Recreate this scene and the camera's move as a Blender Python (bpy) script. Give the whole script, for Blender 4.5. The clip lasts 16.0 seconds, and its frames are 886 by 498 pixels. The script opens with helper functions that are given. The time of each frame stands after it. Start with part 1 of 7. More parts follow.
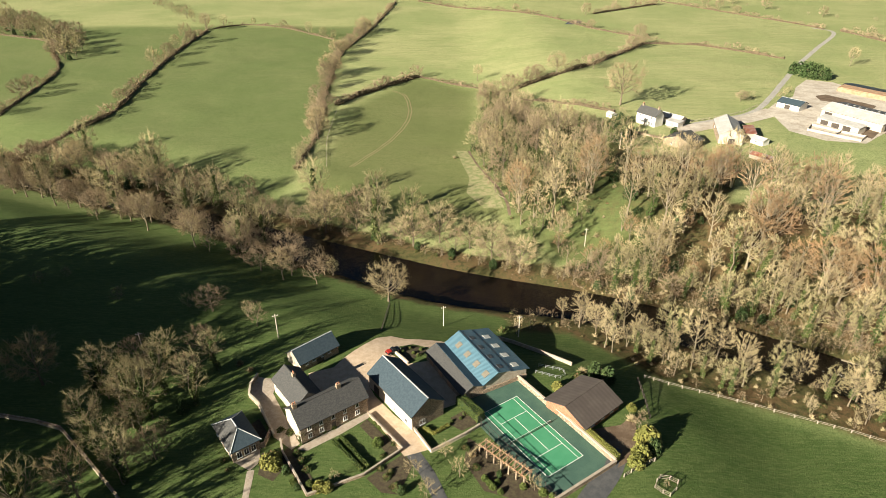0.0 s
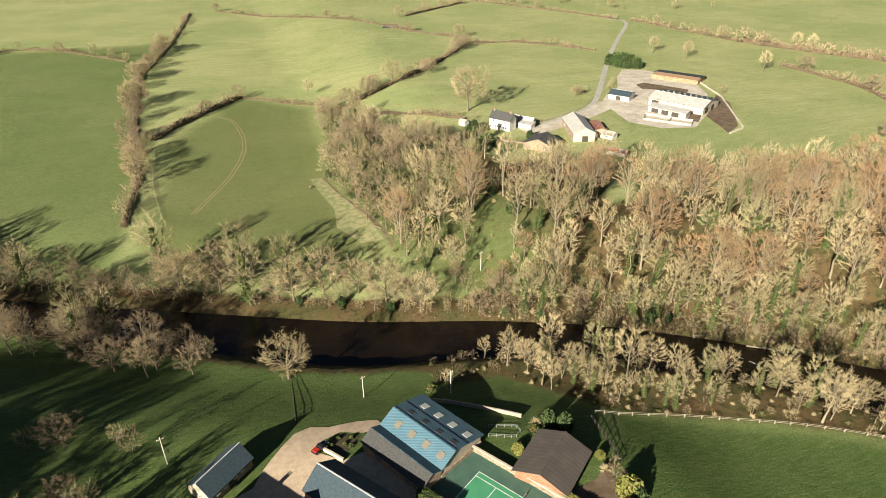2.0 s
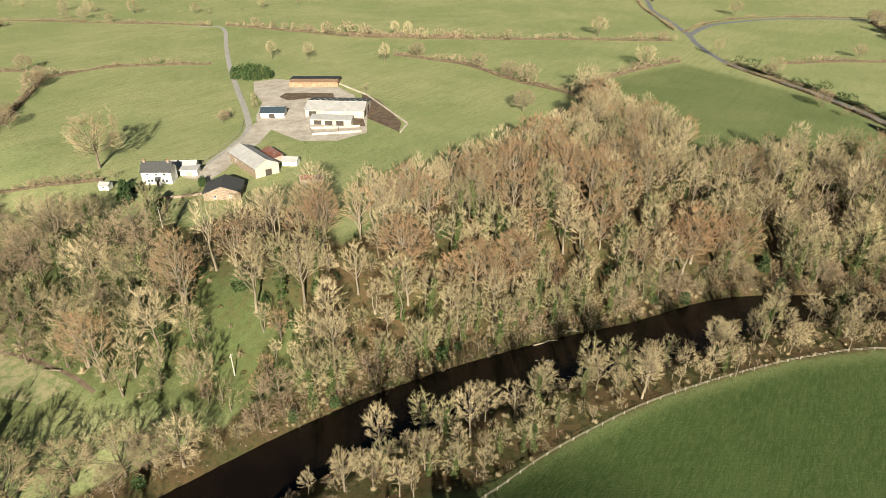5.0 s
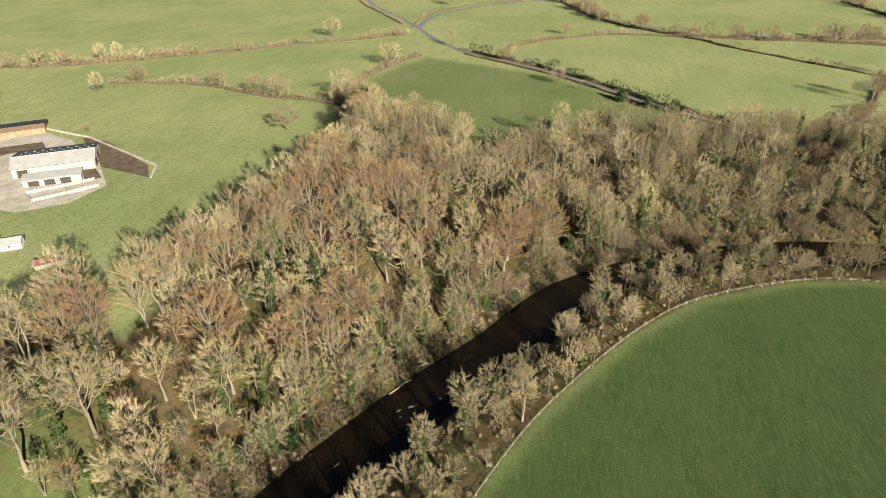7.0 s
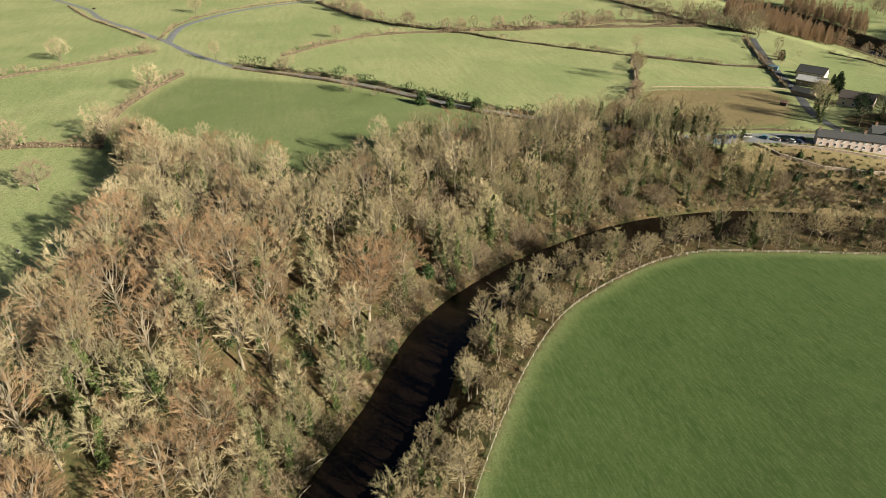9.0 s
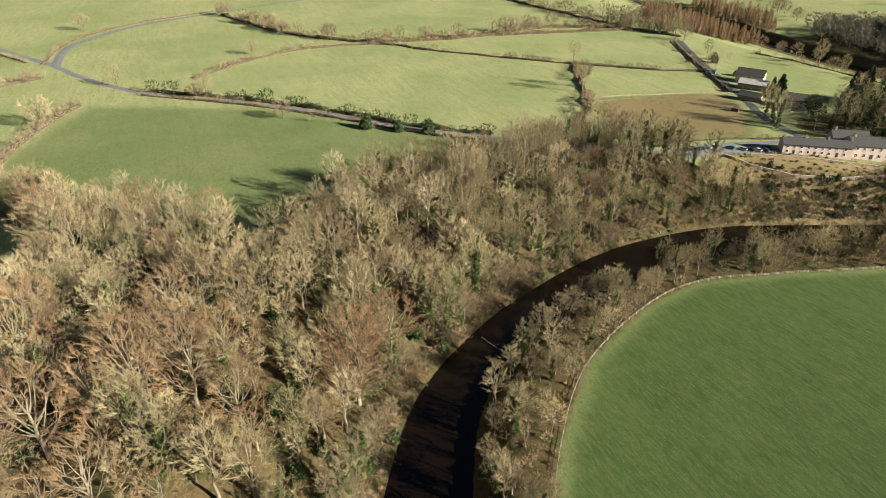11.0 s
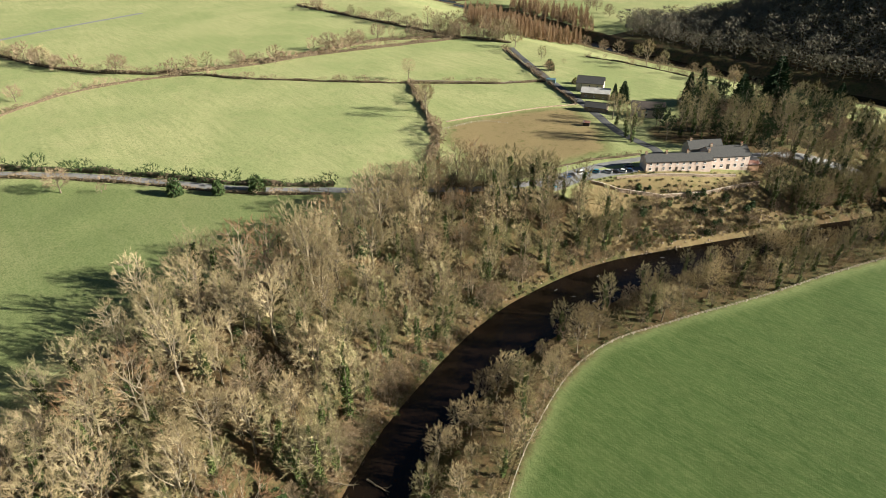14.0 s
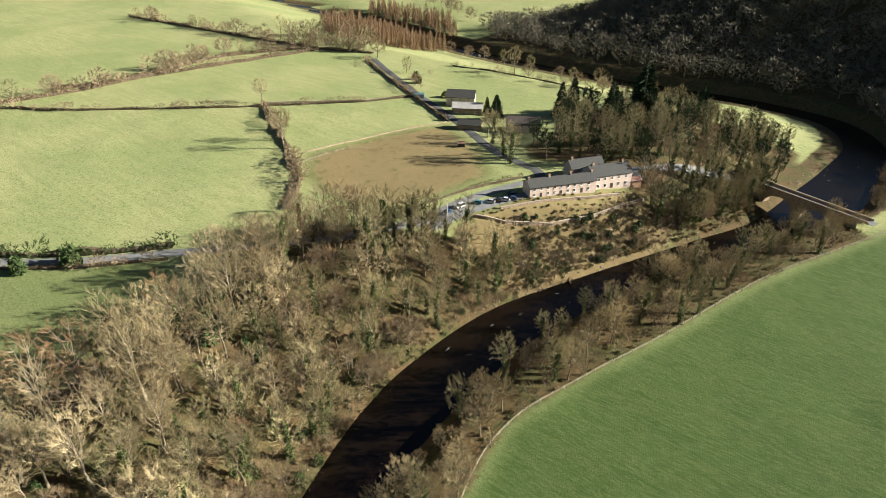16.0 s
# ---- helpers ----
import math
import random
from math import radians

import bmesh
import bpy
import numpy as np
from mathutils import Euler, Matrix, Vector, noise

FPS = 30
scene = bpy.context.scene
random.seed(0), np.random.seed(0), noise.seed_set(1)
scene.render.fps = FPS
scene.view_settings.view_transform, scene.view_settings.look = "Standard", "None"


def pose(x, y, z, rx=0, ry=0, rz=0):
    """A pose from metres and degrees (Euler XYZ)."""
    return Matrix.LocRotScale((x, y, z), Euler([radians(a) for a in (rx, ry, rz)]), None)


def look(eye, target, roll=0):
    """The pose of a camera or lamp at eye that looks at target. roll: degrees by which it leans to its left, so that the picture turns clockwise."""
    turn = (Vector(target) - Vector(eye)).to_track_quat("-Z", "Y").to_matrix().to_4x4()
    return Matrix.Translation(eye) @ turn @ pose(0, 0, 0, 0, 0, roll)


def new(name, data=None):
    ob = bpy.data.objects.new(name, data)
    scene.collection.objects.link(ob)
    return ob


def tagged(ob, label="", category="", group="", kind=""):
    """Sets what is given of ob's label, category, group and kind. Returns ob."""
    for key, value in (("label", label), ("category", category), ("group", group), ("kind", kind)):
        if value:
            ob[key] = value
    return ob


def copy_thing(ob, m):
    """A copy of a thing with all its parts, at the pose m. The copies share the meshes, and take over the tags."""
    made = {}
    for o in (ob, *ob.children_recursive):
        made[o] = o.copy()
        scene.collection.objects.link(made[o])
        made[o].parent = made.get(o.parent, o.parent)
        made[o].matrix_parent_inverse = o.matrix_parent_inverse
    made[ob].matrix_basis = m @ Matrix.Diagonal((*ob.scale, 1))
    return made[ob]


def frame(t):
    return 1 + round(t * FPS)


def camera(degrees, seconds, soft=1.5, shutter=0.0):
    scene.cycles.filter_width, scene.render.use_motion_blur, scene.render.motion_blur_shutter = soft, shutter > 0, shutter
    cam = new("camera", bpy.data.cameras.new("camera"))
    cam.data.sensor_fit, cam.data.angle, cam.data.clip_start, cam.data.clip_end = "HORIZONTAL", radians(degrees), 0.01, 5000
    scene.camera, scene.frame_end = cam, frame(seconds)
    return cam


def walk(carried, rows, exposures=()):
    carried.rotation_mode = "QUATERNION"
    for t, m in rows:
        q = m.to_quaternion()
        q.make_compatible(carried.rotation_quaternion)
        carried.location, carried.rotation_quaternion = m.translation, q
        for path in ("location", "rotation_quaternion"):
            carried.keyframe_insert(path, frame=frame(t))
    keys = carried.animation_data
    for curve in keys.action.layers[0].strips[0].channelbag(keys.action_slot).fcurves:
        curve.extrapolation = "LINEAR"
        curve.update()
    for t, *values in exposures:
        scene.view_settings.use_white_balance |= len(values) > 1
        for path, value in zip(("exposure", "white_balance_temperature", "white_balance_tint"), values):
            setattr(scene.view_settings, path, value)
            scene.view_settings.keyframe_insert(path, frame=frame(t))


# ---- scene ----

EXPOSURES = ((0.0, 1.55, 6150, 7), (4.5, 1.19, 6000, 7), (9.0, 1.30, 5900, 6), (12.5, 1.53, 5850, 7), (16.0, 1.68, 5750, 7))

# ---- camera and its flight: seconds, x, y, z, heading, pitch, roll ----
cam = camera(70.94, 16.0, soft=0.55)
ROWS = [
    (0, 0.00, 0.00, 112.23, 0.00, -29.37, -0.01),
    (0.5, -5.10, 7.10, 112.62, -3.99, -29.42, 0.08),
    (1, -10.45, 14.61, 112.98, -8.27, -29.48, 0.11),
    (1.5, -15.22, 22.42, 113.29, -13.14, -29.44, 0.12),
    (2, -19.38, 30.90, 113.57, -18.23, -29.43, 0.07),
    (2.5, -22.81, 40.18, 113.81, -23.59, -29.46, 0.08),
    (3, -25.33, 49.44, 114.00, -29.36, -29.52, 0.10),
    (3.5, -27.04, 58.89, 114.16, -35.45, -29.58, 0.01),
    (4, -27.73, 68.73, 114.25, -42.03, -29.64, -0.13),
    (4.5, -27.24, 78.50, 114.29, -49.04, -29.76, -0.26),
    (5, -25.38, 87.99, 114.33, -56.15, -29.72, -0.39),
    (7.5, -0.42, 123.04, 113.24, -87.11, -29.96, 0.34),
    (8, 7.68, 130.12, 113.03, -93.08, -30.04, 0.16),
    (8.5, 15.97, 136.18, 112.85, -99.03, -30.08, -0.02),
    (9, 24.77, 141.75, 112.67, -104.37, -30.08, -0.15),
    (10.25, 50.10, 152.60, 112.22, -111.50, -29.92, -0.20),
    (11.5, 74.42, 153.83, 111.84, -114.95, -29.67, -0.21),
    (12, 83.08, 150.55, 112.24, -117.12, -29.58, -0.07),
    (12.5, 91.00, 146.14, 112.67, -119.97, -29.63, 0.11),
    (13, 98.69, 141.27, 113.15, -123.11, -29.66, 0.18),
    (13.5, 106.06, 136.26, 113.64, -126.20, -29.70, 0.21),
    (14, 113.07, 130.52, 114.09, -129.27, -29.75, 0.18),
    (14.5, 119.75, 124.15, 114.48, -132.39, -29.81, 0.08),
    (15, 126.36, 117.22, 114.80, -135.61, -29.85, -0.13),
    (15.5, 132.50, 109.94, 115.06, -138.78, -29.88, -0.32),
    (16, 138.10, 102.22, 115.29, -141.55, -29.84, -0.51),
]


def aim(x, y, z, yaw, pitch, roll):
    a, p = radians(yaw), radians(pitch)
    way = Vector((-math.sin(a) * math.cos(p), math.cos(a) * math.cos(p), math.sin(p)))
    return look((x, y, z), Vector((x, y, z)) + way, -roll)


walk(cam, [(t, aim(*row)) for t, *row in ROWS], EXPOSURES)

# ---- sky and sun: low winter sun from behind the first view's left ----
SUN_UP, SUN_AZ = 22.0, 220.0
world = bpy.data.worlds.new("winter_sky")
scene.world = world
world.use_nodes = True
wn = world.node_tree
sky = wn.nodes.new("ShaderNodeTexSky")
sky.sky_type, sky.sun_disc = "NISHITA", False
sky.sun_elevation, sky.sun_rotation = radians(SUN_UP), radians(90 - SUN_AZ)
sky.air_density, sky.dust_density = 1.0, 0.6
wn.nodes["Background"].inputs["Strength"].default_value = 0.0155
wn.links.new(sky.outputs[0], wn.nodes["Background"].inputs["Color"])
sun = new("sun", bpy.data.lights.new("sun", "SUN"))
sun.data.energy, sun.data.angle, sun.data.color = 5.0, radians(0.6), (1.0, 0.87, 0.68)
toward = Vector((math.cos(radians(SUN_AZ)) * math.cos(radians(SUN_UP)), math.sin(radians(SUN_AZ)) * math.cos(radians(SUN_UP)), math.sin(radians(SUN_UP))))
sun.matrix_world = look(toward * 500, (0, 0, 0))

# ---- materials ----
def nodes_of(name):
    m = bpy.data.materials.new(name)
    m.use_nodes = True
    nt = m.node_tree
    return m, nt, nt.nodes["Principled BSDF"]


def add(nt, kind, **sets):
    n = nt.nodes.new(kind)
    for k, v in sets.items():
        n.inputs[k.replace("_", " ")].default_value = v
    return n


def noise_at(nt, scale, detail=3.0, rough=0.6, stretch=None):
    geo = nt.nodes.new("ShaderNodeNewGeometry")
    n = add(nt, "ShaderNodeTexNoise", Scale=scale, Detail=detail, Roughness=rough)
    src = geo.outputs["Position"]
    if stretch:
        mp = nt.nodes.new("ShaderNodeMapping")
        mp.inputs["Scale"].default_value = stretch[:3]
        mp.inputs["Rotation"].default_value = (0, 0, radians(stretch[3]) if len(stretch) > 3 else 0)
        nt.links.new(src, mp.inputs["Vector"])
        src = mp.outputs[0]
    nt.links.new(src, n.inputs["Vector"])
    return n.outputs[0]


def ramp(nt, src, lo, hi):
    r = nt.nodes.new("ShaderNodeMapRange")
    r.interpolation_type = "SMOOTHSTEP"
    r.inputs["From Min"].default_value, r.inputs["From Max"].default_value = lo, hi
    nt.links.new(src, r.inputs["Value"])
    return r.outputs[0]


def mixc(nt, fac, a, b, how="MIX"):
    n = nt.nodes.new("ShaderNodeMix")
    n.data_type, n.blend_type = "RGBA", how
    for v, sock in ((fac, n.inputs[0]), (a, n.inputs[6]), (b, n.inputs[7])):
        if isinstance(v, (int, float)):
            sock.default_value = v
        elif isinstance(v, (tuple, list)):
            sock.default_value = (*v[:3], 1)
        else:
            nt.links.new(v, sock)
    return n.outputs[2]


def times(nt, a, b):
    n = nt.nodes.new("ShaderNodeMath")
    n.operation = "MULTIPLY"
    for v, sock in ((a, n.inputs[0]), (b, n.inputs[1])):
        if isinstance(v, (int, float)):
            sock.default_value = v
        else:
            nt.links.new(v, sock)
    return n.outputs[0]


def bump(nt, bsdf, src, strength, distance):
    b = nt.nodes.new("ShaderNodeBump")
    b.inputs["Strength"].default_value, b.inputs["Distance"].default_value = strength, distance
    nt.links.new(src, b.inputs["Height"])
    nt.links.new(b.outputs[0], bsdf.inputs["Normal"])


def surface(name, a, b, scale=1.0, rough=0.8, metal=0.0, grain=12.0, dark=None, relief=0.02, per_piece=0.0, stretch=None, spec=0.3):
    """Two tones in patches, a fine grain, a stain, and a relief."""
    m, nt, bsdf = nodes_of(name)
    c = mixc(nt, ramp(nt, noise_at(nt, scale, 4, stretch=stretch), 0.35, 0.65), a, b)
    fine = noise_at(nt, grain, 3)
    c = mixc(nt, times(nt, ramp(nt, fine, 0.45, 0.75), 0.45), c, dark or [v * 0.55 for v in a])
    if per_piece:
        info = nt.nodes.new("ShaderNodeObjectInfo")
        c = mixc(nt, times(nt, info.outputs["Random"], per_piece), c, [min(1, v * 1.6 + 0.02) for v in b])
    nt.links.new(c, bsdf.inputs["Base Color"])
    bsdf.inputs["Roughness"].default_value, bsdf.inputs["Metallic"].default_value = rough, metal
    bsdf.inputs["Specular IOR Level"].default_value = spec
    if relief:
        bump(nt, bsdf, fine, 0.5, relief)
    return m


def masonry(name, a, b, c, joint, size=2.6):
    """Coursed rubble: stones of mixed tone between recessed joints."""
    m, nt, bsdf = nodes_of(name)
    geo, mp = nt.nodes.new("ShaderNodeNewGeometry"), nt.nodes.new("ShaderNodeMapping")
    mp.inputs["Scale"].default_value = (1.0, 1.0, 1.7)
    nt.links.new(geo.outputs["Position"], mp.inputs["Vector"])
    cells, edges = add(nt, "ShaderNodeTexVoronoi", Scale=size), add(nt, "ShaderNodeTexVoronoi", Scale=size)
    edges.feature = "DISTANCE_TO_EDGE"
    for n in (cells, edges):
        nt.links.new(mp.outputs[0], n.inputs["Vector"])
    sep = nt.nodes.new("ShaderNodeSeparateColor")
    nt.links.new(cells.outputs["Color"], sep.inputs[0])
    tone = mixc(nt, ramp(nt, sep.outputs[0], 0.3, 0.9), mixc(nt, ramp(nt, sep.outputs[1], 0.5, 0.9), a, b), c)
    tone = mixc(nt, times(nt, ramp(nt, noise_at(nt, 0.5, 4), 0.45, 0.7), 0.35), tone, joint)
    gap = ramp(nt, edges.outputs["Distance"], 0.02, 0.09)
    nt.links.new(mixc(nt, gap, joint, tone), bsdf.inputs["Base Color"])
    bsdf.inputs["Roughness"].default_value = 0.92
    bsdf.inputs["Specular IOR Level"].default_value = 0.2
    bump(nt, bsdf, gap, 0.7, 0.05)
    return m


def ribbed(name, a, b, pitch, angle, rough=0.45, metal=0.0, stain=(0.2, 0.09, 0.04), stained=0.25, relief=0.05):
    """Profiled sheet or slate courses: fine straight ribs across the roof, with stains."""
    m, nt, bsdf = nodes_of(name)
    geo = nt.nodes.new("ShaderNodeNewGeometry")
    mp = nt.nodes.new("ShaderNodeMapping")
    mp.inputs["Rotation"].default_value = (0, 0, radians(-angle))
    nt.links.new(geo.outputs["Position"], mp.inputs["Vector"])
    w = add(nt, "ShaderNodeTexWave", Scale=1.0 / pitch / 3.1, Distortion=0.4, Detail=1.0)
    nt.links.new(mp.outputs[0], w.inputs["Vector"])
    c = mixc(nt, ramp(nt, noise_at(nt, 0.35, 4), 0.35, 0.7), a, b)
    c = mixc(nt, times(nt, w.outputs[1], 0.3), c, [v * 0.6 for v in a])
    c = mixc(nt, times(nt, ramp(nt, noise_at(nt, 1.1, 5), 0.55, 0.75), stained), c, stain)
    nt.links.new(c, bsdf.inputs["Base Color"])
    bsdf.inputs["Roughness"].default_value, bsdf.inputs["Metallic"].default_value = rough, metal
    bump(nt, bsdf, w.outputs[1], 0.5, relief)
    return m


def twig_material(name, a, b, c, lively=0.5):
    """Bark and twigs: tone by tree, by patch of crown and by twig."""
    m, nt, bsdf = nodes_of(name)
    info, geo = nt.nodes.new("ShaderNodeObjectInfo"), nt.nodes.new("ShaderNodeNewGeometry")
    flat = nt.nodes.new("ShaderNodeMapping")
    flat.inputs["Scale"].default_value = (1.0, 1.0, 0.05)
    nt.links.new(geo.outputs["Position"], flat.inputs["Vector"])
    stand = add(nt, "ShaderNodeTexVoronoi", Scale=0.1)
    nt.links.new(flat.outputs[0], stand.inputs["Vector"])
    tone = nt.nodes.new("ShaderNodeSeparateColor")
    nt.links.new(stand.outputs["Color"], tone.inputs[0])
    base = mixc(nt, tone.outputs[0], a, b)
    base = mixc(nt, times(nt, info.outputs["Random"], 0.4), base, b)
    base = mixc(nt, times(nt, ramp(nt, noise_at(nt, 0.055, 3), 0.42, 0.62), 0.8), base, c)
    base = mixc(nt, times(nt, geo.outputs["Random Per Island"], lively), base, [v * 0.45 for v in a])
    nt.links.new(base, bsdf.inputs["Base Color"])
    bsdf.inputs["Roughness"].default_value = 0.85
    bsdf.inputs["Specular IOR Level"].default_value = 0.2
    return m


def ground_material():
    """Pasture, rough meadow, tan paddock and leaf litter, told apart by the land's zones."""
    m, nt, bsdf = nodes_of("land")
    zone = nt.nodes.new("ShaderNodeVertexColor")
    zone.layer_name = "zone"
    sep = nt.nodes.new("ShaderNodeSeparateColor")
    nt.links.new(zone.outputs[0], sep.inputs[0])
    litter, tan, lush = sep.outputs[0], sep.outputs[1], sep.outputs[2]
    big, mid, fine = noise_at(nt, 0.012, 4), noise_at(nt, 0.09, 5, 0.7), noise_at(nt, 1.6, 6, 0.75)
    streak = noise_at(nt, 0.3, 4, 0.6, (0.12, 1.0, 1.0, 32))
    pasture = mixc(nt, ramp(nt, big, 0.35, 0.65), (0.296, 0.329, 0.141), (0.395, 0.395, 0.188))
    pasture = mixc(nt, times(nt, ramp(nt, streak, 0.4, 0.7), 0.45), pasture, (0.221, 0.273, 0.100))
    pasture = mixc(nt, times(nt, ramp(nt, mid, 0.5, 0.72), 0.4), pasture, (0.414, 0.381, 0.193))
    deep = mixc(nt, ramp(nt, mid, 0.38, 0.62), (0.051, 0.089, 0.023), (0.068, 0.108, 0.030))
    deep = mixc(nt, times(nt, ramp(nt, streak, 0.4, 0.66), 0.5), deep, (0.087, 0.117, 0.037))
    blades = noise_at(nt, 1.0, 5, 0.75, (0.25, 1.6, 1.0, 58))
    deep = mixc(nt, times(nt, ramp(nt, blades, 0.42, 0.62), 0.8), deep, (0.110, 0.142, 0.049))
    grass = mixc(nt, lush, pasture, deep)
    grass = mixc(nt, times(nt, ramp(nt, fine, 0.42, 0.66), 0.55), grass, (0.054, 0.086, 0.022))
    tuft = noise_at(nt, 0.55, 6, 0.8)
    grass = mixc(nt, times(nt, ramp(nt, tuft, 0.52, 0.62), 0.4), grass, (0.062, 0.094, 0.028))
    worn = nt.nodes.new("ShaderNodeMath")
    worn.operation = "MULTIPLY_ADD"
    worn.inputs[1].default_value = 0.55
    nt.links.new(tan, worn.inputs[0])
    nt.links.new(noise_at(nt, 0.22, 6, 0.72), worn.inputs[2])
    rough = mixc(nt, ramp(nt, worn.outputs[0], 0.80, 1.0), (0.105, 0.105, 0.036), (0.235, 0.180, 0.090))
    rough = mixc(nt, times(nt, ramp(nt, fine, 0.4, 0.7), 0.5), rough, (0.105, 0.072, 0.032))
    c = mixc(nt, tan, grass, rough)
    leaf = mixc(nt, ramp(nt, mid, 0.42, 0.6), (0.100, 0.070, 0.035), (0.068, 0.072, 0.028))
    leaf = mixc(nt, times(nt, ramp(nt, fine, 0.4, 0.65), 0.5), leaf, (0.165, 0.105, 0.050))
    leaf = mixc(nt, times(nt, ramp(nt, noise_at(nt, 0.5, 5, 0.7), 0.5, 0.62), 0.75), leaf, (0.040, 0.045, 0.018))
    edge = nt.nodes.new("ShaderNodeMath")
    edge.operation = "ADD"
    nt.links.new(litter, edge.inputs[0])
    nt.links.new(times(nt, noise_at(nt, 0.35, 4), 0.35), edge.inputs[1])
    c = mixc(nt, ramp(nt, edge.outputs[0], 0.45, 0.85), c, leaf)
    nt.links.new(c, bsdf.inputs["Base Color"])
    bsdf.inputs["Roughness"].default_value = 0.95
    bsdf.inputs["Specular IOR Level"].default_value = 0.1
    bump(nt, bsdf, fine, 0.9, 0.25)
    return m


def water_material():
    m, nt, bsdf = nodes_of("peat_water")
    bsdf.inputs["Base Color"].default_value = (0.007, 0.0045, 0.003, 1)
    bsdf.inputs["Roughness"].default_value = 0.12
    bsdf.inputs["IOR"].default_value = 1.33
    bsdf.inputs["Specular IOR Level"].default_value = 0.5
    bump(nt, bsdf, noise_at(nt, 0.9, 5, 0.7, (1, 1, 1)), 0.6, 0.12)
    return m


LAND, WATER_MAT = ground_material(), water_material()
SLATE = surface("slate", (0.058, 0.059, 0.060), (0.090, 0.088, 0.083), 2.2, 0.8, grain=7, dark=(0.030, 0.031, 0.031), relief=0.03, stretch=(1.0, 1.0, 2.5), spec=0.15)
SLATE_BLUE = surface("blue_slate", (0.040, 0.060, 0.076), (0.056, 0.078, 0.094), 1.8, 0.75, grain=7, dark=(0.026, 0.040, 0.050), relief=0.03, spec=0.2)
SHEET_BLUE = ribbed("blue_sheet", (0.062, 0.122, 0.165), (0.082, 0.148, 0.192), 0.35, 58, 0.4, 0, (0.12, 0.13, 0.12), 0.2)
# lighter copy of the blue sheet for a sunlit slope; also a turquoise shed's own colour
SHEET_PALE_SUNLIT = ribbed("pale_sunlit_blue_sheet", (0.085, 0.165, 0.215), (0.105, 0.190, 0.240), 0.35, 58, 0.35, 0, (0.15, 0.2, 0.22), 0.25)
SHEET_DARK = ribbed("dark_sheet", (0.055, 0.060, 0.065), (0.090, 0.090, 0.090), 0.35, 0, 0.5, 0, (0.12, 0.08, 0.05), 0.25)
SHEET_GREY = ribbed("grey_cement_sheet", (0.420, 0.405, 0.380), (0.520, 0.505, 0.480), 0.35, 0, 0.7, 0, (0.17, 0.15, 0.11), 0.35)
SHEET_RUST = ribbed("rusted_sheet", (0.220, 0.070, 0.035), (0.330, 0.300, 0.280), 0.35, 0, 0.7, 0, (0.20, 0.06, 0.03), 0.7)
FELT = ribbed("brown_felt", (0.075, 0.060, 0.052), (0.095, 0.078, 0.066), 1.2, 40, 0.9, 0, (0.05, 0.05, 0.03), 0.2, 0.01)
STONE = masonry("rubble_stone", (0.340, 0.250, 0.170), (0.200, 0.135, 0.095), (0.460, 0.370, 0.270), (0.170, 0.135, 0.100))
RENDER = surface("cream_render", (0.450, 0.385, 0.300), (0.530, 0.465, 0.375), 0.6, 0.9, grain=5, dark=(0.52, 0.46, 0.37), relief=0.01)
WHITE = surface("white_render", (0.760, 0.740, 0.690), (0.830, 0.810, 0.770), 0.5, 0.85, grain=4, dark=(0.62, 0.58, 0.5), relief=0.01)
PINK = surface("pink_stone", (0.620, 0.490, 0.410), (0.690, 0.560, 0.480), 0.9, 0.9, grain=4, dark=(0.42, 0.3, 0.25), relief=0.03)
BRICK = surface("brick_red", (0.320, 0.130, 0.075), (0.390, 0.190, 0.115), 1.5, 0.9, grain=6, relief=0.03)
WOOD_GREY = surface("weathered_timber", (0.320, 0.270, 0.210), (0.420, 0.370, 0.300), 1.5, 0.85, grain=9, relief=0.02)
WOOD_DARK = surface("dark_timber", (0.050, 0.042, 0.036), (0.080, 0.066, 0.054), 2, 0.8, grain=9)
TIMBER_RED = surface("larch_timber", (0.420, 0.250, 0.150), (0.500, 0.320, 0.200), 2, 0.8, grain=9)
FRAME_WHITE = surface("white_paint", (0.780, 0.780, 0.760), (0.820, 0.820, 0.800), 2, 0.5, relief=0)
LEAD = surface("lead_flashing", (0.420, 0.430, 0.430), (0.520, 0.530, 0.530), 2, 0.5, relief=0.01)
GLASS = surface("window_glass", (0.015, 0.018, 0.022), (0.030, 0.034, 0.040), 1.0, 0.08, relief=0, spec=0.8)
ROOFLIGHT = surface("rooflight", (0.170, 0.150, 0.120), (0.210, 0.190, 0.150), 2.0, 0.4, relief=0)
ROOFLIGHT_PALE = surface("rooflight_pale", (0.560, 0.570, 0.520), (0.640, 0.640, 0.590), 2.0, 0.4, relief=0)
ASPHALT = surface("asphalt", (0.160, 0.164, 0.168), (0.215, 0.215, 0.212), 0.5, 0.9, grain=7, dark=(0.1, 0.1, 0.1))
LANE = surface("worn_lane", (0.330, 0.310, 0.275), (0.430, 0.405, 0.360), 0.5, 0.9, grain=3, dark=(0.2, 0.18, 0.15))
TARMAC = surface("dark_tarmac", (0.070, 0.072, 0.075), (0.100, 0.100, 0.100), 0.6, 0.85, grain=7)
GRAVEL = surface("gravel", (0.470, 0.360, 0.250), (0.560, 0.440, 0.320), 0.6, 0.95, grain=6, dark=(0.3, 0.22, 0.15), relief=0.03)
CONCRETE = surface("yard_concrete", (0.430, 0.375, 0.305), (0.560, 0.510, 0.430), 0.18, 0.9, grain=0.9, dark=(0.22, 0.15, 0.10), relief=0.02)
MUD = surface("mud", (0.110, 0.075, 0.048), (0.170, 0.125, 0.085), 0.3, 0.9, grain=3, relief=0.05)
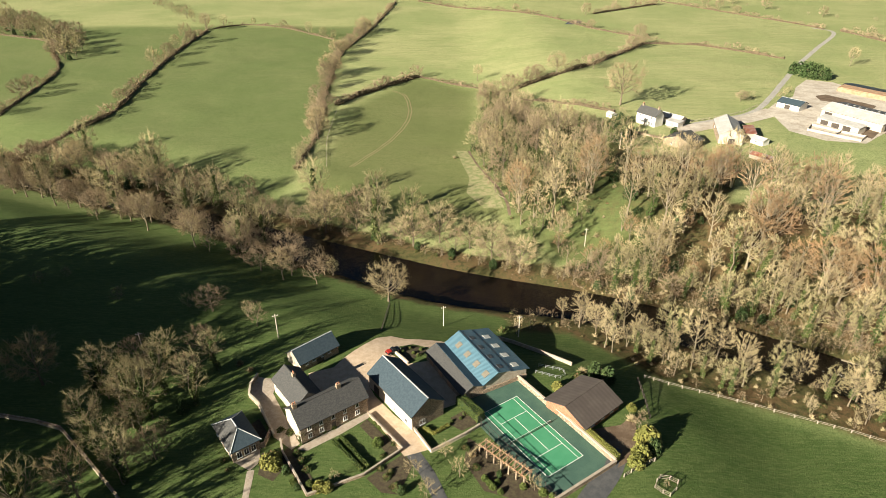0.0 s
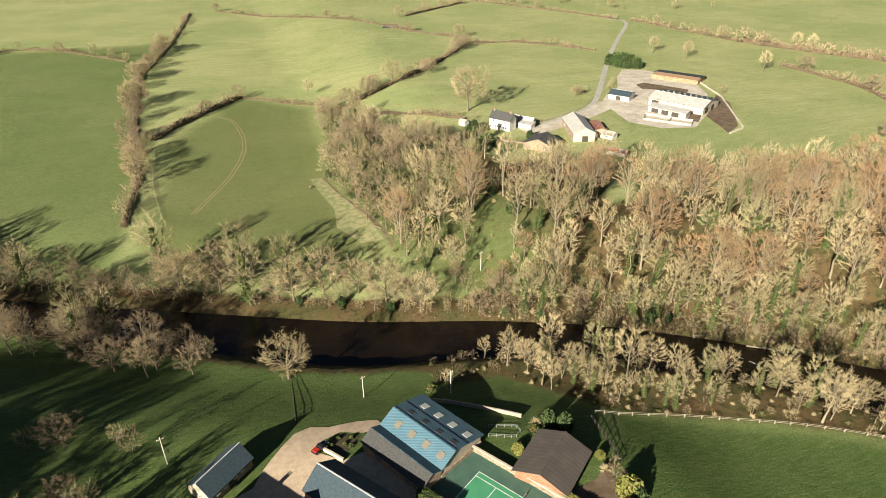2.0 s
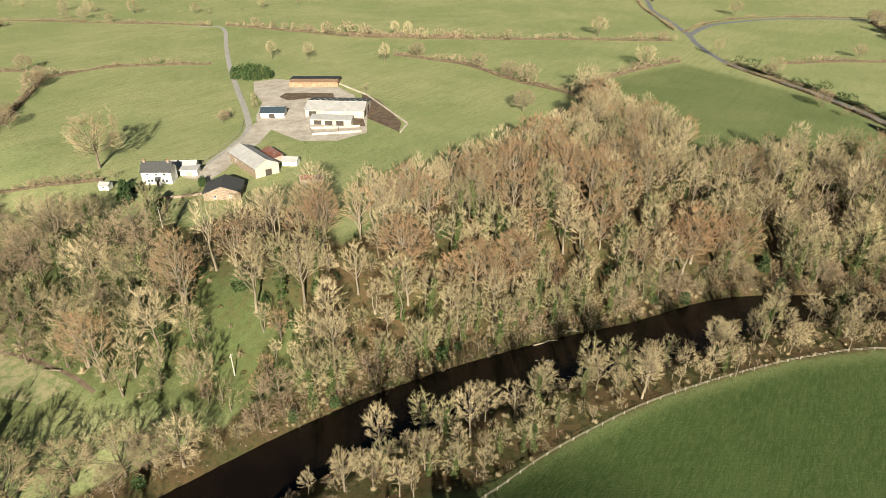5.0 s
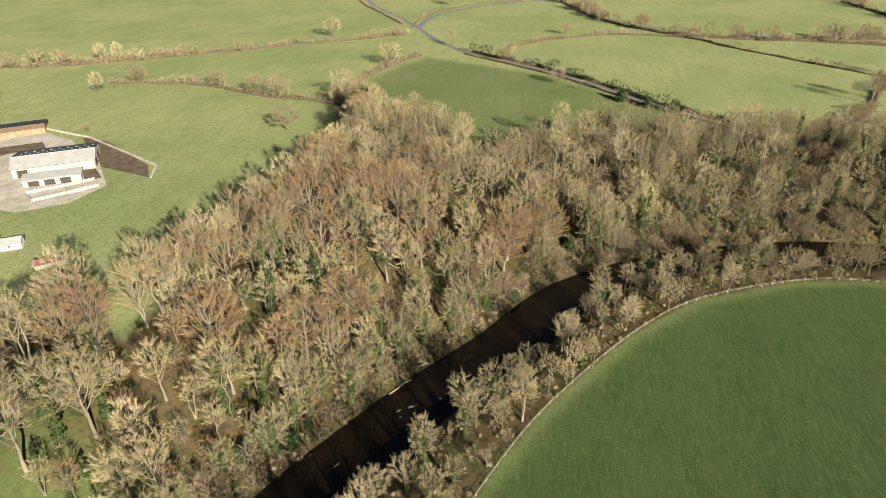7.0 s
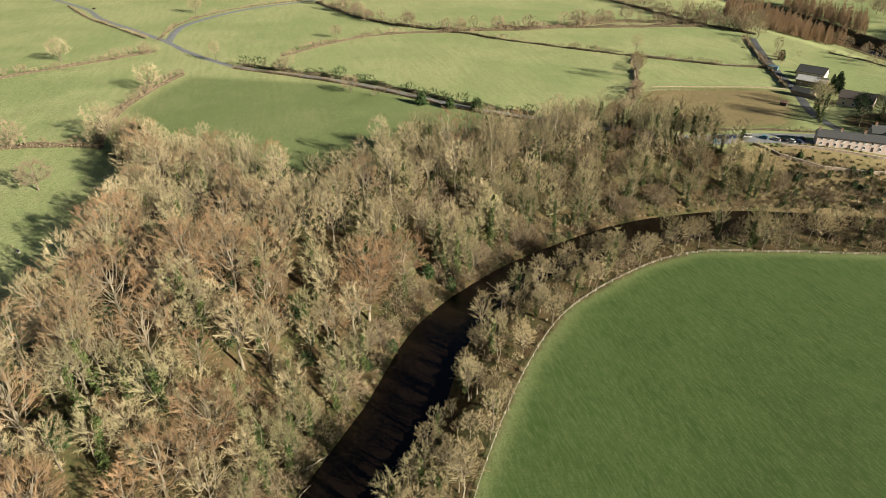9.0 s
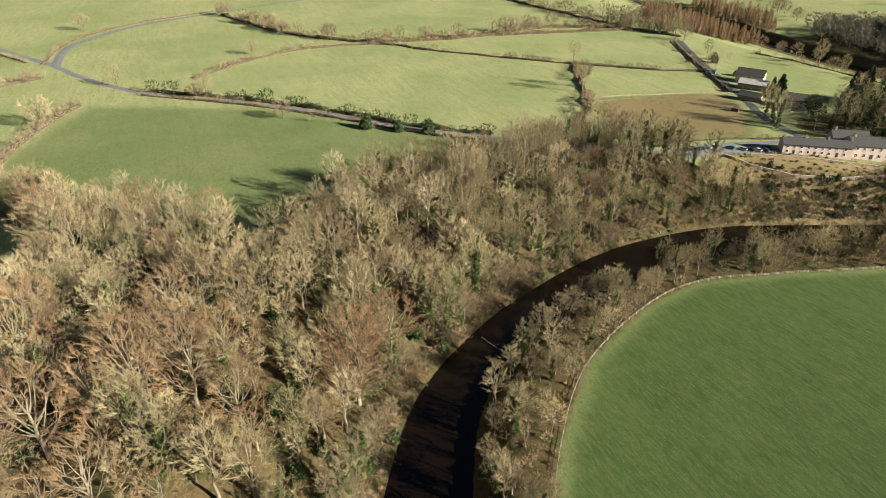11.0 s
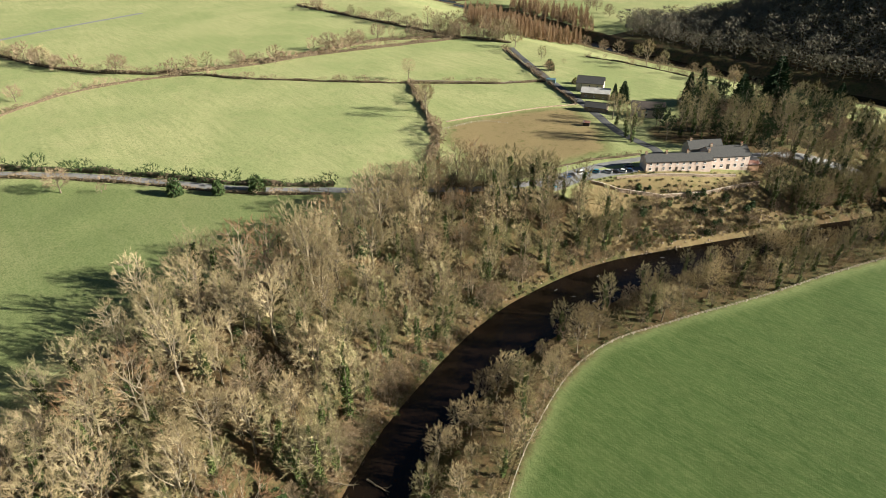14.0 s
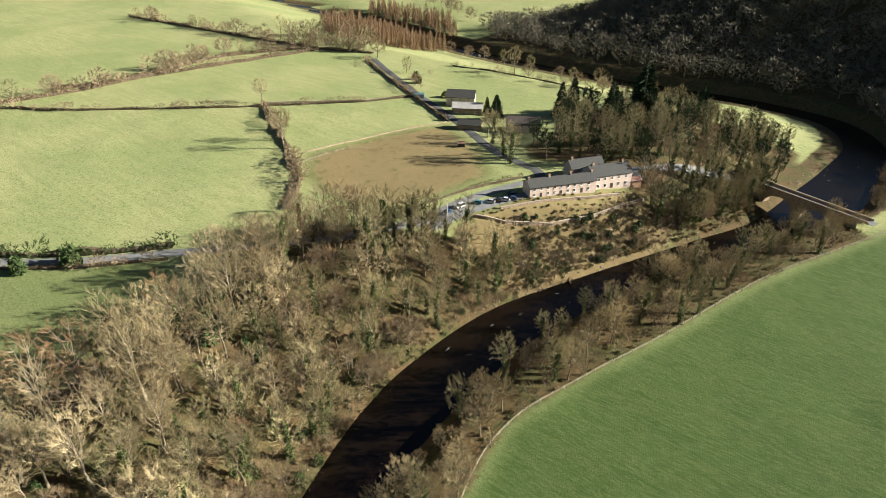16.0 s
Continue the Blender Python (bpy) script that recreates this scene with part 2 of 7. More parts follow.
SOIL = surface("garden_soil", (0.058, 0.042, 0.028), (0.085, 0.070, 0.040), 1.2, 0.95, grain=5, dark=(0.03, 0.04, 0.015), relief=0.05)
PAVING = surface("paving", (0.330, 0.275, 0.215), (0.410, 0.350, 0.285), 1.0, 0.9, grain=6)
SILAGE = surface("silage_face", (0.300, 0.180, 0.105), (0.380, 0.260, 0.165), 0.6, 0.9, grain=3, relief=0.08)
BLACK_SHEET = surface("black_polythene", (0.014, 0.018, 0.020), (0.030, 0.036, 0.040), 1.5, 0.35, grain=2, relief=0.08)
COURT = surface("court_acrylic", (0.062, 0.250, 0.128), (0.075, 0.275, 0.145), 0.3, 0.8, grain=8, dark=(0.07, 0.27, 0.14), relief=0)
COURT_DARK = surface("court_surround", (0.055, 0.110, 0.085), (0.070, 0.130, 0.098), 0.3, 0.85, grain=8, relief=0)
LINE = surface("court_line", (0.700, 0.720, 0.680), (0.760, 0.780, 0.740), 2, 0.8, relief=0)
ROCK = surface("river_rock", (0.190, 0.145, 0.105), (0.270, 0.215, 0.160), 1.0, 0.9, grain=3, dark=(0.09, 0.075, 0.06), relief=0.06, per_piece=0.3)
FOAM = surface("river_foam", (0.300, 0.290, 0.270), (0.420, 0.410, 0.390), 2, 0.8, relief=0.02)
STEEL = surface("galvanised_steel", (0.480, 0.490, 0.500), (0.560, 0.570, 0.580), 2, 0.45, 0.6, relief=0)
POLE_WOOD = surface("pole_timber", (0.520, 0.450, 0.370), (0.600, 0.530, 0.450), 1, 0.85, grain=6)
LEAF_HEDGE = twig_material("clipped_leaf", (0.090, 0.130, 0.030), (0.140, 0.160, 0.045), (0.060, 0.090, 0.022))
LEAF_YELLOW = twig_material("golden_leaf", (0.205, 0.205, 0.052), (0.250, 0.238, 0.066), (0.165, 0.178, 0.044))
LEAF_DARK = twig_material("evergreen_leaf", (0.028, 0.055, 0.020), (0.045, 0.075, 0.028), (0.022, 0.042, 0.018))
LEAF_HOLLY = twig_material("holly_leaf", (0.050, 0.085, 0.026), (0.075, 0.105, 0.034), (0.038, 0.064, 0.022))
LEAF_IVY = twig_material("ivy_leaf", (0.085, 0.115, 0.030), (0.060, 0.090, 0.024), (0.110, 0.130, 0.040))
BARK = twig_material("grey_brown_bark", (0.190, 0.152, 0.104), (0.140, 0.112, 0.078), (0.220, 0.182, 0.126), 0.2)
BARK_PALE = twig_material("pale_bark", (0.270, 0.222, 0.150), (0.190, 0.158, 0.112), (0.310, 0.262, 0.184), 0.2)
TWIG_TAN = twig_material("tan_twigs", (0.620, 0.512, 0.304), (0.340, 0.276, 0.155), (0.300, 0.246, 0.138), 0.3)
TWIG_RED = twig_material("beech_twigs", (0.420, 0.265, 0.140), (0.240, 0.156, 0.088), (0.300, 0.215, 0.118), 0.3)
TWIG_OLIVE = twig_material("lichened_twigs", (0.530, 0.460, 0.248), (0.250, 0.228, 0.116), (0.260, 0.226, 0.126), 0.3)
TWIG_BROWN = twig_material("brown_twigs", (0.430, 0.328, 0.205), (0.240, 0.182, 0.118), (0.280, 0.216, 0.140), 0.3)
# hill wood only: twig colour darkened to grey for the slope's shade
TWIG_SHADED = twig_material("shaded_grey_twigs", (0.215, 0.198, 0.150), (0.150, 0.140, 0.110), (0.235, 0.215, 0.160), 0.25)
TWIG_LARCH = twig_material("larch_twigs", (0.330, 0.215, 0.120), (0.260, 0.170, 0.096), (0.360, 0.250, 0.150), 0.3)
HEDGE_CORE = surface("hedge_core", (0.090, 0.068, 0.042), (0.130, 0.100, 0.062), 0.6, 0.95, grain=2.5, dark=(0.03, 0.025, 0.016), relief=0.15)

# ---- the land ----
RIVER = ((-330, 352, 10), (-200, 292, 10), (-92, 242, 10), (-33, 212, 13), (4, 195, 14), (51, 182, 12), (85, 167, 12), (121, 145, 12),
         (150, 122, 13), (183, 101, 12), (207, 72, 10), (218, 46, 11), (227, 12, 13), (229, -15, 14), (227, -50, 13), (215, -88, 11),
         (204, -120, 9), (190, -148, 11), (178, -180, 10), (164, -226, 17), (160, -275, 15), (160, -325, 14), (185, -366, 12), (240, -378, 11))
RIVER_EAST = ((300, -372, 11), (369, -370, 11), (473, -376, 11), (600, -402, 11), (800, -450, 11), (1100, -520, 11))
WATER = -14.0


def catmull(points, step=6):
    p = np.array(points, float)
    q = np.vstack([2 * p[0] - p[1], p, 2 * p[-1] - p[-2]])
    out = []
    for i in range(1, len(q) - 2):
        n = max(2, int(np.linalg.norm(q[i + 1][:2] - q[i][:2]) / step))
        for k in range(n):
            t = k / n
            a, b, c, d = q[i - 1], q[i], q[i + 1], q[i + 2]
            out.append(0.5 * (2 * b + (c - a) * t + (2 * a - 5 * b + 4 * c - d) * t * t + (3 * b - a - 3 * c + d) * t**3))
    out.append(q[-2])
    return np.array(out)


RV = catmull(RIVER + RIVER_EAST)


def smooth(t):
    t = np.clip(t, 0, 1)
    return t * t * (3 - 2 * t)


def river_side(x, y):
    """How far beyond the bank (negative: in the water), and +1 on the north and east side, -1 on the other."""
    x, y = np.asarray(x, float), np.asarray(y, float)
    best, side = np.full(x.shape, 1e9), np.zeros(x.shape)
    for a, b in zip(RV[:-1], RV[1:]):
        dx, dy = b[0] - a[0], b[1] - a[1]
        t = np.clip(((x - a[0]) * dx + (y - a[1]) * dy) / (dx * dx + dy * dy), 0, 1)
        px, py = x - a[0] - t * dx, y - a[1] - t * dy
        d = np.hypot(px, py) - (a[2] + t * (b[2] - a[2]))
        near = d < best
        best, side = np.where(near, d, best), np.where(near, np.sign(dx * py - dy * px), side)
    return best, side


def land_height(x, y):
    d, s = river_side(x, y)
    west = -8 + 0.02 * np.clip(y - 300, 0, 400)
    plateau = west + (7 - west) * smooth((x - 5) / 95)
    reach = 50 - 22 * smooth((x - 150) / 70) * smooth((20 - y) / 60) * (1 - smooth((-y - 150) / 60))
    reach = reach + 70 * smooth((-y - 215) / 70)
    north = -13 + (plateau + 13) * smooth((d + 3) / (reach + 3))
    east = smooth((x - 45) / 45)
    south = -13 + 5.5 * smooth((d + 1) / 8) + 7.5 * ((1 - east) * smooth((d - 8) / 40) + east * smooth((d - 15) / 190))
    shelter = 42 * smooth((-132 - x) / 60) * smooth((160 - y) / 60) * smooth((d - 20) / 30)
    hill = 84 * smooth((d - 2) / 230) * smooth((-y - 265) / 110) * smooth((500 - x) / 240)
    z = np.where(s > 0, north, south + hill + shelter)
    return np.where(d < 0, -15.6 + np.clip(d + 6, 0, 6) * 0.43, z)


def inside(poly, x, y):
    hit = np.zeros(np.shape(x), bool)
    for (ax, ay), (bx, by) in zip(poly, poly[1:] + poly[:1]):
        cross = (ay > y) != (by > y)
        hit ^= cross & (x < (bx - ax) * (y - ay) / (by - ay + 1e-12) + ax)
    return hit


def from_line(points, x, y):
    best = np.full(np.shape(x), 1e9)
    for (ax, ay), (bx, by) in zip(points[:-1], points[1:]):
        t = np.clip(((x - ax) * (bx - ax) + (y - ay) * (by - ay)) / ((bx - ax) ** 2 + (by - ay) ** 2), 0, 1)
        best = np.minimum(best, np.hypot(x - ax - t * (bx - ax), y - ay - t * (by - ay)))
    return best


WOOD = [(27, 236), (22, 285), (15, 318), (26, 405), (42, 398), (52, 352), (72, 328), (90, 297), (94, 278), (116, 274), (127, 250), (112, 224),
        (130, 222), (168, 218), (182, 216), (213, 208), (258, 207), (292, 206), (326, 226), (318, 205), (302, 182), (276, 152), (251, 144), (273, 116),
        (290, 92), (284, 66), (288, 36), (304, 10), (304, -20), (292, -42), (268, -50), (250, -70), (240, -80), (215, -80), (215, 0), (200, 70), (150, 120), (60, 180)]
MEADOW = [(-66, 250), (-60, 400), (-18, 470), (24, 432), (20, 320), (26, 240)]
BANK = [(264, -60), (258, -85), (247, -104), (234, -124), (226, -142), (206, -166), (203, -120), (218, -85), (236, -58)]
PADDOCK = [(360, -75), (352, -121), (338, -152), (300, -130), (280, -110), (287, -62), (312, -48), (342, -58)]
SOUTH_FIELD = [(60, 136), (90, 124), (121, 107), (154, 83), (178, 58), (196, 21), (200, -3), (194, -30), (182, -65), (170, -110), (160, -139), (137, -193), (100, -260), (-300, -300), (40, 92)]
ESTATE = [(-500, -300), (-500, 330), (-92, 232), (-20, 192), (40, 165), (60, 136), (64, 80), (-270, -330)]
STRIP = [(40, 158), (58, 136), (80, 127.5), (98, 120), (121, 107.5), (154, 83.5), (178, 58.5), (195, 22.5), (199.5, -3), (193.5, -30), (182.5, -65), (170.5, -110), (160.5, -139), (149.5, -164), (140, -186),
         (165, -200), (180, -165), (204, -120), (222, -70), (229, -15), (218, 46), (183, 101), (121, 145), (51, 182), (20, 188), (22, 158)]
WEST_FIELDS = [(-700, 240), (-78, 240), (-72, 300), (-85, 546), (-70, 660), (-700, 660)]
INN_GARDEN = [(246, -148), (276, -136), (290, -150), (288, -182), (302, -205), (270, -264), (214, -296), (186, -286), (182, -214), (182, -190), (196, -160), (208, -138), (226, -138)]
TERRACE = [(266, -66), (257, -98), (239, -125), (228, -142), (220, -144), (231, -114), (240, -95), (251, -79)]
DEAD_GRASS = [(7, 322), (13, 321), (17, 303), (21, 286), (25, 268), (27, 248), (18, 250), (11, 266), (13, 285), (10, 303)]
EAST_FIELD = [(330, 228), (383, 232), (458, 200), (420, 118), (342, 36), (318, 14), (288, 60), (276, 150)]


def soft_mask(poly, x, y, w=5.0):
    d = from_line(poly + poly[:1], x, y)
    return np.clip(0.5 + np.where(inside(poly, x, y), d, -d) / (2 * w), 0, 1)


def axis(lo, hi, step, far):
    core = list(np.arange(lo, hi + 0.1, step))
    out, gap = [], step
    while core[-1] + sum(out) < far:
        gap *= 1.35
        out.append(gap)
    up = list(core[-1] + np.cumsum(out))
    down = list(core[0] - np.cumsum(out))[::-1]
    return np.array(down + core + up)


GX, GY = axis(-330, 620, 3.5, 4800), axis(-430, 640, 3.5, 4800)
XX, YY = np.meshgrid(GX, GY, indexing="ij")
GZ = land_height(XX, YY)
RIV_D, RIV_S = river_side(XX, YY)


def fast_mesh(name, verts, tris, mat, smooth_faces=False):
    me = bpy.data.meshes.new(name)
    v, f = np.ascontiguousarray(verts, np.float32), np.ascontiguousarray(tris, np.int32)
    k = f.shape[1]
    me.vertices.add(len(v))
    me.vertices.foreach_set("co", v.ravel())
    me.loops.add(f.size)
    me.loops.foreach_set("vertex_index", f.ravel())
    me.polygons.add(len(f))
    me.polygons.foreach_set("loop_start", np.arange(0, f.size, k, dtype=np.int32))
    me.polygons.foreach_set("use_smooth", np.full(len(f), smooth_faces, bool))
    me.materials.append(mat)
    me.update(calc_edges=True)
    return me


# gentle unevenness away from the water
ROUGHNESS = np.vectorize(lambda a, b: noise.noise(Vector((a * 0.05, b * 0.05, 0.0))) + 0.4 * noise.noise(Vector((a * 0.17, b * 0.17, 3.0))))
CORE = (np.abs(XX - 145) < 480) & (np.abs(YY - 105) < 540)
UNEVEN = np.zeros_like(GZ)
UNEVEN[CORE] = ROUGHNESS(XX[CORE], YY[CORE])
FLAT = np.maximum(inside([(-60, 84), (-60, 136), (60, 136), (60, 84)], XX, YY), 0)
GZ = GZ + UNEVEN * 0.35 * smooth((RIV_D - 4) / 20) * (1 - FLAT)


def ground_z(x, y):
    """Height of the land's own triangles at a place."""
    i = int(np.clip(np.searchsorted(GX, x) - 1, 0, len(GX) - 2))
    j = int(np.clip(np.searchsorted(GY, y) - 1, 0, len(GY) - 2))
    u, v = (x - GX[i]) / (GX[i + 1] - GX[i]), (y - GY[j]) / (GY[j + 1] - GY[j])
    a, b, c, d = GZ[i, j], GZ[i + 1, j], GZ[i + 1, j + 1], GZ[i, j + 1]
    return float(a + u * (b - a) + v * (c - b) if u >= v else a + v * (d - a) + u * (c - d))


def build_land():
    nx, ny = len(GX), len(GY)
    idx = np.arange(nx * ny).reshape(nx, ny)
    a, b, c, d = idx[:-1, :-1].ravel(), idx[1:, :-1].ravel(), idx[1:, 1:].ravel(), idx[:-1, 1:].ravel()
    tris = np.concatenate([np.stack([a, b, c], 1), np.stack([a, c, d], 1)])
    me = fast_mesh("ground", np.stack([XX.ravel(), YY.ravel(), GZ.ravel()], 1), tris, LAND, True)
    wood = soft_mask(WOOD, XX, YY) * (0.42 + 0.58 * smooth((XX - 70) / 50))
    bank = smooth((11 - RIV_D) / 4) * (RIV_D > -6)
    hillwood = ((RIV_S < 0) & (((YY < -300) & (XX < 500) & (YY > -700)) | ((XX < -165) & (YY < 150)))).astype(float)
    wood = wood * (1 - 0.85 * soft_mask(BANK, XX, YY, 3))
    bank = bank * (1 - 0.7 * soft_mask(BANK, XX, YY, 3))
    litter = np.clip(np.maximum(np.maximum(0.45 * soft_mask(BANK, XX, YY, 3), 0.7 * soft_mask(INN_GARDEN, XX, YY, 4)), np.maximum(np.maximum(wood, bank * 0.9), np.maximum(hillwood, soft_mask(STRIP, XX, YY)))), 0, 1)
    tan = np.maximum(soft_mask(PADDOCK, XX, YY) * 0.95, soft_mask(MEADOW, XX, YY, 8) * 0.34)
    tan = np.maximum(tan, np.maximum(soft_mask(BANK, XX, YY, 3), 0.9 * soft_mask(TERRACE, XX, YY, 2)))
    lush = np.maximum(soft_mask(SOUTH_FIELD, XX, YY), soft_mask(ESTATE, XX, YY) * 0.95)
    lush = np.maximum(lush, soft_mask(EAST_FIELD, XX, YY) * 0.55)
    lush = np.maximum(lush, np.maximum(soft_mask(WEST_FIELDS, XX, YY) * 0.68, soft_mask(MEADOW, XX, YY, 6) * 0.55))
    lush = np.maximum(lush, soft_mask(WOOD, XX, YY) * 0.8)
    col = me.color_attributes.new("zone", "FLOAT_COLOR", "POINT")
    col.data.foreach_set("color", np.stack([litter.ravel(), tan.ravel(), lush.ravel(), np.ones(litter.size)], 1).astype(np.float32).ravel())
    return tagged(new("ground", me), "green winter pasture, leaf-strewn woodland floor and river banks", "ground", kind="structure")


build_land()


def build_water():
    left, right = [], []
    for i, p in enumerate(RV):
        d = RV[min(i + 1, len(RV) - 1)][:2] - RV[max(i - 1, 0)][:2]
        d = d / np.linalg.norm(d)
        n = np.array([-d[1], d[0]])
        left.append((*(p[:2] + n * (p[2] + 3)), WATER))
        right.append((*(p[:2] - n * (p[2] + 3)), WATER))
    k = len(left)
    quads = [(i, k + i, k + i + 1, i + 1) for i in range(k - 1)]
    me = fast_mesh("water", left + right, quads, WATER_MAT)
    return tagged(new("water", me), "dark peaty river water with slow ripples", "river", kind="structure")


build_water()


def draped(name, points, width, mat, lift=0.14, label="", category="road", kind="structure", closed=None):
    """A strip of made ground laid on the land along a line."""
    line = catmull(points, 2.5)[:, :2]
    across = max(3, int(width / 1.6) + 1)
    verts, quads = [], []
    for i, p in enumerate(line):
        d = line[min(i + 1, len(line) - 1)] - line[max(i - 1, 0)]
        n = np.array([-d[1], d[0]]) / np.linalg.norm(d)
        for k in range(across):
            u = k / (across - 1) - 0.5
            q = p + n * u * (width + 0.25 * math.sin(i * 0.9 + k))
            verts.append((q[0], q[1], ground_z(q[0], q[1]) + lift * (0.25 if k in (0, across - 1) else 1)))
    for i in range(len(line) - 1):
        for k in range(across - 1):
            a = i * across + k
            quads.append((a, a + across, a + across + 1, a + 1))
    me = fast_mesh(name, verts, np.array(quads)[:, ::-1], mat, True)
    return tagged(new(name, me), label, category, kind=kind)


def patch(name, poly, mat, lift=0.12, label="", category="yard", step=1.6, kind="structure"):
    """A patch of made ground with the outline of a polygon."""
    bm = bmesh.new()
    f = bm.faces.new([bm.verts.new((x, y, 0)) for x, y in poly])
    if f.normal.z < 0 or f.calc_area() and (f.normal_update() or f.normal.z < 0):
        f.normal_flip()
    xs, ys = [p[0] for p in poly], [p[1] for p in poly]
    for ax, lo, hi in ((0, min(xs), max(xs)), (1, min(ys), max(ys))):
        for v in np.arange(lo + step, hi, step):
            bmesh.ops.bisect_plane(bm, geom=bm.verts[:] + bm.edges[:] + bm.faces[:], plane_co=(v, v, 0), plane_no=(1, 0, 0) if ax == 0 else (0, 1, 0))
    bmesh.ops.triangulate(bm, faces=bm.faces[:])
    for v in bm.verts:
        v.co.z = ground_z(v.co.x, v.co.y) + lift
    me = bpy.data.meshes.new(name)
    bm.to_mesh(me)
    bm.free()
    me.materials.append(mat)
    return tagged(new(name, me), label, category, kind=kind)


draped("road", [(345, 610), (353, 585), (300, 515), (260, 462), (222, 408), (200, 376), (182, 352), (168, 340), (150, 331), (134, 324)], 3.4, LANE, 0.16, "pale narrow farm lane between verges")
draped("road", [(860, 395), (763, 330), (690, 298), (625, 258), (570, 227), (528, 207), (474, 170), (441, 128), (420, 104), (391, 77), (362, 54), (342, 36), (326, 16), (306, -8), (290, -28), (279, -50), (275, -69), (271, -94), (263, -115), (256, -128), (240, -150), (228, -166), (214, -190), (204, -205), (197, -210.5)], 4.8, ASPHALT, 0.2, "grey two-lane country road")
draped("road", [(570, 227), (610, 226), (650, 217), (715, 172), (760, 100), (800, 30), (840, -60)], 6.2, ASPHALT, 0.28, "grey side road curving between fields")
draped("road", [(262, -122), (268, -128), (285, -132), (302, -139), (342, -162), (385, -184), (430, -209), (474, -235)], 5.0, TARMAC, 0.24, "narrow dark lane past the farm houses")

# ---- helpers for things ----
def part(name, data, mat, parent, label=""):
    """One mesh object under a thing or part, from a bmesh or a mesh."""
    if isinstance(data, bmesh.types.BMesh):
        me = bpy.data.meshes.new(name)
        data.to_mesh(me)
        data.free()
        me.materials.append(mat)
    else:
        me = data
    ob = new(name, me)
    ob.parent = parent
    return tagged(ob, label) if label else ob


def thing(name, m, label, category, group=""):
    ob = new(name)
    ob.empty_display_size = 0.2
    ob.matrix_basis = m
    return tagged(ob, label, category, group)


# ---- trees ----
def unit(v):
    return v / np.maximum(np.linalg.norm(v, axis=-1, keepdims=True), 1e-9)


def frames_of(d):
    d = unit(d)
    a = np.where(np.abs(d[:, 2:3]) > 0.9, np.array([[1.0, 0, 0]]), np.array([[0, 0, 1.0]]))
    u = unit(np.cross(d, a))
    return u, np.cross(d, u)


def tubes(p0, p1, r0, r1, n):
    """Tapered tubes between points, n-sided, as triangles."""
    p0, p1 = np.asarray(p0, float), np.asarray(p1, float)
    r0, r1 = np.broadcast_to(r0, len(p0))[:, None, None], np.broadcast_to(r1, len(p0))[:, None, None]
    u, v = frames_of(p1 - p0)
    ang = np.arange(n) * 2 * np.pi / n
    ring = np.cos(ang)[None, :, None] * u[:, None] + np.sin(ang)[None, :, None] * v[:, None]
    verts = np.concatenate([p0[:, None] + ring * r0, p1[:, None] + ring * r1], 1)
    base = (np.arange(len(p0)) * 2 * n)[:, None]
    tris = []
    for k in range(n):
        j = (k + 1) % n
        tris += [base + np.array([[k, j, n + j]]), base + np.array([[k, n + j, n + k]])]
    return verts.reshape(-1, 3), np.concatenate(tris)


def spikes(p0, p1, r0):
    """Ridged twigs that run out to a point, open below."""
    p0, p1 = np.asarray(p0, float), np.asarray(p1, float)
    u, v = frames_of(p1 - p0)
    r0 = np.broadcast_to(r0, len(p0))[:, None, None]
    ang = np.arange(3) * 2 * np.pi / 3
    ring = np.cos(ang)[None, :, None] * u[:, None] + np.sin(ang)[None, :, None] * v[:, None]
    verts = np.concatenate([p0[:, None] + ring * r0, p1[:, None]], 1)
    base = (np.arange(len(p0)) * 4)[:, None]
    return verts.reshape(-1, 3), np.concatenate([base + np.array([[0, 1, 3]]), base + np.array([[1, 2, 3]])])


def leaves(centres, size, rng):
    """Small folded leaf sprays, two triangles each."""
    n = len(centres)
    a, b = unit(rng.normal(size=(n, 3))), unit(rng.normal(size=(n, 3)))
    b = unit(np.cross(a, b))
    c = unit(np.cross(a, b)) * 0.35
    s = (size * rng.uniform(0.6, 1.4, n))[:, None]
    verts = np.stack([centres - a * s, centres + b * s * 0.6 + c * s, centres + a * s, centres - b * s * 0.6 + c * s], 1)
    base = (np.arange(n) * 4)[:, None]
    return verts.reshape(-1, 3), np.concatenate([base + np.array([[0, 1, 2]]), base + np.array([[0, 2, 3]])])


def merge(pieces):
    vs, fs, k = [], [], 0
    for v, f in pieces:
        vs.append(v)
        fs.append(f + k)
        k += len(v)
    return np.concatenate(vs), np.concatenate(fs)


def bent(p0, p1, ctrl, n):
    """Points along curved branches: n + 1 rings for each start, end and control point."""
    t = np.linspace(0, 1, n + 1)[:, None, None]
    return (1 - t) ** 2 * p0 + 2 * t * (1 - t) * ctrl + t * t * p1


def limbs_of(curve, r0, r1, sides):
    """Tapered tubes that follow curved branches."""
    n = len(curve) - 1
    r = [r0 + (r1 - r0) * k / n for k in range(n + 1)]
    return [tubes(curve[k], curve[k + 1], r[k], r[k + 1], sides) for k in range(n)]


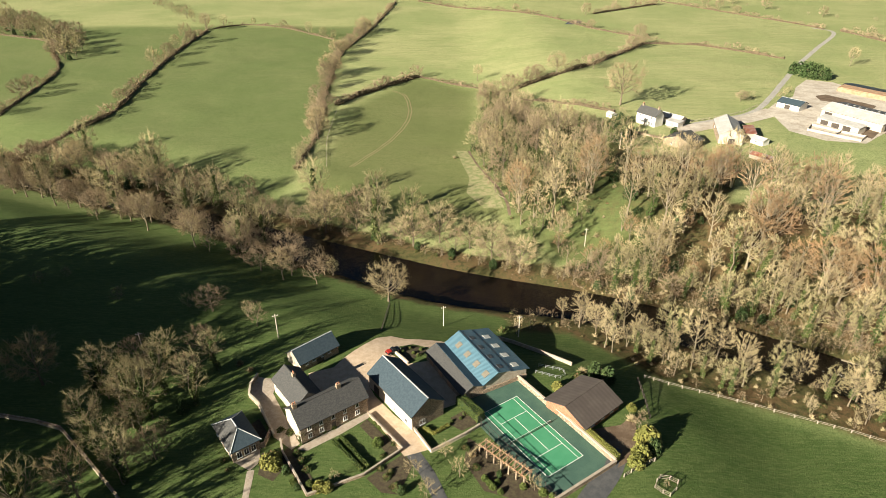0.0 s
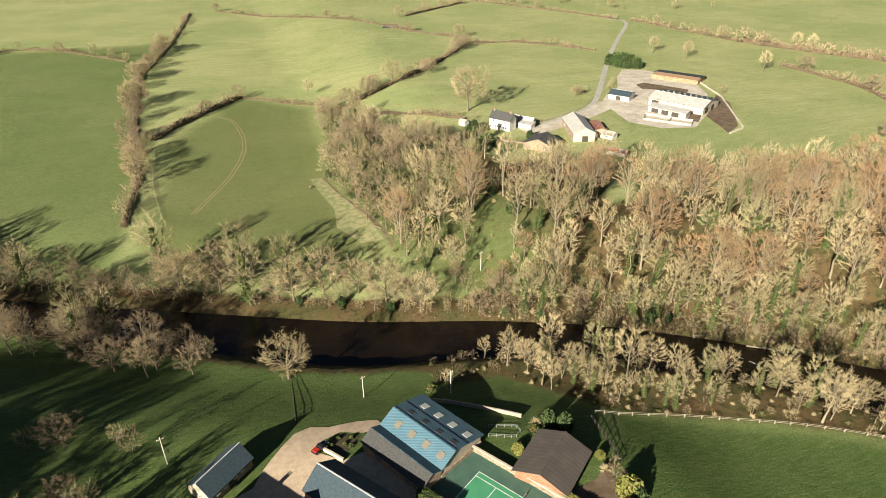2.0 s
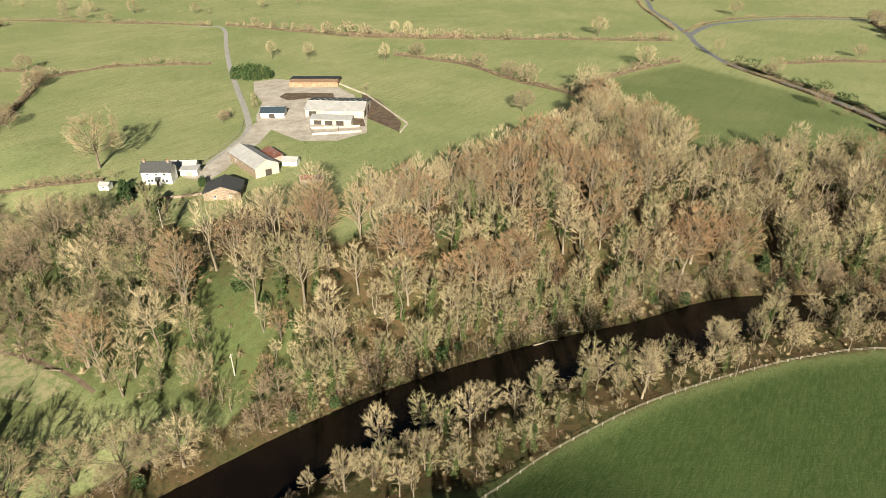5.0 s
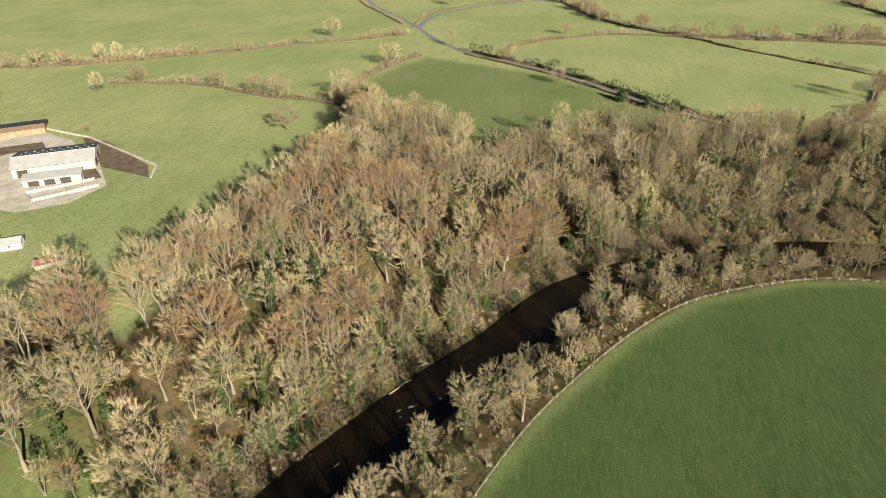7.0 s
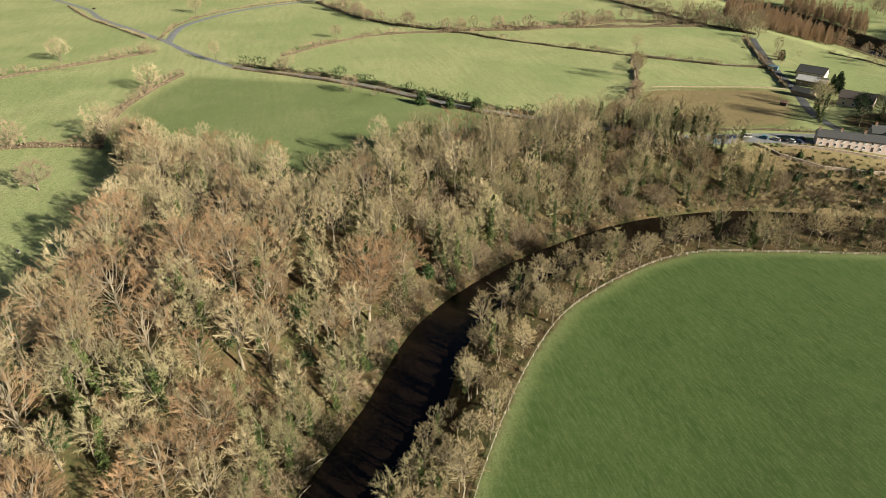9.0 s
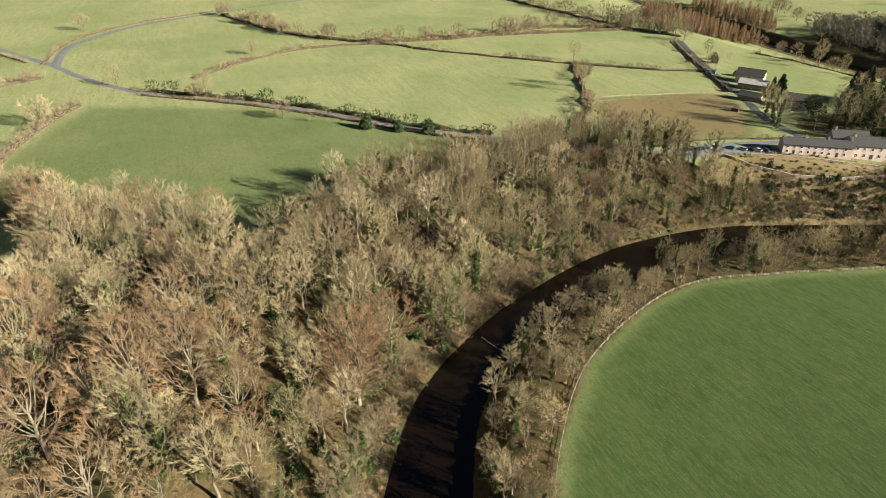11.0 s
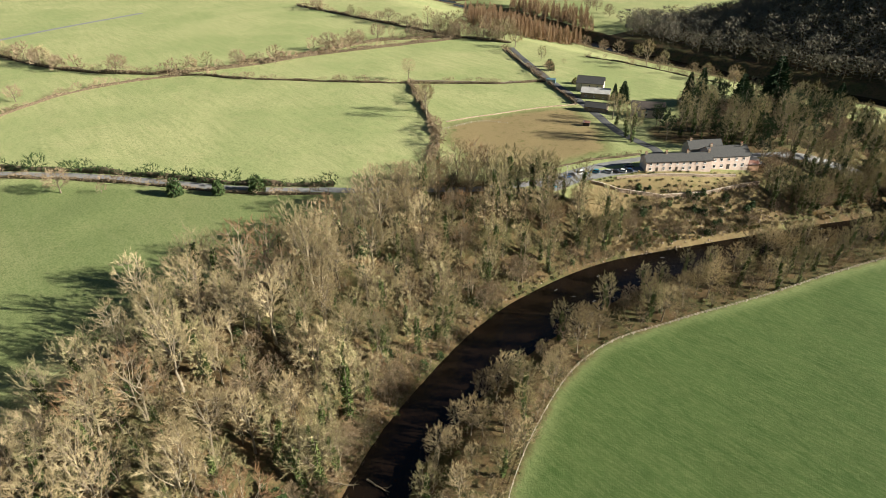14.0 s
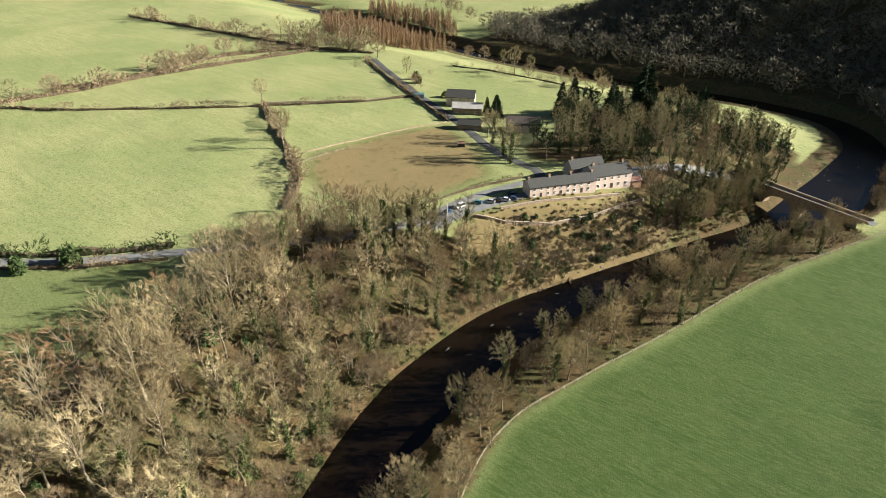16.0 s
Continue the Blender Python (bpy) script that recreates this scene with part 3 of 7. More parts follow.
def bare_tree(seed, height, spread, base=0.25, nodes=46, fan=13, twig=0.40, twig_r=0.075, lift=0.35, girth=0.024, stems=1, ivy=0, leaf=0.4, lobes=0.3, fine=1.0, stray=0.42):
    """Wood, twigs and ivy of a leafless tree at the origin: limbs curve out of the trunk, branches leave the limbs for a
    lobed dome, and twigs with side twigs follow each branch outwards."""
    rng = np.random.default_rng(seed)
    wood, trunks = [], []
    for s in range(stems):
        lean = rng.normal(0, 0.03, 2) + (np.array([math.cos(s * 2.2), math.sin(s * 2.2)]) * 0.12 if stems > 1 else 0)
        pts = [np.array([0.3 * s * math.cos(s * 2.2), 0.3 * s * math.sin(s * 2.2), -0.5])]
        top = height * (0.78 if s == 0 else rng.uniform(0.62, 0.76))
        for k in range(1, 7):
            pts.append(np.array([*(pts[0][:2] + lean * top * k / 6 + rng.normal(0, 0.014 * height, 2) * (k > 1)), top * k / 6]))
        pts = np.array(pts)
        r = height * girth * (0.75 if stems > 1 else 1) * np.linspace(1, 0.12, 7) ** 1.1
        r[0] *= 1.25
        wood.append(tubes(pts[:-1], pts[1:], r[:-1], r[1:], 6))
        trunks.append((pts, r))
    half = height * (1 - base) / 2
    middle = np.array([*(trunks[0][0][-1][:2] * 0.5), height * base + half])
    size = np.array([spread, spread, half])
    phase = rng.uniform(0, 6.28, 4)

    def dome(n, low, wobble):
        i = np.arange(n) + 0.5
        up = 1 - low * i / n
        az = i * 2.39996 + rng.normal(0, wobble, n)
        flat = np.sqrt(np.clip(1 - up * up, 0, 1))
        swell = 1 + lobes * (np.sin(3 * az + phase[0]) * 0.5 + np.sin(2 * az + 3 * up + phase[1]) * 0.4 + rng.normal(0, 0.3, n))
        return np.stack([np.cos(az) * flat, np.sin(az) * flat, up], 1), np.clip(swell, 0.6, 1.45)

    # limbs
    count = max(5, nodes // 7)
    way, swell = dome(count, 1.35, 0.3)
    ends = middle + way * (rng.uniform(0.52, 0.72, count) * swell)[:, None] * size
    starts = []
    for e in ends:
        pts, r = trunks[rng.integers(0, stems)]
        z = np.clip(e[2] - 0.30 * height * rng.uniform(0.6, 1.2) - 0.25 * np.hypot(*e[:2]), height * max(base, 0.08) * 0.7, pts[-1, 2] * 0.95)
        starts.append([np.interp(z, pts[:, 2], pts[:, c]) for c in range(3)])
    starts = np.array(starts)
    ctrl = starts + (ends - starts) * np.array([0.62, 0.62, 0.35]) + rng.normal(0, 0.05 * spread, ends.shape)
    curve = bent(starts, ends, ctrl, 4)
    thick = height * girth * rng.uniform(0.28, 0.42, count)
    wood += limbs_of(curve, thick, thick * 0.3, 4)
    # branches, each from the nearest limb
    way, swell = dome(nodes, 1.62, 0.25)
    knots = middle + way * (rng.uniform(0.70, 1.0, nodes) * swell)[:, None] * size
    joints = curve[1:].reshape(-1, 3)
    gap = np.linalg.norm(knots[:, None] - joints[None], axis=2) + 1.2 * np.clip(joints[None, :, 2] - knots[:, None, 2] + 0.08 * height, 0, None)
    root = joints[np.argmin(gap, 1)]
    turn = root + (knots - root) * np.array([0.6, 0.6, 0.35]) + rng.normal(0, 0.04 * spread, knots.shape)
    arm = bent(root, knots, turn, 2)
    slim = height * girth * rng.uniform(0.11, 0.17, nodes)
    wood += limbs_of(arm[:2], slim, slim * 0.75, 3) + [spikes(arm[1], arm[2], slim * 0.75)]
    # twigs along the outer part of each branch, and side twigs on them
    k = np.repeat(np.arange(nodes), fan)
    n = len(k)
    t = rng.uniform(0.25, 1.0, n)[:, None]
    p0 = (1 - t) ** 2 * root[k] + 2 * t * (1 - t) * turn[k] + t * t * knots[k]
    along = unit(knots - turn)[k]
    d = unit(along * 0.8 + way[k] * 0.45 + np.array([0, 0, lift]) + rng.normal(0, stray * 1.3, (n, 3)))
    p1 = p0 + d * (twig * spread * 0.92 * rng.uniform(0.55, 1.25, n))[:, None]
    r = twig_r * 0.82 * rng.uniform(0.75, 1.2, n)
    if fine:
        m = int(n * 1.25 * fine)
        j = rng.integers(0, n, m)
        q0 = p0[j] + (p1[j] - p0[j]) * rng.uniform(0.1, 0.9, m)[:, None]
        q1 = q0 + unit(d[j] * 0.8 + np.array([0, 0, lift * 0.5]) + rng.normal(0, 0.34 + stray * 0.8, (m, 3))) * (twig * spread * 0.52 * rng.uniform(0.6, 1.2, m))[:, None]
        p0, p1, r = np.concatenate([p0, q0]), np.concatenate([p1, q1]), np.concatenate([r, twig_r * 0.62 * rng.uniform(0.75, 1.2, m)])
    mix = rng.permutation(len(p0))
    crown = spikes(p0[mix], p1[mix], r[mix])
    green = None
    if ivy:
        pts, r = trunks[0]
        f = rng.uniform(0.03, 0.95, ivy)
        z = f * pts[-1, 2]
        c = np.stack([np.interp(z, pts[:, 2], pts[:, 0]), np.interp(z, pts[:, 2], pts[:, 1]), z], 1)
        away = unit(rng.normal(size=(ivy, 3)) * np.array([1, 1, 0.6]))
        green = leaves(c + away * (rng.uniform(0.2, 1.0, ivy) * 0.075 * height * (1.1 - 0.6 * f))[:, None], leaf * 0.8, rng)
    return merge(wood), crown, green


def conifer(seed, height, spread, droop=-0.25, rows=22, per=15, tip=1.5):
    rng = np.random.default_rng(seed)
    trunk = tubes(np.array([[0, 0, -0.4]]), np.array([[0, 0, height]]), height * 0.02, 0.03, 6)
    p0, p1 = [], []
    for i in range(rows):
        f = 0.08 + 0.9 * i / rows
        reach = spread * (1 - f) ** 0.8 * rng.uniform(0.8, 1.1) + 0.25
        for k in range(per):
            az = k * 2 * math.pi / per + i * 0.7 + rng.normal(0, 0.2)
            d = np.array([math.cos(az), math.sin(az), droop + rng.normal(0, 0.12)])
            for w in range(3):
                s = np.array([0, 0, f * height]) + d * reach * (0.15 + 0.3 * w)
                p0.append(s)
                p1.append(s + unit(d + rng.normal(0, 0.3, 3)) * reach * 0.55 + np.array([0, 0, 0.1]))
    return trunk, spikes(p0, p1, 0.16 + 0.02 * tip), None


def bush(seed, height, spread, twigs=260, twig_r=0.035, leaf_count=0, leaf=0.25):
    rng = np.random.default_rng(seed)
    az, el = rng.uniform(0, 2 * np.pi, twigs), rng.uniform(0.25, 1.5, twigs)
    d = np.stack([np.cos(az) * np.cos(el), np.sin(az) * np.cos(el), np.sin(el)], 1)
    start = d * rng.uniform(0, 0.55, twigs)[:, None] * np.array([spread, spread, height])
    end = start + unit(d + rng.normal(0, 0.35, d.shape)) * (0.55 * height * rng.uniform(0.5, 1.0, twigs))[:, None]
    stems = 7
    sa = np.arange(stems) * 2.4
    sd = np.stack([np.cos(sa) * 0.5 * spread, np.sin(sa) * 0.5 * spread, np.full(stems, 0.6 * height)], 1)
    wood = tubes(np.tile([0, 0, -0.25], (stems, 1)) + sd * [0.1, 0.1, 0], sd, 0.02 * height, 0.008 * height, 4)
    green = None
    if leaf_count:
        e = unit(rng.normal(size=(leaf_count, 3)) * [1, 1, 0.9]) * rng.uniform(0.55, 1.0, leaf_count)[:, None]
        e[:, 2] = np.abs(e[:, 2])
        green = leaves(e * np.array([spread, spread, height]), leaf, rng)
    return wood, spikes(start, end, twig_r * 2.0), green


KINDS = {}


def kind(key, shape, name, label, wood_mat, twig_mat, leaf_mat=None, size=1.0):
    KINDS[key] = dict(shape=shape, name=name, label=label, wood=wood_mat, twig=twig_mat, leaf=leaf_mat, size=size, first=None)


kind("ash_a", bare_tree(1, 21, 4.8, 0.36, 62, 12, 0.34, 0.057, 0.42, 0.019, lobes=0.30, stray=0.36, fine=1.3), "ash_tree", "leafless ash tree with upright tan twigs", BARK_PALE, TWIG_TAN)
kind("ash_b", bare_tree(2, 22, 4.8, 0.36, 62, 12, 0.34, 0.057, 0.46, 0.019, stems=2, lobes=0.30, stray=0.36, fine=1.3), "ash_tree", "twin-stemmed leafless ash tree with pale bark", BARK_PALE, TWIG_TAN)
kind("ash_c", bare_tree(3, 18.5, 5.6, 0.28, 64, 12, 0.32, 0.057, 0.30, 0.018, lobes=0.22, fine=1.3), "ash_tree", "leafless tan ash tree with a broad crown", BARK, TWIG_TAN)
kind("beech_a", bare_tree(4, 21, 7.4, 0.16, 100, 12, 0.24, 0.057, 0.22, 0.022, lobes=0.10, stray=0.30, fine=1.3), "beech_tree", "leafless beech tree with fine reddish-brown twigs", BARK_PALE, TWIG_RED)
kind("beech_b", bare_tree(5, 22, 6.6, 0.20, 88, 12, 0.25, 0.057, 0.26, 0.022, 2, lobes=0.12, stray=0.30, fine=1.3), "beech_tree", "forked leafless beech tree with reddish twigs", BARK_PALE, TWIG_RED)
kind("ivy_a", bare_tree(6, 19, 4.8, 0.28, 56, 11, 0.34, 0.057, 0.32, 0.018, ivy=480, lobes=0.24, leaf=0.5, fine=1.3), "ivy_tree", "bare tree with its trunk wrapped in ivy", BARK, TWIG_OLIVE, LEAF_IVY)
kind("ivy_b", bare_tree(7, 20, 4.8, 0.28, 56, 11, 0.34, 0.057, 0.36, 0.018, stems=2, ivy=540, lobes=0.24, leaf=0.5, fine=1.3), "ivy_tree", "ivy-clad double-stemmed bare tree", BARK, TWIG_OLIVE, LEAF_IVY)
kind("alder_a", bare_tree(8, 14, 4.8, 0.10, 54, 9, 0.32, 0.052, 0.3, 0.018, lobes=0.2, fine=1.3), "alder_tree", "small leafless riverside alder with brown twigs", BARK, TWIG_BROWN)
kind("alder_b", bare_tree(9, 14, 4.8, 0.02, 54, 9, 0.32, 0.052, 0.3, 0.018, stems=3, lobes=0.2, fine=1.3), "alder_tree", "many-stemmed leafless riverside alder", BARK, TWIG_OLIVE)
kind("oak_a", bare_tree(10, 16, 7.8, 0.20, 92, 11, 0.26, 0.057, 0.16, 0.027, lobes=0.22, stray=0.5, fine=1.3), "oak_tree", "spreading leafless oak tree with a stout trunk", BARK, TWIG_TAN)
kind("oak_b", bare_tree(11, 13.5, 7.0, 0.14, 88, 11, 0.26, 0.057, 0.18, 0.027, lobes=0.18, stray=0.5, fine=1.3), "oak_tree", "round-crowned leafless oak tree", BARK, TWIG_BROWN)
kind("thorn", bare_tree(12, 7, 3.6, 0.02, 32, 9, 0.34, 0.045, 0.3, 0.022), "hawthorn_tree", "low round leafless hawthorn tree", BARK, TWIG_BROWN)
kind("willow", bare_tree(13, 10.5, 4.5, 0.0, 46, 9, 0.34, 0.044, 0.42, 0.016, 3, stray=0.32, fine=1.3), "willow_tree", "bushy leafless tan willow tree", BARK, TWIG_TAN)
kind("far_oak", bare_tree(31, 16, 7.4, 0.05, 44, 9, 0.30, 0.21, 0.16, 0.02, lobes=0.2, fine=0), "oak_tree", "round leafless oak tree in a field hedge", BARK, TWIG_BROWN)
kind("far_ash", bare_tree(32, 18, 6.2, 0.06, 42, 9, 0.32, 0.21, 0.26, 0.018, lobes=0.2, fine=0), "ash_tree", "leafless ash tree in a field hedge", BARK, TWIG_OLIVE)
kind("far_hill", bare_tree(33, 17, 8.6, 0.05, 46, 7, 0.26, 0.28, 0.16, 0.02, lobes=0.2, fine=0), "oak_tree", "leafless tree on the shaded hill", BARK, TWIG_SHADED)
HEDGE_BUSH = bare_tree(34, 4.2, 2.6, 0.0, 24, 6, 0.40, 0.10, 0.25, 0.02, lobes=0.2, fine=0.5)
kind("pine", bare_tree(35, 17, 4.6, 0.34, 46, 13, 0.34, 0.12, 0.1, 0.02, lobes=0.3, stray=0.7), "pine_tree", "dark green round-crowned pine", BARK, LEAF_DARK)
kind("spruce", conifer(14, 15, 3.8, -0.25, 24, 18, 3), "conifer_tree", "dark green pointed conifer", BARK, LEAF_DARK)
kind("cedar", conifer(15, 15, 5.0, 0.08, 18, 16, 6), "cedar_tree", "dark spreading evergreen cedar", BARK, LEAF_DARK)
kind("larch", conifer(16, 21, 3.8, -0.1, 16, 8, 9), "larch_tree", "leafless orange-brown larch", BARK, TWIG_LARCH)
kind("holly", bush(17, 4.5, 2.0, 40, 0.04, 420, 0.45), "holly_bush", "dense dark evergreen holly bush", BARK, TWIG_BROWN, LEAF_HOLLY)
kind("scrub", bush(18, 2.8, 1.9, 150, 0.05), "scrub_bush", "tangled leafless tan scrub bush", BARK, TWIG_TAN)
kind("bramble", bush(19, 1.6, 1.7, 130, 0.04, 130, 0.3), "bramble_bush", "low tangled bramble bush", BARK, TWIG_RED, LEAF_IVY)
kind("clipped", bush(20, 1.5, 1.05, 40, 0.03, 900, 0.24), "garden_shrub", "clipped round garden shrub", BARK, TWIG_OLIVE, LEAF_HEDGE)
kind("golden", bush(21, 2.4, 1.6, 40, 0.03, 900, 0.32), "golden_shrub", "rounded yellow-green garden conifer", BARK, TWIG_OLIVE, LEAF_YELLOW)
kind("birch", bare_tree(22, 6, 2.4, 0.2, 34, 8, 0.40, 0.035, 0.5, 0.018), "garden_tree", "small leafless garden tree with pale twigs", BARK_PALE, TWIG_TAN)


def plant(key, x, y, scale=1.0, turn=None, group="", label="", sink=0.0, tall=1.0):
    """A tree or bush of a kind on the land."""
    k = KINDS[key]
    turn = random.uniform(0, 360) if turn is None else turn
    m = pose(x, y, ground_z(x, y) - sink, 0, 0, turn) @ Matrix.Diagonal((scale, scale, scale * tall, 1))
    if k["first"] is None:
        root = thing(k["name"], m, label or k["label"], k["name"].replace("_", " "), group)
        wood, twig, leaf = k["shape"]
        part("trunk", fast_mesh("trunk", *wood, k["wood"], True), None, root)
        part("crown", fast_mesh("crown", *twig, k["twig"]), None, root)
        if leaf is not None:
            part("foliage", fast_mesh("foliage", *leaf, k["leaf"]), None, root)
        k["first"] = root
        return root
    ob = copy_thing(k["first"], m)
    ob["label"] = label or k["label"]
    if group:
        ob["group"] = group
    return ob


def joined(name, spots, label, category, thin=1.0):
    """Many far trees or bushes as one mass; spots of (key, x, y, scale)."""
    sets, slots = {}, {}
    rng = np.random.default_rng(len(spots))
    for key, x, y, scale in spots:
        k = KINDS[key]
        z, a = ground_z(x, y), rng.uniform(0, 6.283)
        c, s = math.cos(a) * scale, math.sin(a) * scale
        rot = np.array([[c, -s, 0], [s, c, 0], [0, 0, scale * rng.uniform(0.9, 1.12)]])
        for n, mat in zip(range(3), (k["wood"], k["twig"], k["leaf"])):
            if k["shape"][n] is None:
                continue
            if n == 0 and k["name"].endswith("bush"):
                continue
            v, f = k["shape"][n]
            if thin < 0.6 and n == 0:
                f = f[: min(len(f), 46)] if key.startswith("far") else f[: min(len(f), 110)]
                v = v[: f.max() + 1]
            if thin < 1 and n > 0:
                f = f.reshape(2, -1, 3)
                f = f[:, : int(f.shape[1] * thin)].reshape(-1, 3)
                v = v[: f.max() + 1]
            sets.setdefault(mat.name, []).append((v @ rot.T + np.array([x, y, z]), f))
            slots[mat.name] = mat
    root = new(name)
    tagged(root, label, category, kind="stuff")
    for mname, pieces in sets.items():
        v, f = merge(pieces)
        tagged(part("crowns", fast_mesh(name, v, f, slots[mname]), None, root), kind="stuff")
    return root


def scatter(poly, spacing, seed, keep=lambda x, y: True):
    rng = np.random.default_rng(seed)
    xs, ys = [p[0] for p in poly], [p[1] for p in poly]
    spots = []
    row = 0
    for y in np.arange(min(ys), max(ys), spacing * 0.87):
        row += 1
        for x in np.arange(min(xs) + (row % 2) * spacing / 2, max(xs), spacing):
            px, py = x + rng.uniform(-0.38, 0.38) * spacing, y + rng.uniform(-0.38, 0.38) * spacing
            spots.append((px, py))
    p = np.array(spots)
    ok = inside(poly, p[:, 0], p[:, 1])
    d, s = river_side(p[:, 0], p[:, 1])
    return [(a, b, dd, ss) for (a, b), o, dd, ss in zip(p, ok, d, s) if o and keep(a, b)]


# the wood on the north bank
pick = random.Random(7)
FARM_GARDEN = [(80, 326), (76, 302), (82, 280), (96, 258), (118, 252), (130, 262), (138, 284), (114, 312)]
GLADE = [(52, 208), (70, 235), (82, 275), (92, 300)]
near, rest, under = [], [], []
for x, y, d, s in scatter(WOOD, 8.0, 3):
    if s < 0 or d < 0.8:
        continue
    glade = float(from_line(GLADE, np.array(x), np.array(y)))
    if glade < 7 and pick.random() < 0.8:
        continue
    tone = noise.noise(Vector((x * 0.02, y * 0.02, 1.5)))
    low = y > 262 - 0.15 * x and x < 105
    east = x > 225 or y < 60
    if low:
        key = pick.choice(("willow", "thorn", "alder_b", "ash_c", "ivy_a", "oak_b"))
        scale = pick.uniform(0.8, 1.15)
    elif 105 < x < 215 and 105 < y < 205 and tone > -0.18:
        key = pick.choice(("beech_a", "beech_b", "beech_a", "beech_a", "ash_c", "ash_a", "ivy_b"))
        scale = pick.uniform(0.75, 1.12)
    elif east:
        key = pick.choice(("ivy_a", "ash_b", "ash_a", "ash_c", "ivy_b", "alder_b", "ash_c", "beech_b"))
        scale = pick.uniform(0.72, 1.08)
    else:
        key = pick.choice(("ash_a", "ash_b", "ash_c", "ivy_a", "ivy_b", "beech_b", "alder_b"))
        scale = pick.uniform(0.7, 1.1)
    if pick.random() < 0.04:
        key, scale = "holly", pick.uniform(1.0, 1.7)
    if d < 7:
        key, scale = pick.choice(("alder_a", "alder_b", "ivy_a", "oak_b", "ivy_b")), pick.uniform(0.7, 0.95)
    if pick.random() < 0.07 or bool(inside(FARM_GARDEN, np.array(x), np.array(y))):
        continue
    scale *= (1 + 0.3 * noise.noise(Vector((x * 0.045, y * 0.045, 7.0)))) * pick.choice((0.8, 0.95, 1.02, 1.1, 1.15))
    (near if (d < 42 and x > 40 and len(near) < 300) else rest).append((key, x, y, scale))
for spot in near:
    plant(*spot, group="woodland trees on the river bank")
for x, y, d, s in scatter(WOOD, 8.6, 33):
    if s > 0 and d > 5 and (y < 90 or x > 225) and not bool(inside(BANK, np.array(x), np.array(y))):
        rest.append((pick.choice(("ivy_a", "ash_c", "alder_b", "ivy_b", "alder_a", "oak_b", "ash_a")), x, y, pick.uniform(0.55, 0.95)))
for k, p in enumerate(catmull([(128, 218), (168, 212), (213, 203), (258, 202), (292, 201), (316, 214)], 8.5)):
    rest.append((("ash_a", "beech_a", "ash_b", "ash_c", "beech_b")[k % 5], p[0] + pick.uniform(-2, 2), p[1] + pick.uniform(-3, 3), pick.uniform(0.85, 1.1)))
for k, p in enumerate(catmull([(312, 200), (298, 180), (272, 152)], 8.5)):
    rest.append((("beech_a", "ash_c", "ash_a")[k % 3], p[0] + pick.uniform(-2, 2), p[1] + pick.uniform(-3, 3), pick.uniform(0.8, 1.0)))
joined("woodland", rest, "dense leafless winter woodland above the river", "woodland", 0.68)
for x, y, d, s in scatter(WOOD, 8.0, 5):
    if s > 0 and d > 0.8 and not bool(inside(FARM_GARDEN, np.array(x), np.array(y))):
        under.append((pick.choice(("scrub", "thorn", "bramble", "holly", "holly", "thorn", "bramble", "scrub")), x, y, pick.uniform(0.55, 1.15)))
for x, y, d, s in scatter(WOOD, 3.3, 6):
    if s > 0 and -1.6 < d < 7:
        under.append((pick.choice(("scrub", "bramble", "scrub", "thorn", "thorn")), x, y, pick.uniform(0.5, 0.9)))
for x, y, d, s in scatter(WOOD, 2.5, 9):
    if s > 0 and -2.5 < d < 1.2:
        under.append((pick.choice(("thorn", "scrub", "thorn", "bramble")), x, y, pick.uniform(0.4, 0.75)))
for x, y, d, s in scatter(STRIP, 4.6, 8):
    if s < 0 and d > 0.2:
        under.append((pick.choice(("scrub", "bramble", "bramble", "scrub", "thorn")), x, y, pick.uniform(0.35, 0.75)))
joined("undergrowth", under, "brambles, holly and bare scrub under the trees", "undergrowth", 0.36)


# trees along the water
def along_bank(side, lo, hi, step, gap, keys, seed, scale, group):
    """Trees along one bank, between two points of the river's line."""
    rng = random.Random(seed)
    run = 0.0
    for a, b in zip(RV[:-1], RV[1:]):
        seg = float(np.linalg.norm(b[:2] - a[:2]))
        run += seg
        if not (lo(a) and hi(a)) or run < step:
            continue
        run = 0.0
        d = (b[:2] - a[:2]) / seg
        n = np.array([-d[1], d[0]]) * side
        p = a[:2] + n * (a[2] + rng.uniform(*gap)) + d * rng.uniform(-2, 2)
        plant(rng.choice(keys), p[0], p[1], rng.uniform(*scale), group=group)


ALWAYS = lambda p: True
for x, y, d, s in scatter(STRIP, 5.3, 12):
    if s < 0 and d > (2.0 if x < 120 else 0.8) and x > 37:
        far = y < 45
        key = pick.choice(("alder_a", "alder_b", "ash_c", "ivy_b", "thorn", "willow") if far else ("ash_c", "willow", "willow", "ivy_a", "ash_c", "thorn", "ash_a", "ash_b"))
        plant(key, x, y, pick.uniform(0.55, 0.85) if far else pick.uniform(0.45, 0.76), group="trees between field and river")
along_bank(-1, lambda p: -210 < p[0] < -30, ALWAYS, 5.5, (3, 16), ("alder_a", "ivy_a", "oak_b", "alder_b", "oak_b"), 14, (1.0, 1.35), "trees on the garden bank")
along_bank(-1, lambda p: -210 < p[0] < -30, ALWAYS, 6.0, (1, 8), ("thorn", "alder_b", "willow"), 15, (0.8, 1.1), "bushes on the garden bank")
along_bank(1, lambda p: -210 < p[0] < 30, ALWAYS, 5.0, (2, 13), ("alder_a", "alder_b", "oak_a", "oak_b", "ivy_a"), 16, (0.85, 1.3), "trees on the meadow bank")
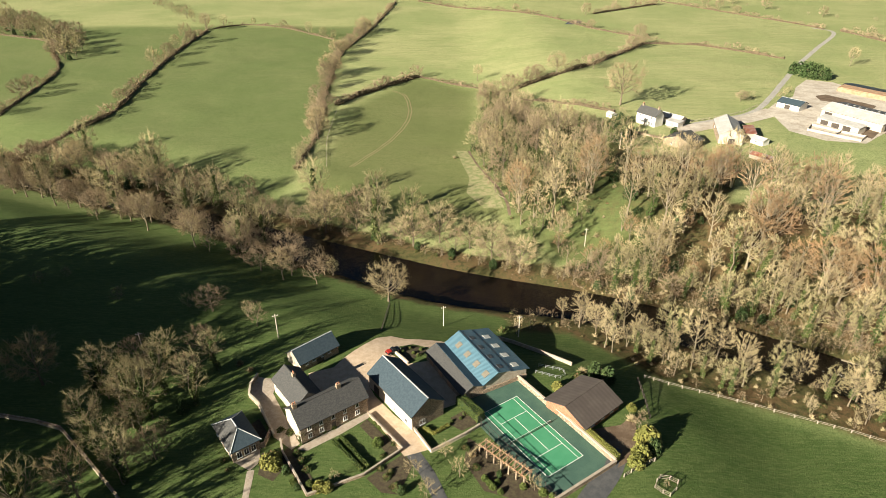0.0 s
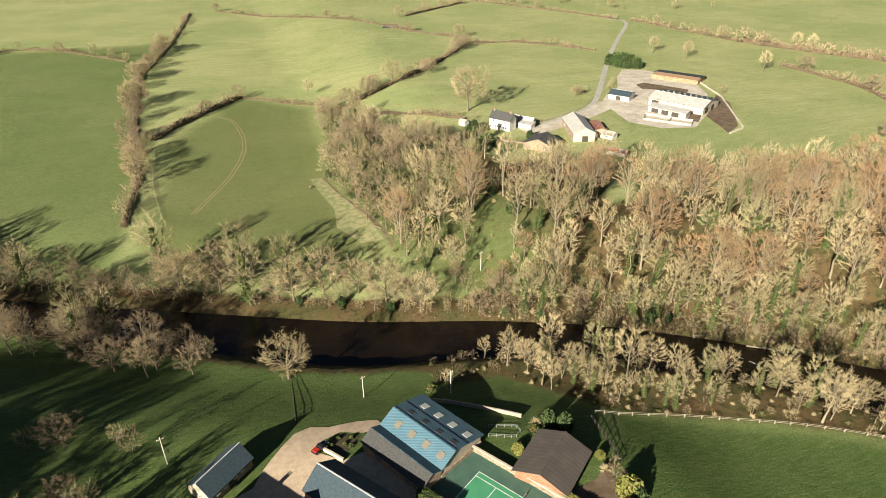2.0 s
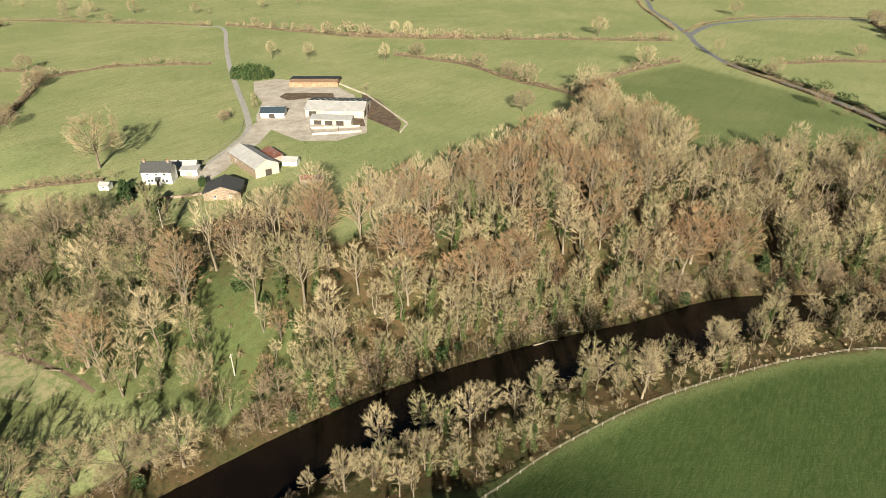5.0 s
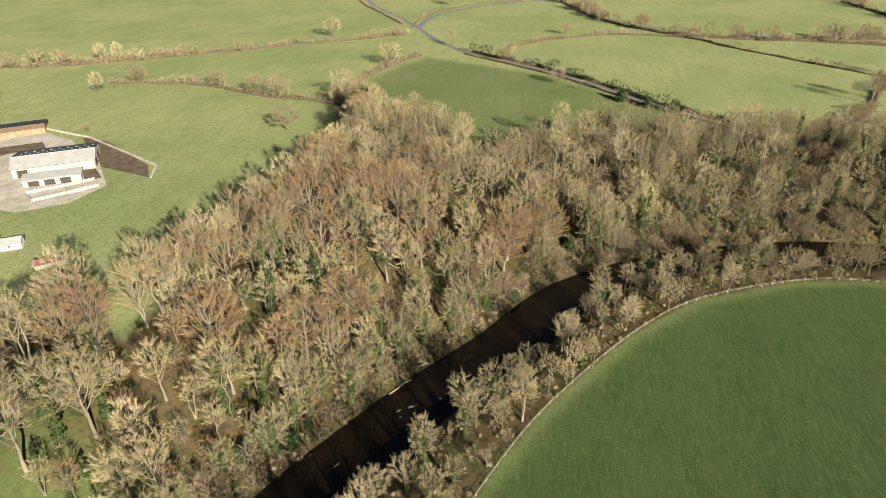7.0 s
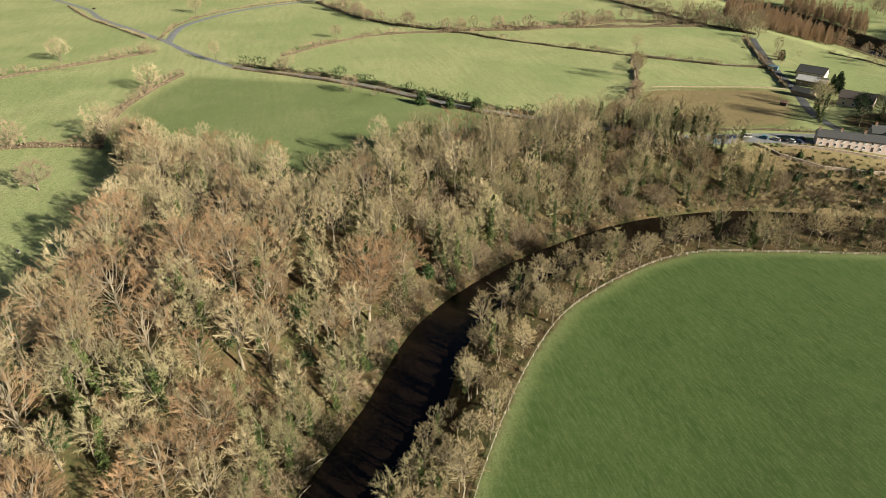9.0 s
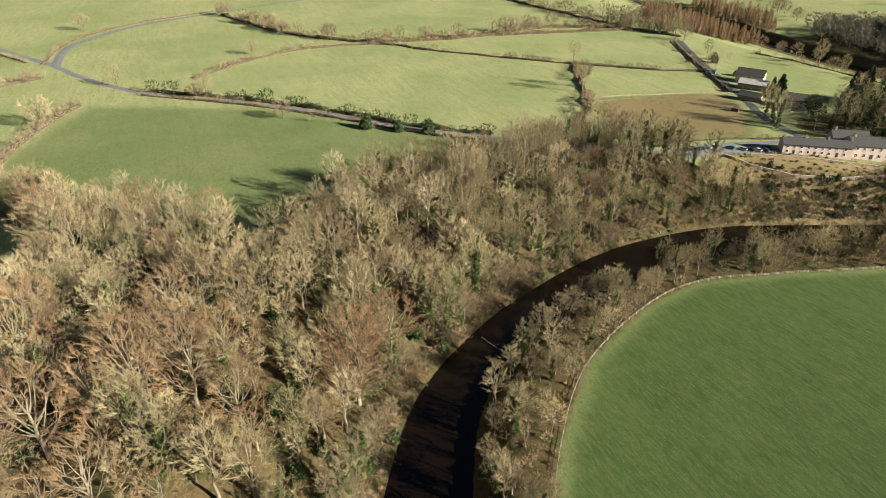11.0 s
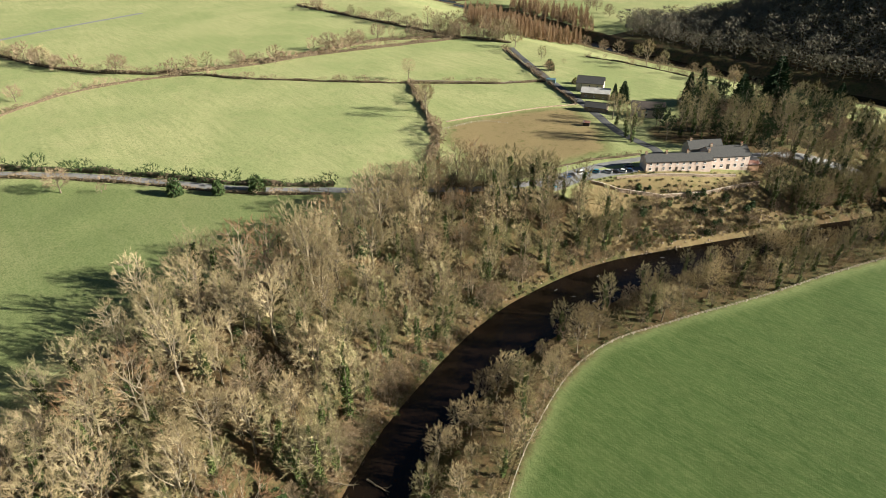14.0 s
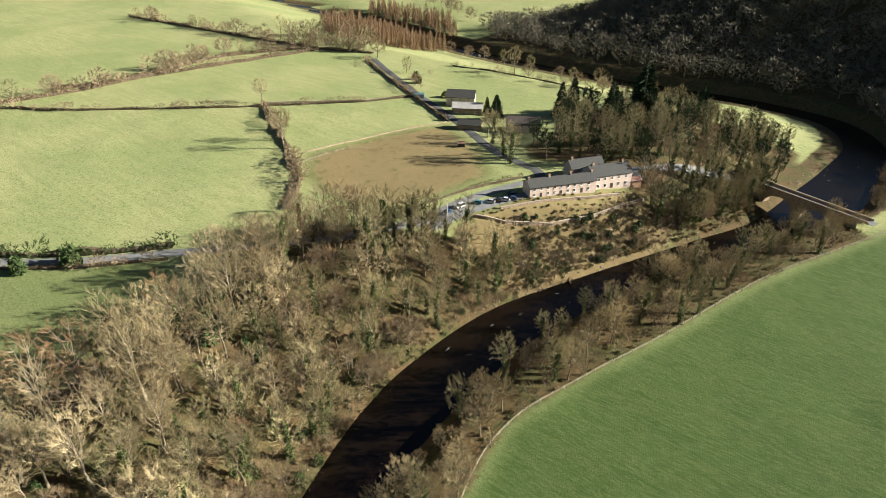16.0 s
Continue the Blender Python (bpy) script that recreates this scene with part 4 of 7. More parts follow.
along_bank(1, lambda p: -210 < p[0] < 40, ALWAYS, 5.0, (0.5, 6), ("willow", "thorn", "thorn", "holly"), 17, (0.55, 0.85), "bushes on the meadow bank")
along_bank(-1, lambda p: -240 < p[0] < -28, ALWAYS, 5.5, (1, 9), ("alder_a", "alder_b", "ivy_a", "alder_a", "willow"), 81, (0.85, 1.15), "trees on the garden bank")
along_bank(-1, lambda p: -240 < p[0] < -34, ALWAYS, 5.5, (7, 20), ("alder_a", "ivy_b", "oak_b", "ash_c"), 82, (0.75, 1.05), "trees on the garden bank")
along_bank(1, lambda p: -240 < p[0] < -24, ALWAYS, 5.5, (3, 18), ("alder_a", "oak_b", "ivy_a", "alder_b"), 83, (0.9, 1.25), "trees on the meadow bank")
along_bank(1, lambda p: -240 < p[0] < 30, ALWAYS, 5.5, (1, 8), ("thorn", "willow", "bramble", "holly"), 84, (0.6, 1.0), "bushes on the meadow bank")
along_bank(1, lambda p: p[0] > 30, lambda p: p[1] > -75, 4.0, (-1.2, 3), ("thorn", "willow", "alder_b", "holly", "thorn"), 20, (0.5, 0.85), "bushes at the water's edge")
along_bank(1, lambda p: p[0] > 30, lambda p: p[1] > -70, 4.5, (0.5, 8), ("ivy_a", "alder_a", "oak_b", "ivy_b", "alder_b"), 19, (0.65, 0.95), "trees leaning over the water")
along_bank(1, lambda p: p[0] > 100, lambda p: -215 < p[1] < -120, 3.5, (2, 14), ("alder_b", "ivy_b", "thorn", "oak_b", "ivy_a"), 18, (0.5, 0.85), "trees by the bridge")


# hedges
def hedge(points, height=1.8, width=2.0, per=9, mat=None, label="bare brown field hedge with ragged top", seed=1, gaps=0.0):
    rng = np.random.default_rng(seed)
    line = catmull(points, 1.0)[:, :2]
    n = len(line) * per
    k = rng.integers(0, len(line), n)
    if gaps:
        k = k[np.sin(k * 0.13 + seed) > -1 + 2 * gaps]
        n = len(k)
    wave = 0.75 + 0.35 * np.sin(k * 0.21 + seed) * np.sin(k * 0.047 + 2 * seed) + 0.15 * np.sin(k * 0.9)
    p = line[k] + rng.normal(0, width * 0.28, (n, 2))
    z0 = np.array([ground_z(*q) for q in line])[k]
    f = rng.uniform(0.0, 0.75, n)
    start = np.column_stack([p, z0 + f * height * wave])
    d = unit(np.column_stack([rng.normal(0, 0.6, (n, 2)), rng.uniform(0.3, 1.2, n)]))
    end = start + d * (height * wave * rng.uniform(0.25, 0.5, n))[:, None]
    twigs = spikes(start, end, 0.06 + 0.075 * min(height, 2.4))
    clumps, at = [twigs], 0.0
    while at < len(line) - 1:
        q, big = line[int(at)], height * (0.3 + 0.7 * abs(math.sin(at * 0.043 + seed)) * rng.uniform(0.5, 1.3)) / 1.7
        a = rng.uniform(0, 6.283)
        c, s = math.cos(a) * big, math.sin(a) * big
        rot = np.array([[c, -s, 0], [s, c, 0], [0, 0, big * rng.uniform(0.8, 1.2)]])
        clumps.append((HEDGE_BUSH[1][0] @ rot.T + np.array([q[0] + rng.normal(0, 0.5), q[1] + rng.normal(0, 0.5), ground_z(*q)]), HEDGE_BUSH[1][1]))
        at += max(3.2, big * 5.0 * rng.uniform(0.6, 1.5))
    twigs = merge(clumps)
    d = np.gradient(line, axis=0)
    nrm = unit(np.column_stack([-d[:, 1], d[:, 0]]))
    i = np.arange(len(line))
    swell = (0.75 + 0.35 * np.sin(i * 0.21 + seed) * np.sin(i * 0.047 + 2 * seed))[:, None]
    gz = np.array([ground_z(*q) for q in line])[:, None]
    rows = []
    for off, up in ((-0.5, -0.3), (-0.42, 0.55), (-0.1, 0.85), (0.25, 0.8), (0.45, 0.5), (0.5, -0.3)):
        rows.append(np.column_stack([line + nrm * width * 0.72 * (off + rng.normal(0, 0.06, len(line))[:, None]), gz + height * (up * swell + (rng.normal(0, 0.09, len(line))[:, None] if up > 0 else 0))]))
    core = np.concatenate(rows)
    n = len(line)
    faces = []
    for k in range(5):
        a = k * n + i[:-1]
        faces += [np.stack([a, a + 1, a + n + 1], 1), np.stack([a, a + n + 1, a + n], 1)]
    root = thing("hedge", Matrix(), label, "hedge")
    part("twig_mass", fast_mesh("twig_mass", *twigs, mat or TWIG_BROWN), None, root)
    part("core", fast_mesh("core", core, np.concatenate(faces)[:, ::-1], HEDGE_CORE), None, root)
    return root


HEDGES = [
    ([(-280, 383), (-297, 482), (-330, 540), (-362, 590), (-426, 622)], 1.6, 1.8, 12),
    ([(-235, 320), (-211, 378), (-216, 430), (-222, 470), (-230, 555), (-232, 640)], 2.2, 2.6, 18),
    ([(-75, 296), (-74, 351), (-82, 430), (-87, 546), (-71, 654), (-59, 824)], 1.8, 2.4, 16),
    ([(-234, 645), (-205, 668), (-162, 656), (-102, 600)], 1.3, 1.5, 10),
    ([(-70, 402), (-53, 430), (-19, 472)], 3.0, 3.5, 24),
    ([(-19, 472), (26, 436)], 1.4, 1.6, 12),
    ([(29, 411), (60, 426), (104, 457), (168, 536)], 2.6, 3.0, 22),
    ([(168, 536), (204, 531), (230, 512), (258, 480)], 1.8, 2.0, 14),
    ([(-31, 834), (98, 684), (139, 606), (171, 565)], 1.5, 1.8, 12),
    ([(158, 691), (244, 759)], 2.0, 2.2, 12),
    ([(41, 403), (74, 371), (97, 345)], 1.6, 2.0, 14),
    ([(257, 782), (307, 691), (344, 626), (352, 600)], 1.5, 1.8, 12),
    ([(364, 594), (392, 468), (420, 414), (456, 356), (537, 232)], 1.8, 2.0, 14),
    ([(392, 468), (420, 414), (444, 376)], 4.0, 5.0, 30),
    ([(358, 390), (362, 331), (346, 285), (337, 240), (331, 228)], 2.2, 2.6, 18),
    ([(333, 230), (382, 231), (430, 219), (462, 205)], 2.4, 2.8, 20),
    ([(477.2, 167.2), (444.2, 125.2), (423.2, 101.2), (394.2, 74.2), (365.2, 51.2), (345.2, 33.2), (329.2, 13.2)], 2.4, 2.4, 44, "ivy"),
    ([(470.8, 172.8), (437.8, 130.8), (416.8, 106.8), (387.8, 79.8), (358.8, 56.8), (338.8, 38.8), (322.8, 18.8)], 1.3, 1.5, 24),
    ([(500, 141), (539, 97), (559, 56), (555, -2), (525, -27)], 1.8, 2.2, 14),
    ([(525, -27), (491, -58), (445, -104), (402, -154), (386, -180)], 1.4, 1.6, 12),
    ([(744, 98), (632, 60), (574, 14), (553, -41), (551, -103), (528, -229)], 2.6, 3.0, 16),
    ([(444, -112), (388, -81), (345, -56), (322, -32)], 2.2, 2.6, 18),
    ([(474, -228), (430, -203), (390, -182), (340, -156)], 1.4, 1.4, 12),
    ([(415, -256), (373, -266), (338, -268), (303, -262)], 1.0, 1.2, 10),
    ([(779, -208), (637, -220), (538, -230), (487, -248)], 2.6, 3.0, 14),
    ([(564, -48), (556, -90), (562, -135), (564, -169), (535, -233)], 2.4, 3.2, 16),
    ([(284, -52), (283, -72), (277, -96), (268, -116)], 1.0, 1.0, 14),
    ([(580, 236), (660, 222), (722, 178), (768, 104)], 1.2, 1.4, 10),
    ([(590, 246), (640, 276), (700, 312), (780, 348)], 1.2, 1.4, 10),
]
for n, (points, tall, wide, per, *leafy) in enumerate(HEDGES):
    hedge(points, tall * 1.25, wide * 1.1, int(per * 0.4), LEAF_HOLLY if leafy else None, "dark ivy-clad roadside hedge" if leafy else "bare brown field hedge with ragged top", seed=n + 1)


def row_of(points, step, keys, scale, seed, group, jitter=1.2):
    rng = random.Random(seed)
    line = catmull(points, step)[:, :2]
    for p in line:
        if rng.random() < 0.82:
            plant(rng.choice(keys), p[0] + rng.uniform(-jitter, jitter), p[1] + rng.uniform(-jitter, jitter), rng.uniform(*scale), group=group)


row_of([(-75, 296), (-74, 351), (-82, 430), (-87, 546), (-71, 654)], 8, ("oak_a", "oak_b", "oak_b", "thorn", "alder_b"), (0.7, 1.25), 21, "hedgerow trees", 2.5)
row_of([(-222, 470), (-230, 555), (-232, 640)], 20, ("ash_c", "thorn", "oak_b"), (0.72, 1.17), 22, "hedgerow trees")
row_of([(-68, 404), (-53, 430), (-22, 470)], 10, ("oak_b", "thorn", "willow"), (0.72, 1.10), 23, "hedgerow trees")
row_of([(29, 411), (60, 426), (104, 457), (168, 536)], 24, ("oak_b", "thorn", "oak_a"), (0.72, 1.10), 24, "hedgerow trees")
row_of([(29, 400), (34, 380), (45, 350)], 9, ("oak_b", "alder_b"), (0.96, 1.30), 25, "hedgerow trees")
row_of([(358, 390), (362, 331), (346, 285), (334, 236)], 16, ("thorn", "oak_b"), (0.84, 1.30), 26, "hedgerow trees")
row_of([(333, 230), (382, 231), (430, 219), (462, 205)], 14, ("thorn", "willow", "oak_a"), (0.72, 1.17), 27, "hedgerow trees")
row_of([(505, 192), (480, 172), (458, 148), (440, 132)], 8, ("oak_b", "thorn", "willow", "ash_c"), (0.72, 1.23), 28, "roadside trees")
row_of([(392, 468), (420, 414), (444, 376)], 9, ("willow", "thorn", "ash_c"), (0.72, 1.17), 29, "hedgerow trees")
row_of([(564, -48), (556, -90), (562, -135), (564, -169), (535, -233), (500, -245)], 13, ("oak_b", "alder_b", "thorn", "willow"), (0.84, 1.30), 30, "hedgerow trees")
row_of([(632, 60), (574, 14), (553, -41)], 22, ("oak_b", "thorn"), (0.84, 1.30), 31, "hedgerow trees")
row_of([(637, -220), (538, -230), (500, -245)], 12, ("oak_b", "alder_a", "willow"), (0.84, 1.30), 32, "hedgerow trees")
row_of([(388, -81), (350, -59), (322, -34)], 12, ("ash_c", "willow", "thorn"), (0.72, 1.23), 33, "hedgerow trees")
row_of([(415, -258), (393, -268), (372, -270), (348, -271), (302, -263)], 9, ("thorn", "oak_b", "thorn"), (0.72, 1.10), 34, "pasture hedgerow trees")

row_of([(-31, 834), (98, 684), (139, 606), (171, 565)], 19, ("thorn", "oak_b", "thorn", "willow"), (0.7, 1.2), 35, "hedgerow trees")
row_of([(257, 782), (307, 691), (344, 626)], 22, ("thorn", "oak_b"), (0.7, 1.1), 36, "hedgerow trees")
row_of([(444, 376), (480, 320), (537, 232)], 20, ("thorn", "oak_b", "willow"), (0.7, 1.1), 37, "hedgerow trees")
row_of([(-280, 383), (-297, 482), (-330, 540)], 16, ("thorn", "oak_b", "thorn"), (0.8, 1.2), 38, "hedgerow trees")
row_of([(744, 98), (632, 60)], 16, ("thorn", "oak_b"), (0.8, 1.2), 39, "hedgerow trees")
row_of([(690, 78), (632, 60), (574, 14), (553, -41), (551, -103), (562, -135), (564, -169), (535, -233), (500, -245)], 8, ("far_oak", "far_ash", "far_oak", "thorn"), (0.5, 0.95), 51, "trees along the valley stream", 5)
row_of([(779, -208), (637, -220), (538, -230), (500, -245)], 8, ("far_ash", "far_oak", "thorn"), (0.6, 1.0), 52, "trees along the valley stream", 5)
row_of([(500, -255), (520, -275), (560, -268), (600, -250)], 7, ("far_ash", "far_oak"), (0.8, 1.15), 53, "trees before the larch stand", 4)
row_of([(525, -470), (470, -560), (430, -650), (400, -740)], 12, ("far_ash", "far_oak"), (0.7, 1.1), 71, "trees beyond the hill wood", 6)
row_of([(545, -470), (640, -520), (760, -560), (900, -620)], 13, ("far_ash", "far_oak", "thorn"), (0.7, 1.1), 72, "trees beyond the hill wood", 6)
row_of([(560, -640), (680, -680), (820, -720)], 16, ("far_ash", "far_oak"), (0.8, 1.2), 73, "trees beyond the hill wood", 8)
row_of([(381, 505), (392, 453), (422, 403), (457, 346)], 6, ("far_oak", "willow", "far_ash", "thorn"), (0.45, 0.85), 74, "roadside hedgerow trees", 3)
row_of([(457, 346), (492, 285), (528, 238)], 15, ("thorn", "far_oak", "thorn"), (0.5, 0.8), 75, "roadside hedgerow trees", 2)
row_of([(295, 876), (341, 740), (413, 654), (486, 631)], 17, ("far_oak", "far_ash", "thorn"), (0.5, 0.95), 76, "trees along a far hedge", 5)
row_of([(150, 685), (248, 752), (319, 723)], 14, ("thorn", "far_oak"), (0.5, 0.9), 77, "trees along a far hedge", 3)
row_of([(-338, 786), (-234, 653)], 12, ("far_oak", "far_ash", "thorn"), (0.6, 1.0), 78, "trees along a far hedge", 4)
row_of([(320, -345), (400, -352), (480, -356), (560, -378)], 11, ("far_ash", "far_oak", "thorn"), (0.5, 0.9), 54, "trees on the far river bank", 4)
row_of([(430, -222), (400, -238), (372, -250), (345, -262), (318, -275)], 13, ("far_ash", "thorn", "far_oak"), (0.45, 0.8), 55, "pasture trees", 3)
row_of([(364, 594), (392, 468)], 10, ("far_oak", "thorn"), (0.5, 0.8), 56, "hedgerow trees", 2)
row_of([(-235, 320), (-211, 378), (-216, 430), (-222, 470)], 9, ("thorn", "oak_b", "thorn"), (0.6, 1.0), 57, "hedgerow trees", 2)
row_of([(-234, 645), (-205, 668), (-162, 656), (-102, 600)], 14, ("thorn", "far_ash", "far_oak"), (0.5, 0.9), 58, "hedgerow trees", 3)

# single trees in fields and gardens
SINGLE = [("oak_a", -18.5, 176, 0.98), ("oak_a", 104, 360, 1.65), ("ash_c", 25, 456, 0.7), ("oak_b", 66, 437, 0.85), ("oak_b", 107, 449, 0.9), ("thorn", 78, 366, 0.9), ("thorn", 88, 352, 0.8),
          ("oak_a", -106, 126, 1.02), ("oak_b", -72, 160, 0.8), ("willow", -80, 162, 0.9), ("alder_a", -56, 152, 0.85), ("alder_b", -60, 157, 0.75),
          ("thorn", -135, 176, 1.0), ("thorn", -104, 166, 1.0), ("thorn", -128, 180, 0.8), ("ash_b", -84, 112, 0.5), ("ash_a", -80, 116, 0.5), ("ivy_b", -72, 108, 0.6),
          ("ivy_b", -70, 94, 0.85), ("ash_c", -77, 89, 0.9), ("ivy_a", -84, 82, 0.95), ("oak_b", -66, 101, 0.75), ("ivy_b", -92, 78, 1.0), ("birch", -78, 126, 1.2), ("willow", -83, 131, 0.8), ("oak_b", 287, 243, 1.15), ("oak_a", 522, 292, 1.1), ("ash_c", 294, 457, 0.8), ("ash_c", 307, 432, 0.8),
          ("ash_c", 333, 381, 0.85), ("thorn", 268, 344, 1.2), ("oak_a", 705, 217, 1.0), ("oak_b", 395, 104, 0.95), ("thorn", 384, 91, 1.0), ("holly", 363, 68, 1.35),
          ("holly", 352, 54, 1.1), ("holly", 344, 41, 1.4), ("thorn", 471, -76, 1.3), ("ash_c", 446, -113, 0.85), ("ash_c", 386, -80, 1.0), ("ash_a", 376, -73, 0.8), ("willow", 345, 233, 1.2), ("willow", 358, 229, 1.1),
          ("oak_b", 557, 96, 0.9), ("oak_b", 316, -30, 0.85), ("oak_a", 474, -240, 0.9), ("ash_a", 372, -271, 0.85), ("oak_a", 301, -262, 0.7), ("ash_b", 23, 156, 0.5), ("alder_b", 45, 352, 0.7), ("oak_b", 36, 392, 0.8)]
for key, x, y, scale in SINGLE:
    plant(key, x, y, scale)

# far and sheltering woods
def wood_of(name, poly, spacing, seed, keys, scale, label, thin, clear=4.0):
    rng = random.Random(seed)
    spots = [(rng.choice(keys), x, y, rng.uniform(*scale)) for x, y, d, s in scatter(poly, spacing, seed) if d > clear]
    return joined(name, spots, label, "woodland", thin)


wood_of("shelter_wood", [(-235, 30), (-150, 40), (-80, 38), (-84, 64), (-118, 90), (-134, 120), (-180, 200), (-240, 190)], 11.0, 41, ("far_oak", "far_ash", "holly"), (1.3, 1.7), "tall winter wood west of the country house", 0.95)
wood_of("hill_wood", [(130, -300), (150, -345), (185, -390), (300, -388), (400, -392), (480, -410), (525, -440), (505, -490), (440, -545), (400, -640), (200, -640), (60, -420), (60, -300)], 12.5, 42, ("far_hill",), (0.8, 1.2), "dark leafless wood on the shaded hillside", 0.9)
wood_of("larch_wood", [(500, -300), (560, -270), (640, -330), (700, -470), (560, -440), (505, -385)], 8.5, 43, ("larch",), (0.6, 0.95), "orange-brown larch stand beyond the pasture", 1.0)
wood_of("copse", [(-300, 505), (-312, 560), (-340, 610), (-390, 640), (-450, 700), (-520, 690), (-430, 630), (-370, 596), (-330, 540)], 10.0, 44, ("far_oak", "far_ash", "holly"), (0.8, 1.1), "leafless copse at the field corner", 0.95)
INN_KEEP = [(262, -72), (252, -84), (241, -100), (231, -118), (222, -142), (240, -150), (228, -166), (214, -190), (203, -206), (196, -210)]
for x, y, d, s in scatter([(246, -152), (272, -140), (288, -150), (286, -182), (300, -205), (270, -262), (218, -292), (192, -282), (186, -222), (188, -192), (200, -160), (212, -138), (228, -138)], 8.4, 46):
    if d > 1.5 and from_line(INN_KEEP, x, y) > 4.2 and not (284 < x < 312 and -182 < y < -155):
        plant(random.choice(("oak_b", "ivy_b", "pine", "pine", "pine", "ivy_b", "alder_a")), x, y, random.uniform(0.7, 1.05), group="garden trees behind the inn")
for key, x, y, scale in (("spruce", 299, -205, 1.3), ("spruce", 294, -209, 1.15), ("cedar", 275, -219, 1.4), ("pine", 270, -214, 1.1), ("cedar", 266, -240, 1.4), ("pine", 262, -236, 1.1), ("spruce", 241, -267, 1.1), ("ivy_b", 281, -127, 1.0), ("ivy_a", 287, -131, 0.9), ("ivy_a", 302, -143, 0.8),
                         ("ash_c", 309, -149, 0.85), ("cedar", 322, -175, 0.7), ("spruce", 333, -182, 0.5), ("golden", 371, -192, 1.6), ("thorn", 366, -187, 0.9), ("oak_b", 402, -200, 0.7), ("thorn", 395, -197, 0.9), ("holly", 404, -205, 1.0), ("holly", 412, -212, 1.0)):
    plant(key, x, y, scale)
for x, y, d, s in scatter([(-90, 106), (-70, 96), (-60, 112), (-60, 134), (-70, 142), (-84, 138), (-94, 124)], 7.0, 47):
    plant(random.choice(("ivy_b", "ivy_a", "holly", "oak_b", "alder_b")), x, y, random.uniform(0.6, 0.9), group="garden copse")
bank_spots = []
for x, y, d, s in scatter([(222, -72), (240, -72), (251, -85), (232, -116), (224, -138), (212, -132), (214, -108)], 2.4, 48):
    if d > 0.5:
        bank_spots.append((random.choice(("scrub", "bramble", "bramble", "scrub", "scrub", "thorn", "holly")), x, y, random.uniform(0.4, 0.95)))
for x, y, d, s in scatter([(232, -58), (216, -104), (196, -150), (178, -196), (196, -200), (214, -152), (234, -110), (250, -72)], 2.6, 61):
    if -0.5 < d < 14 and s > 0:
        bank_spots.append((random.choice(("scrub", "bramble", "scrub", "scrub", "thorn")), x, y, random.uniform(0.45, 1.0)))
for x, y, d, s in scatter(TERRACE, 3.4, 62):
    bank_spots.append((random.choice(("bramble", "scrub", "bramble")), x, y, random.uniform(0.3, 0.6)))
joined("bank_scrub", bank_spots, "tangled scrub and brambles on the steep rocky bank", "scrub", 0.75)
along_bank(1, lambda p: p[0] > 100, lambda p: -205 < p[1] < -140, 4.0, (2, 12), ("ivy_a", "ash_c", "ivy_b", "alder_b"), 63, (0.6, 0.9), "trees by the bridge")
along_bank(-1, lambda p: 100 < p[0] < 220, lambda p: -300 < p[1] < -205, 5.0, (0, 9), ("alder_b", "oak_b", "thorn", "willow"), 64, (0.5, 0.8), "trees below the bridge")
for key, x, y, scale in (("ivy_a", 231, -177, 0.95), ("oak_b", 221, -158, 0.8), ("ivy_b", 217, -173, 0.95), ("ash_c", 226, -150, 0.8), ("ivy_a", 209, -178, 0.9), ("pine", 238, -172, 0.8), ("ivy_b", 203, -186, 0.85), ("ash_c", 196, -196, 0.8)):
    plant(key, x, y, scale, group="garden trees behind the inn")

# ---- buildings ----
def box(bm, x0, x1, y0, y1, z0, z1):
    v = [bm.verts.new(c) for c in ((x0, y0, z0), (x1, y0, z0), (x1, y1, z0), (x0, y1, z0), (x0, y0, z1), (x1, y0, z1), (x1, y1, z1), (x0, y1, z1))]
    for f in ((0, 3, 2, 1), (4, 5, 6, 7), (0, 1, 5, 4), (1, 2, 6, 5), (2, 3, 7, 6), (3, 0, 4, 7)):
        bm.faces.new([v[i] for i in f])
    return v


def prism(bm, outline, x0, x1):
    """A shape in (y, z), drawn out along x."""
    a = [bm.verts.new((x0, y, z)) for y, z in outline]
    b = [bm.verts.new((x1, y, z)) for y, z in outline]
    n = len(outline)
    bm.faces.new(a[::-1])
    bm.faces.new(b)
    for i in range(n):
        j = (i + 1) % n
        bm.faces.new((a[i], a[j], b[j], b[i]))
    bmesh.ops.recalc_face_normals(bm, faces=bm.faces[:])


def slab(bm, x0, x1, ya, za, yb, zb, thick=0.16):
    """A roof plane between two level edges."""
    n = Vector((0, -(zb - za), yb - ya)).normalized() * thick
    prism(bm, [(ya, za), (yb, zb), (yb + n.y, zb + n.z), (ya + n.y, za + n.z)], x0, x1)


def made(fn, *args):
    bm = bmesh.new()
    fn(bm, *args)
    return bm


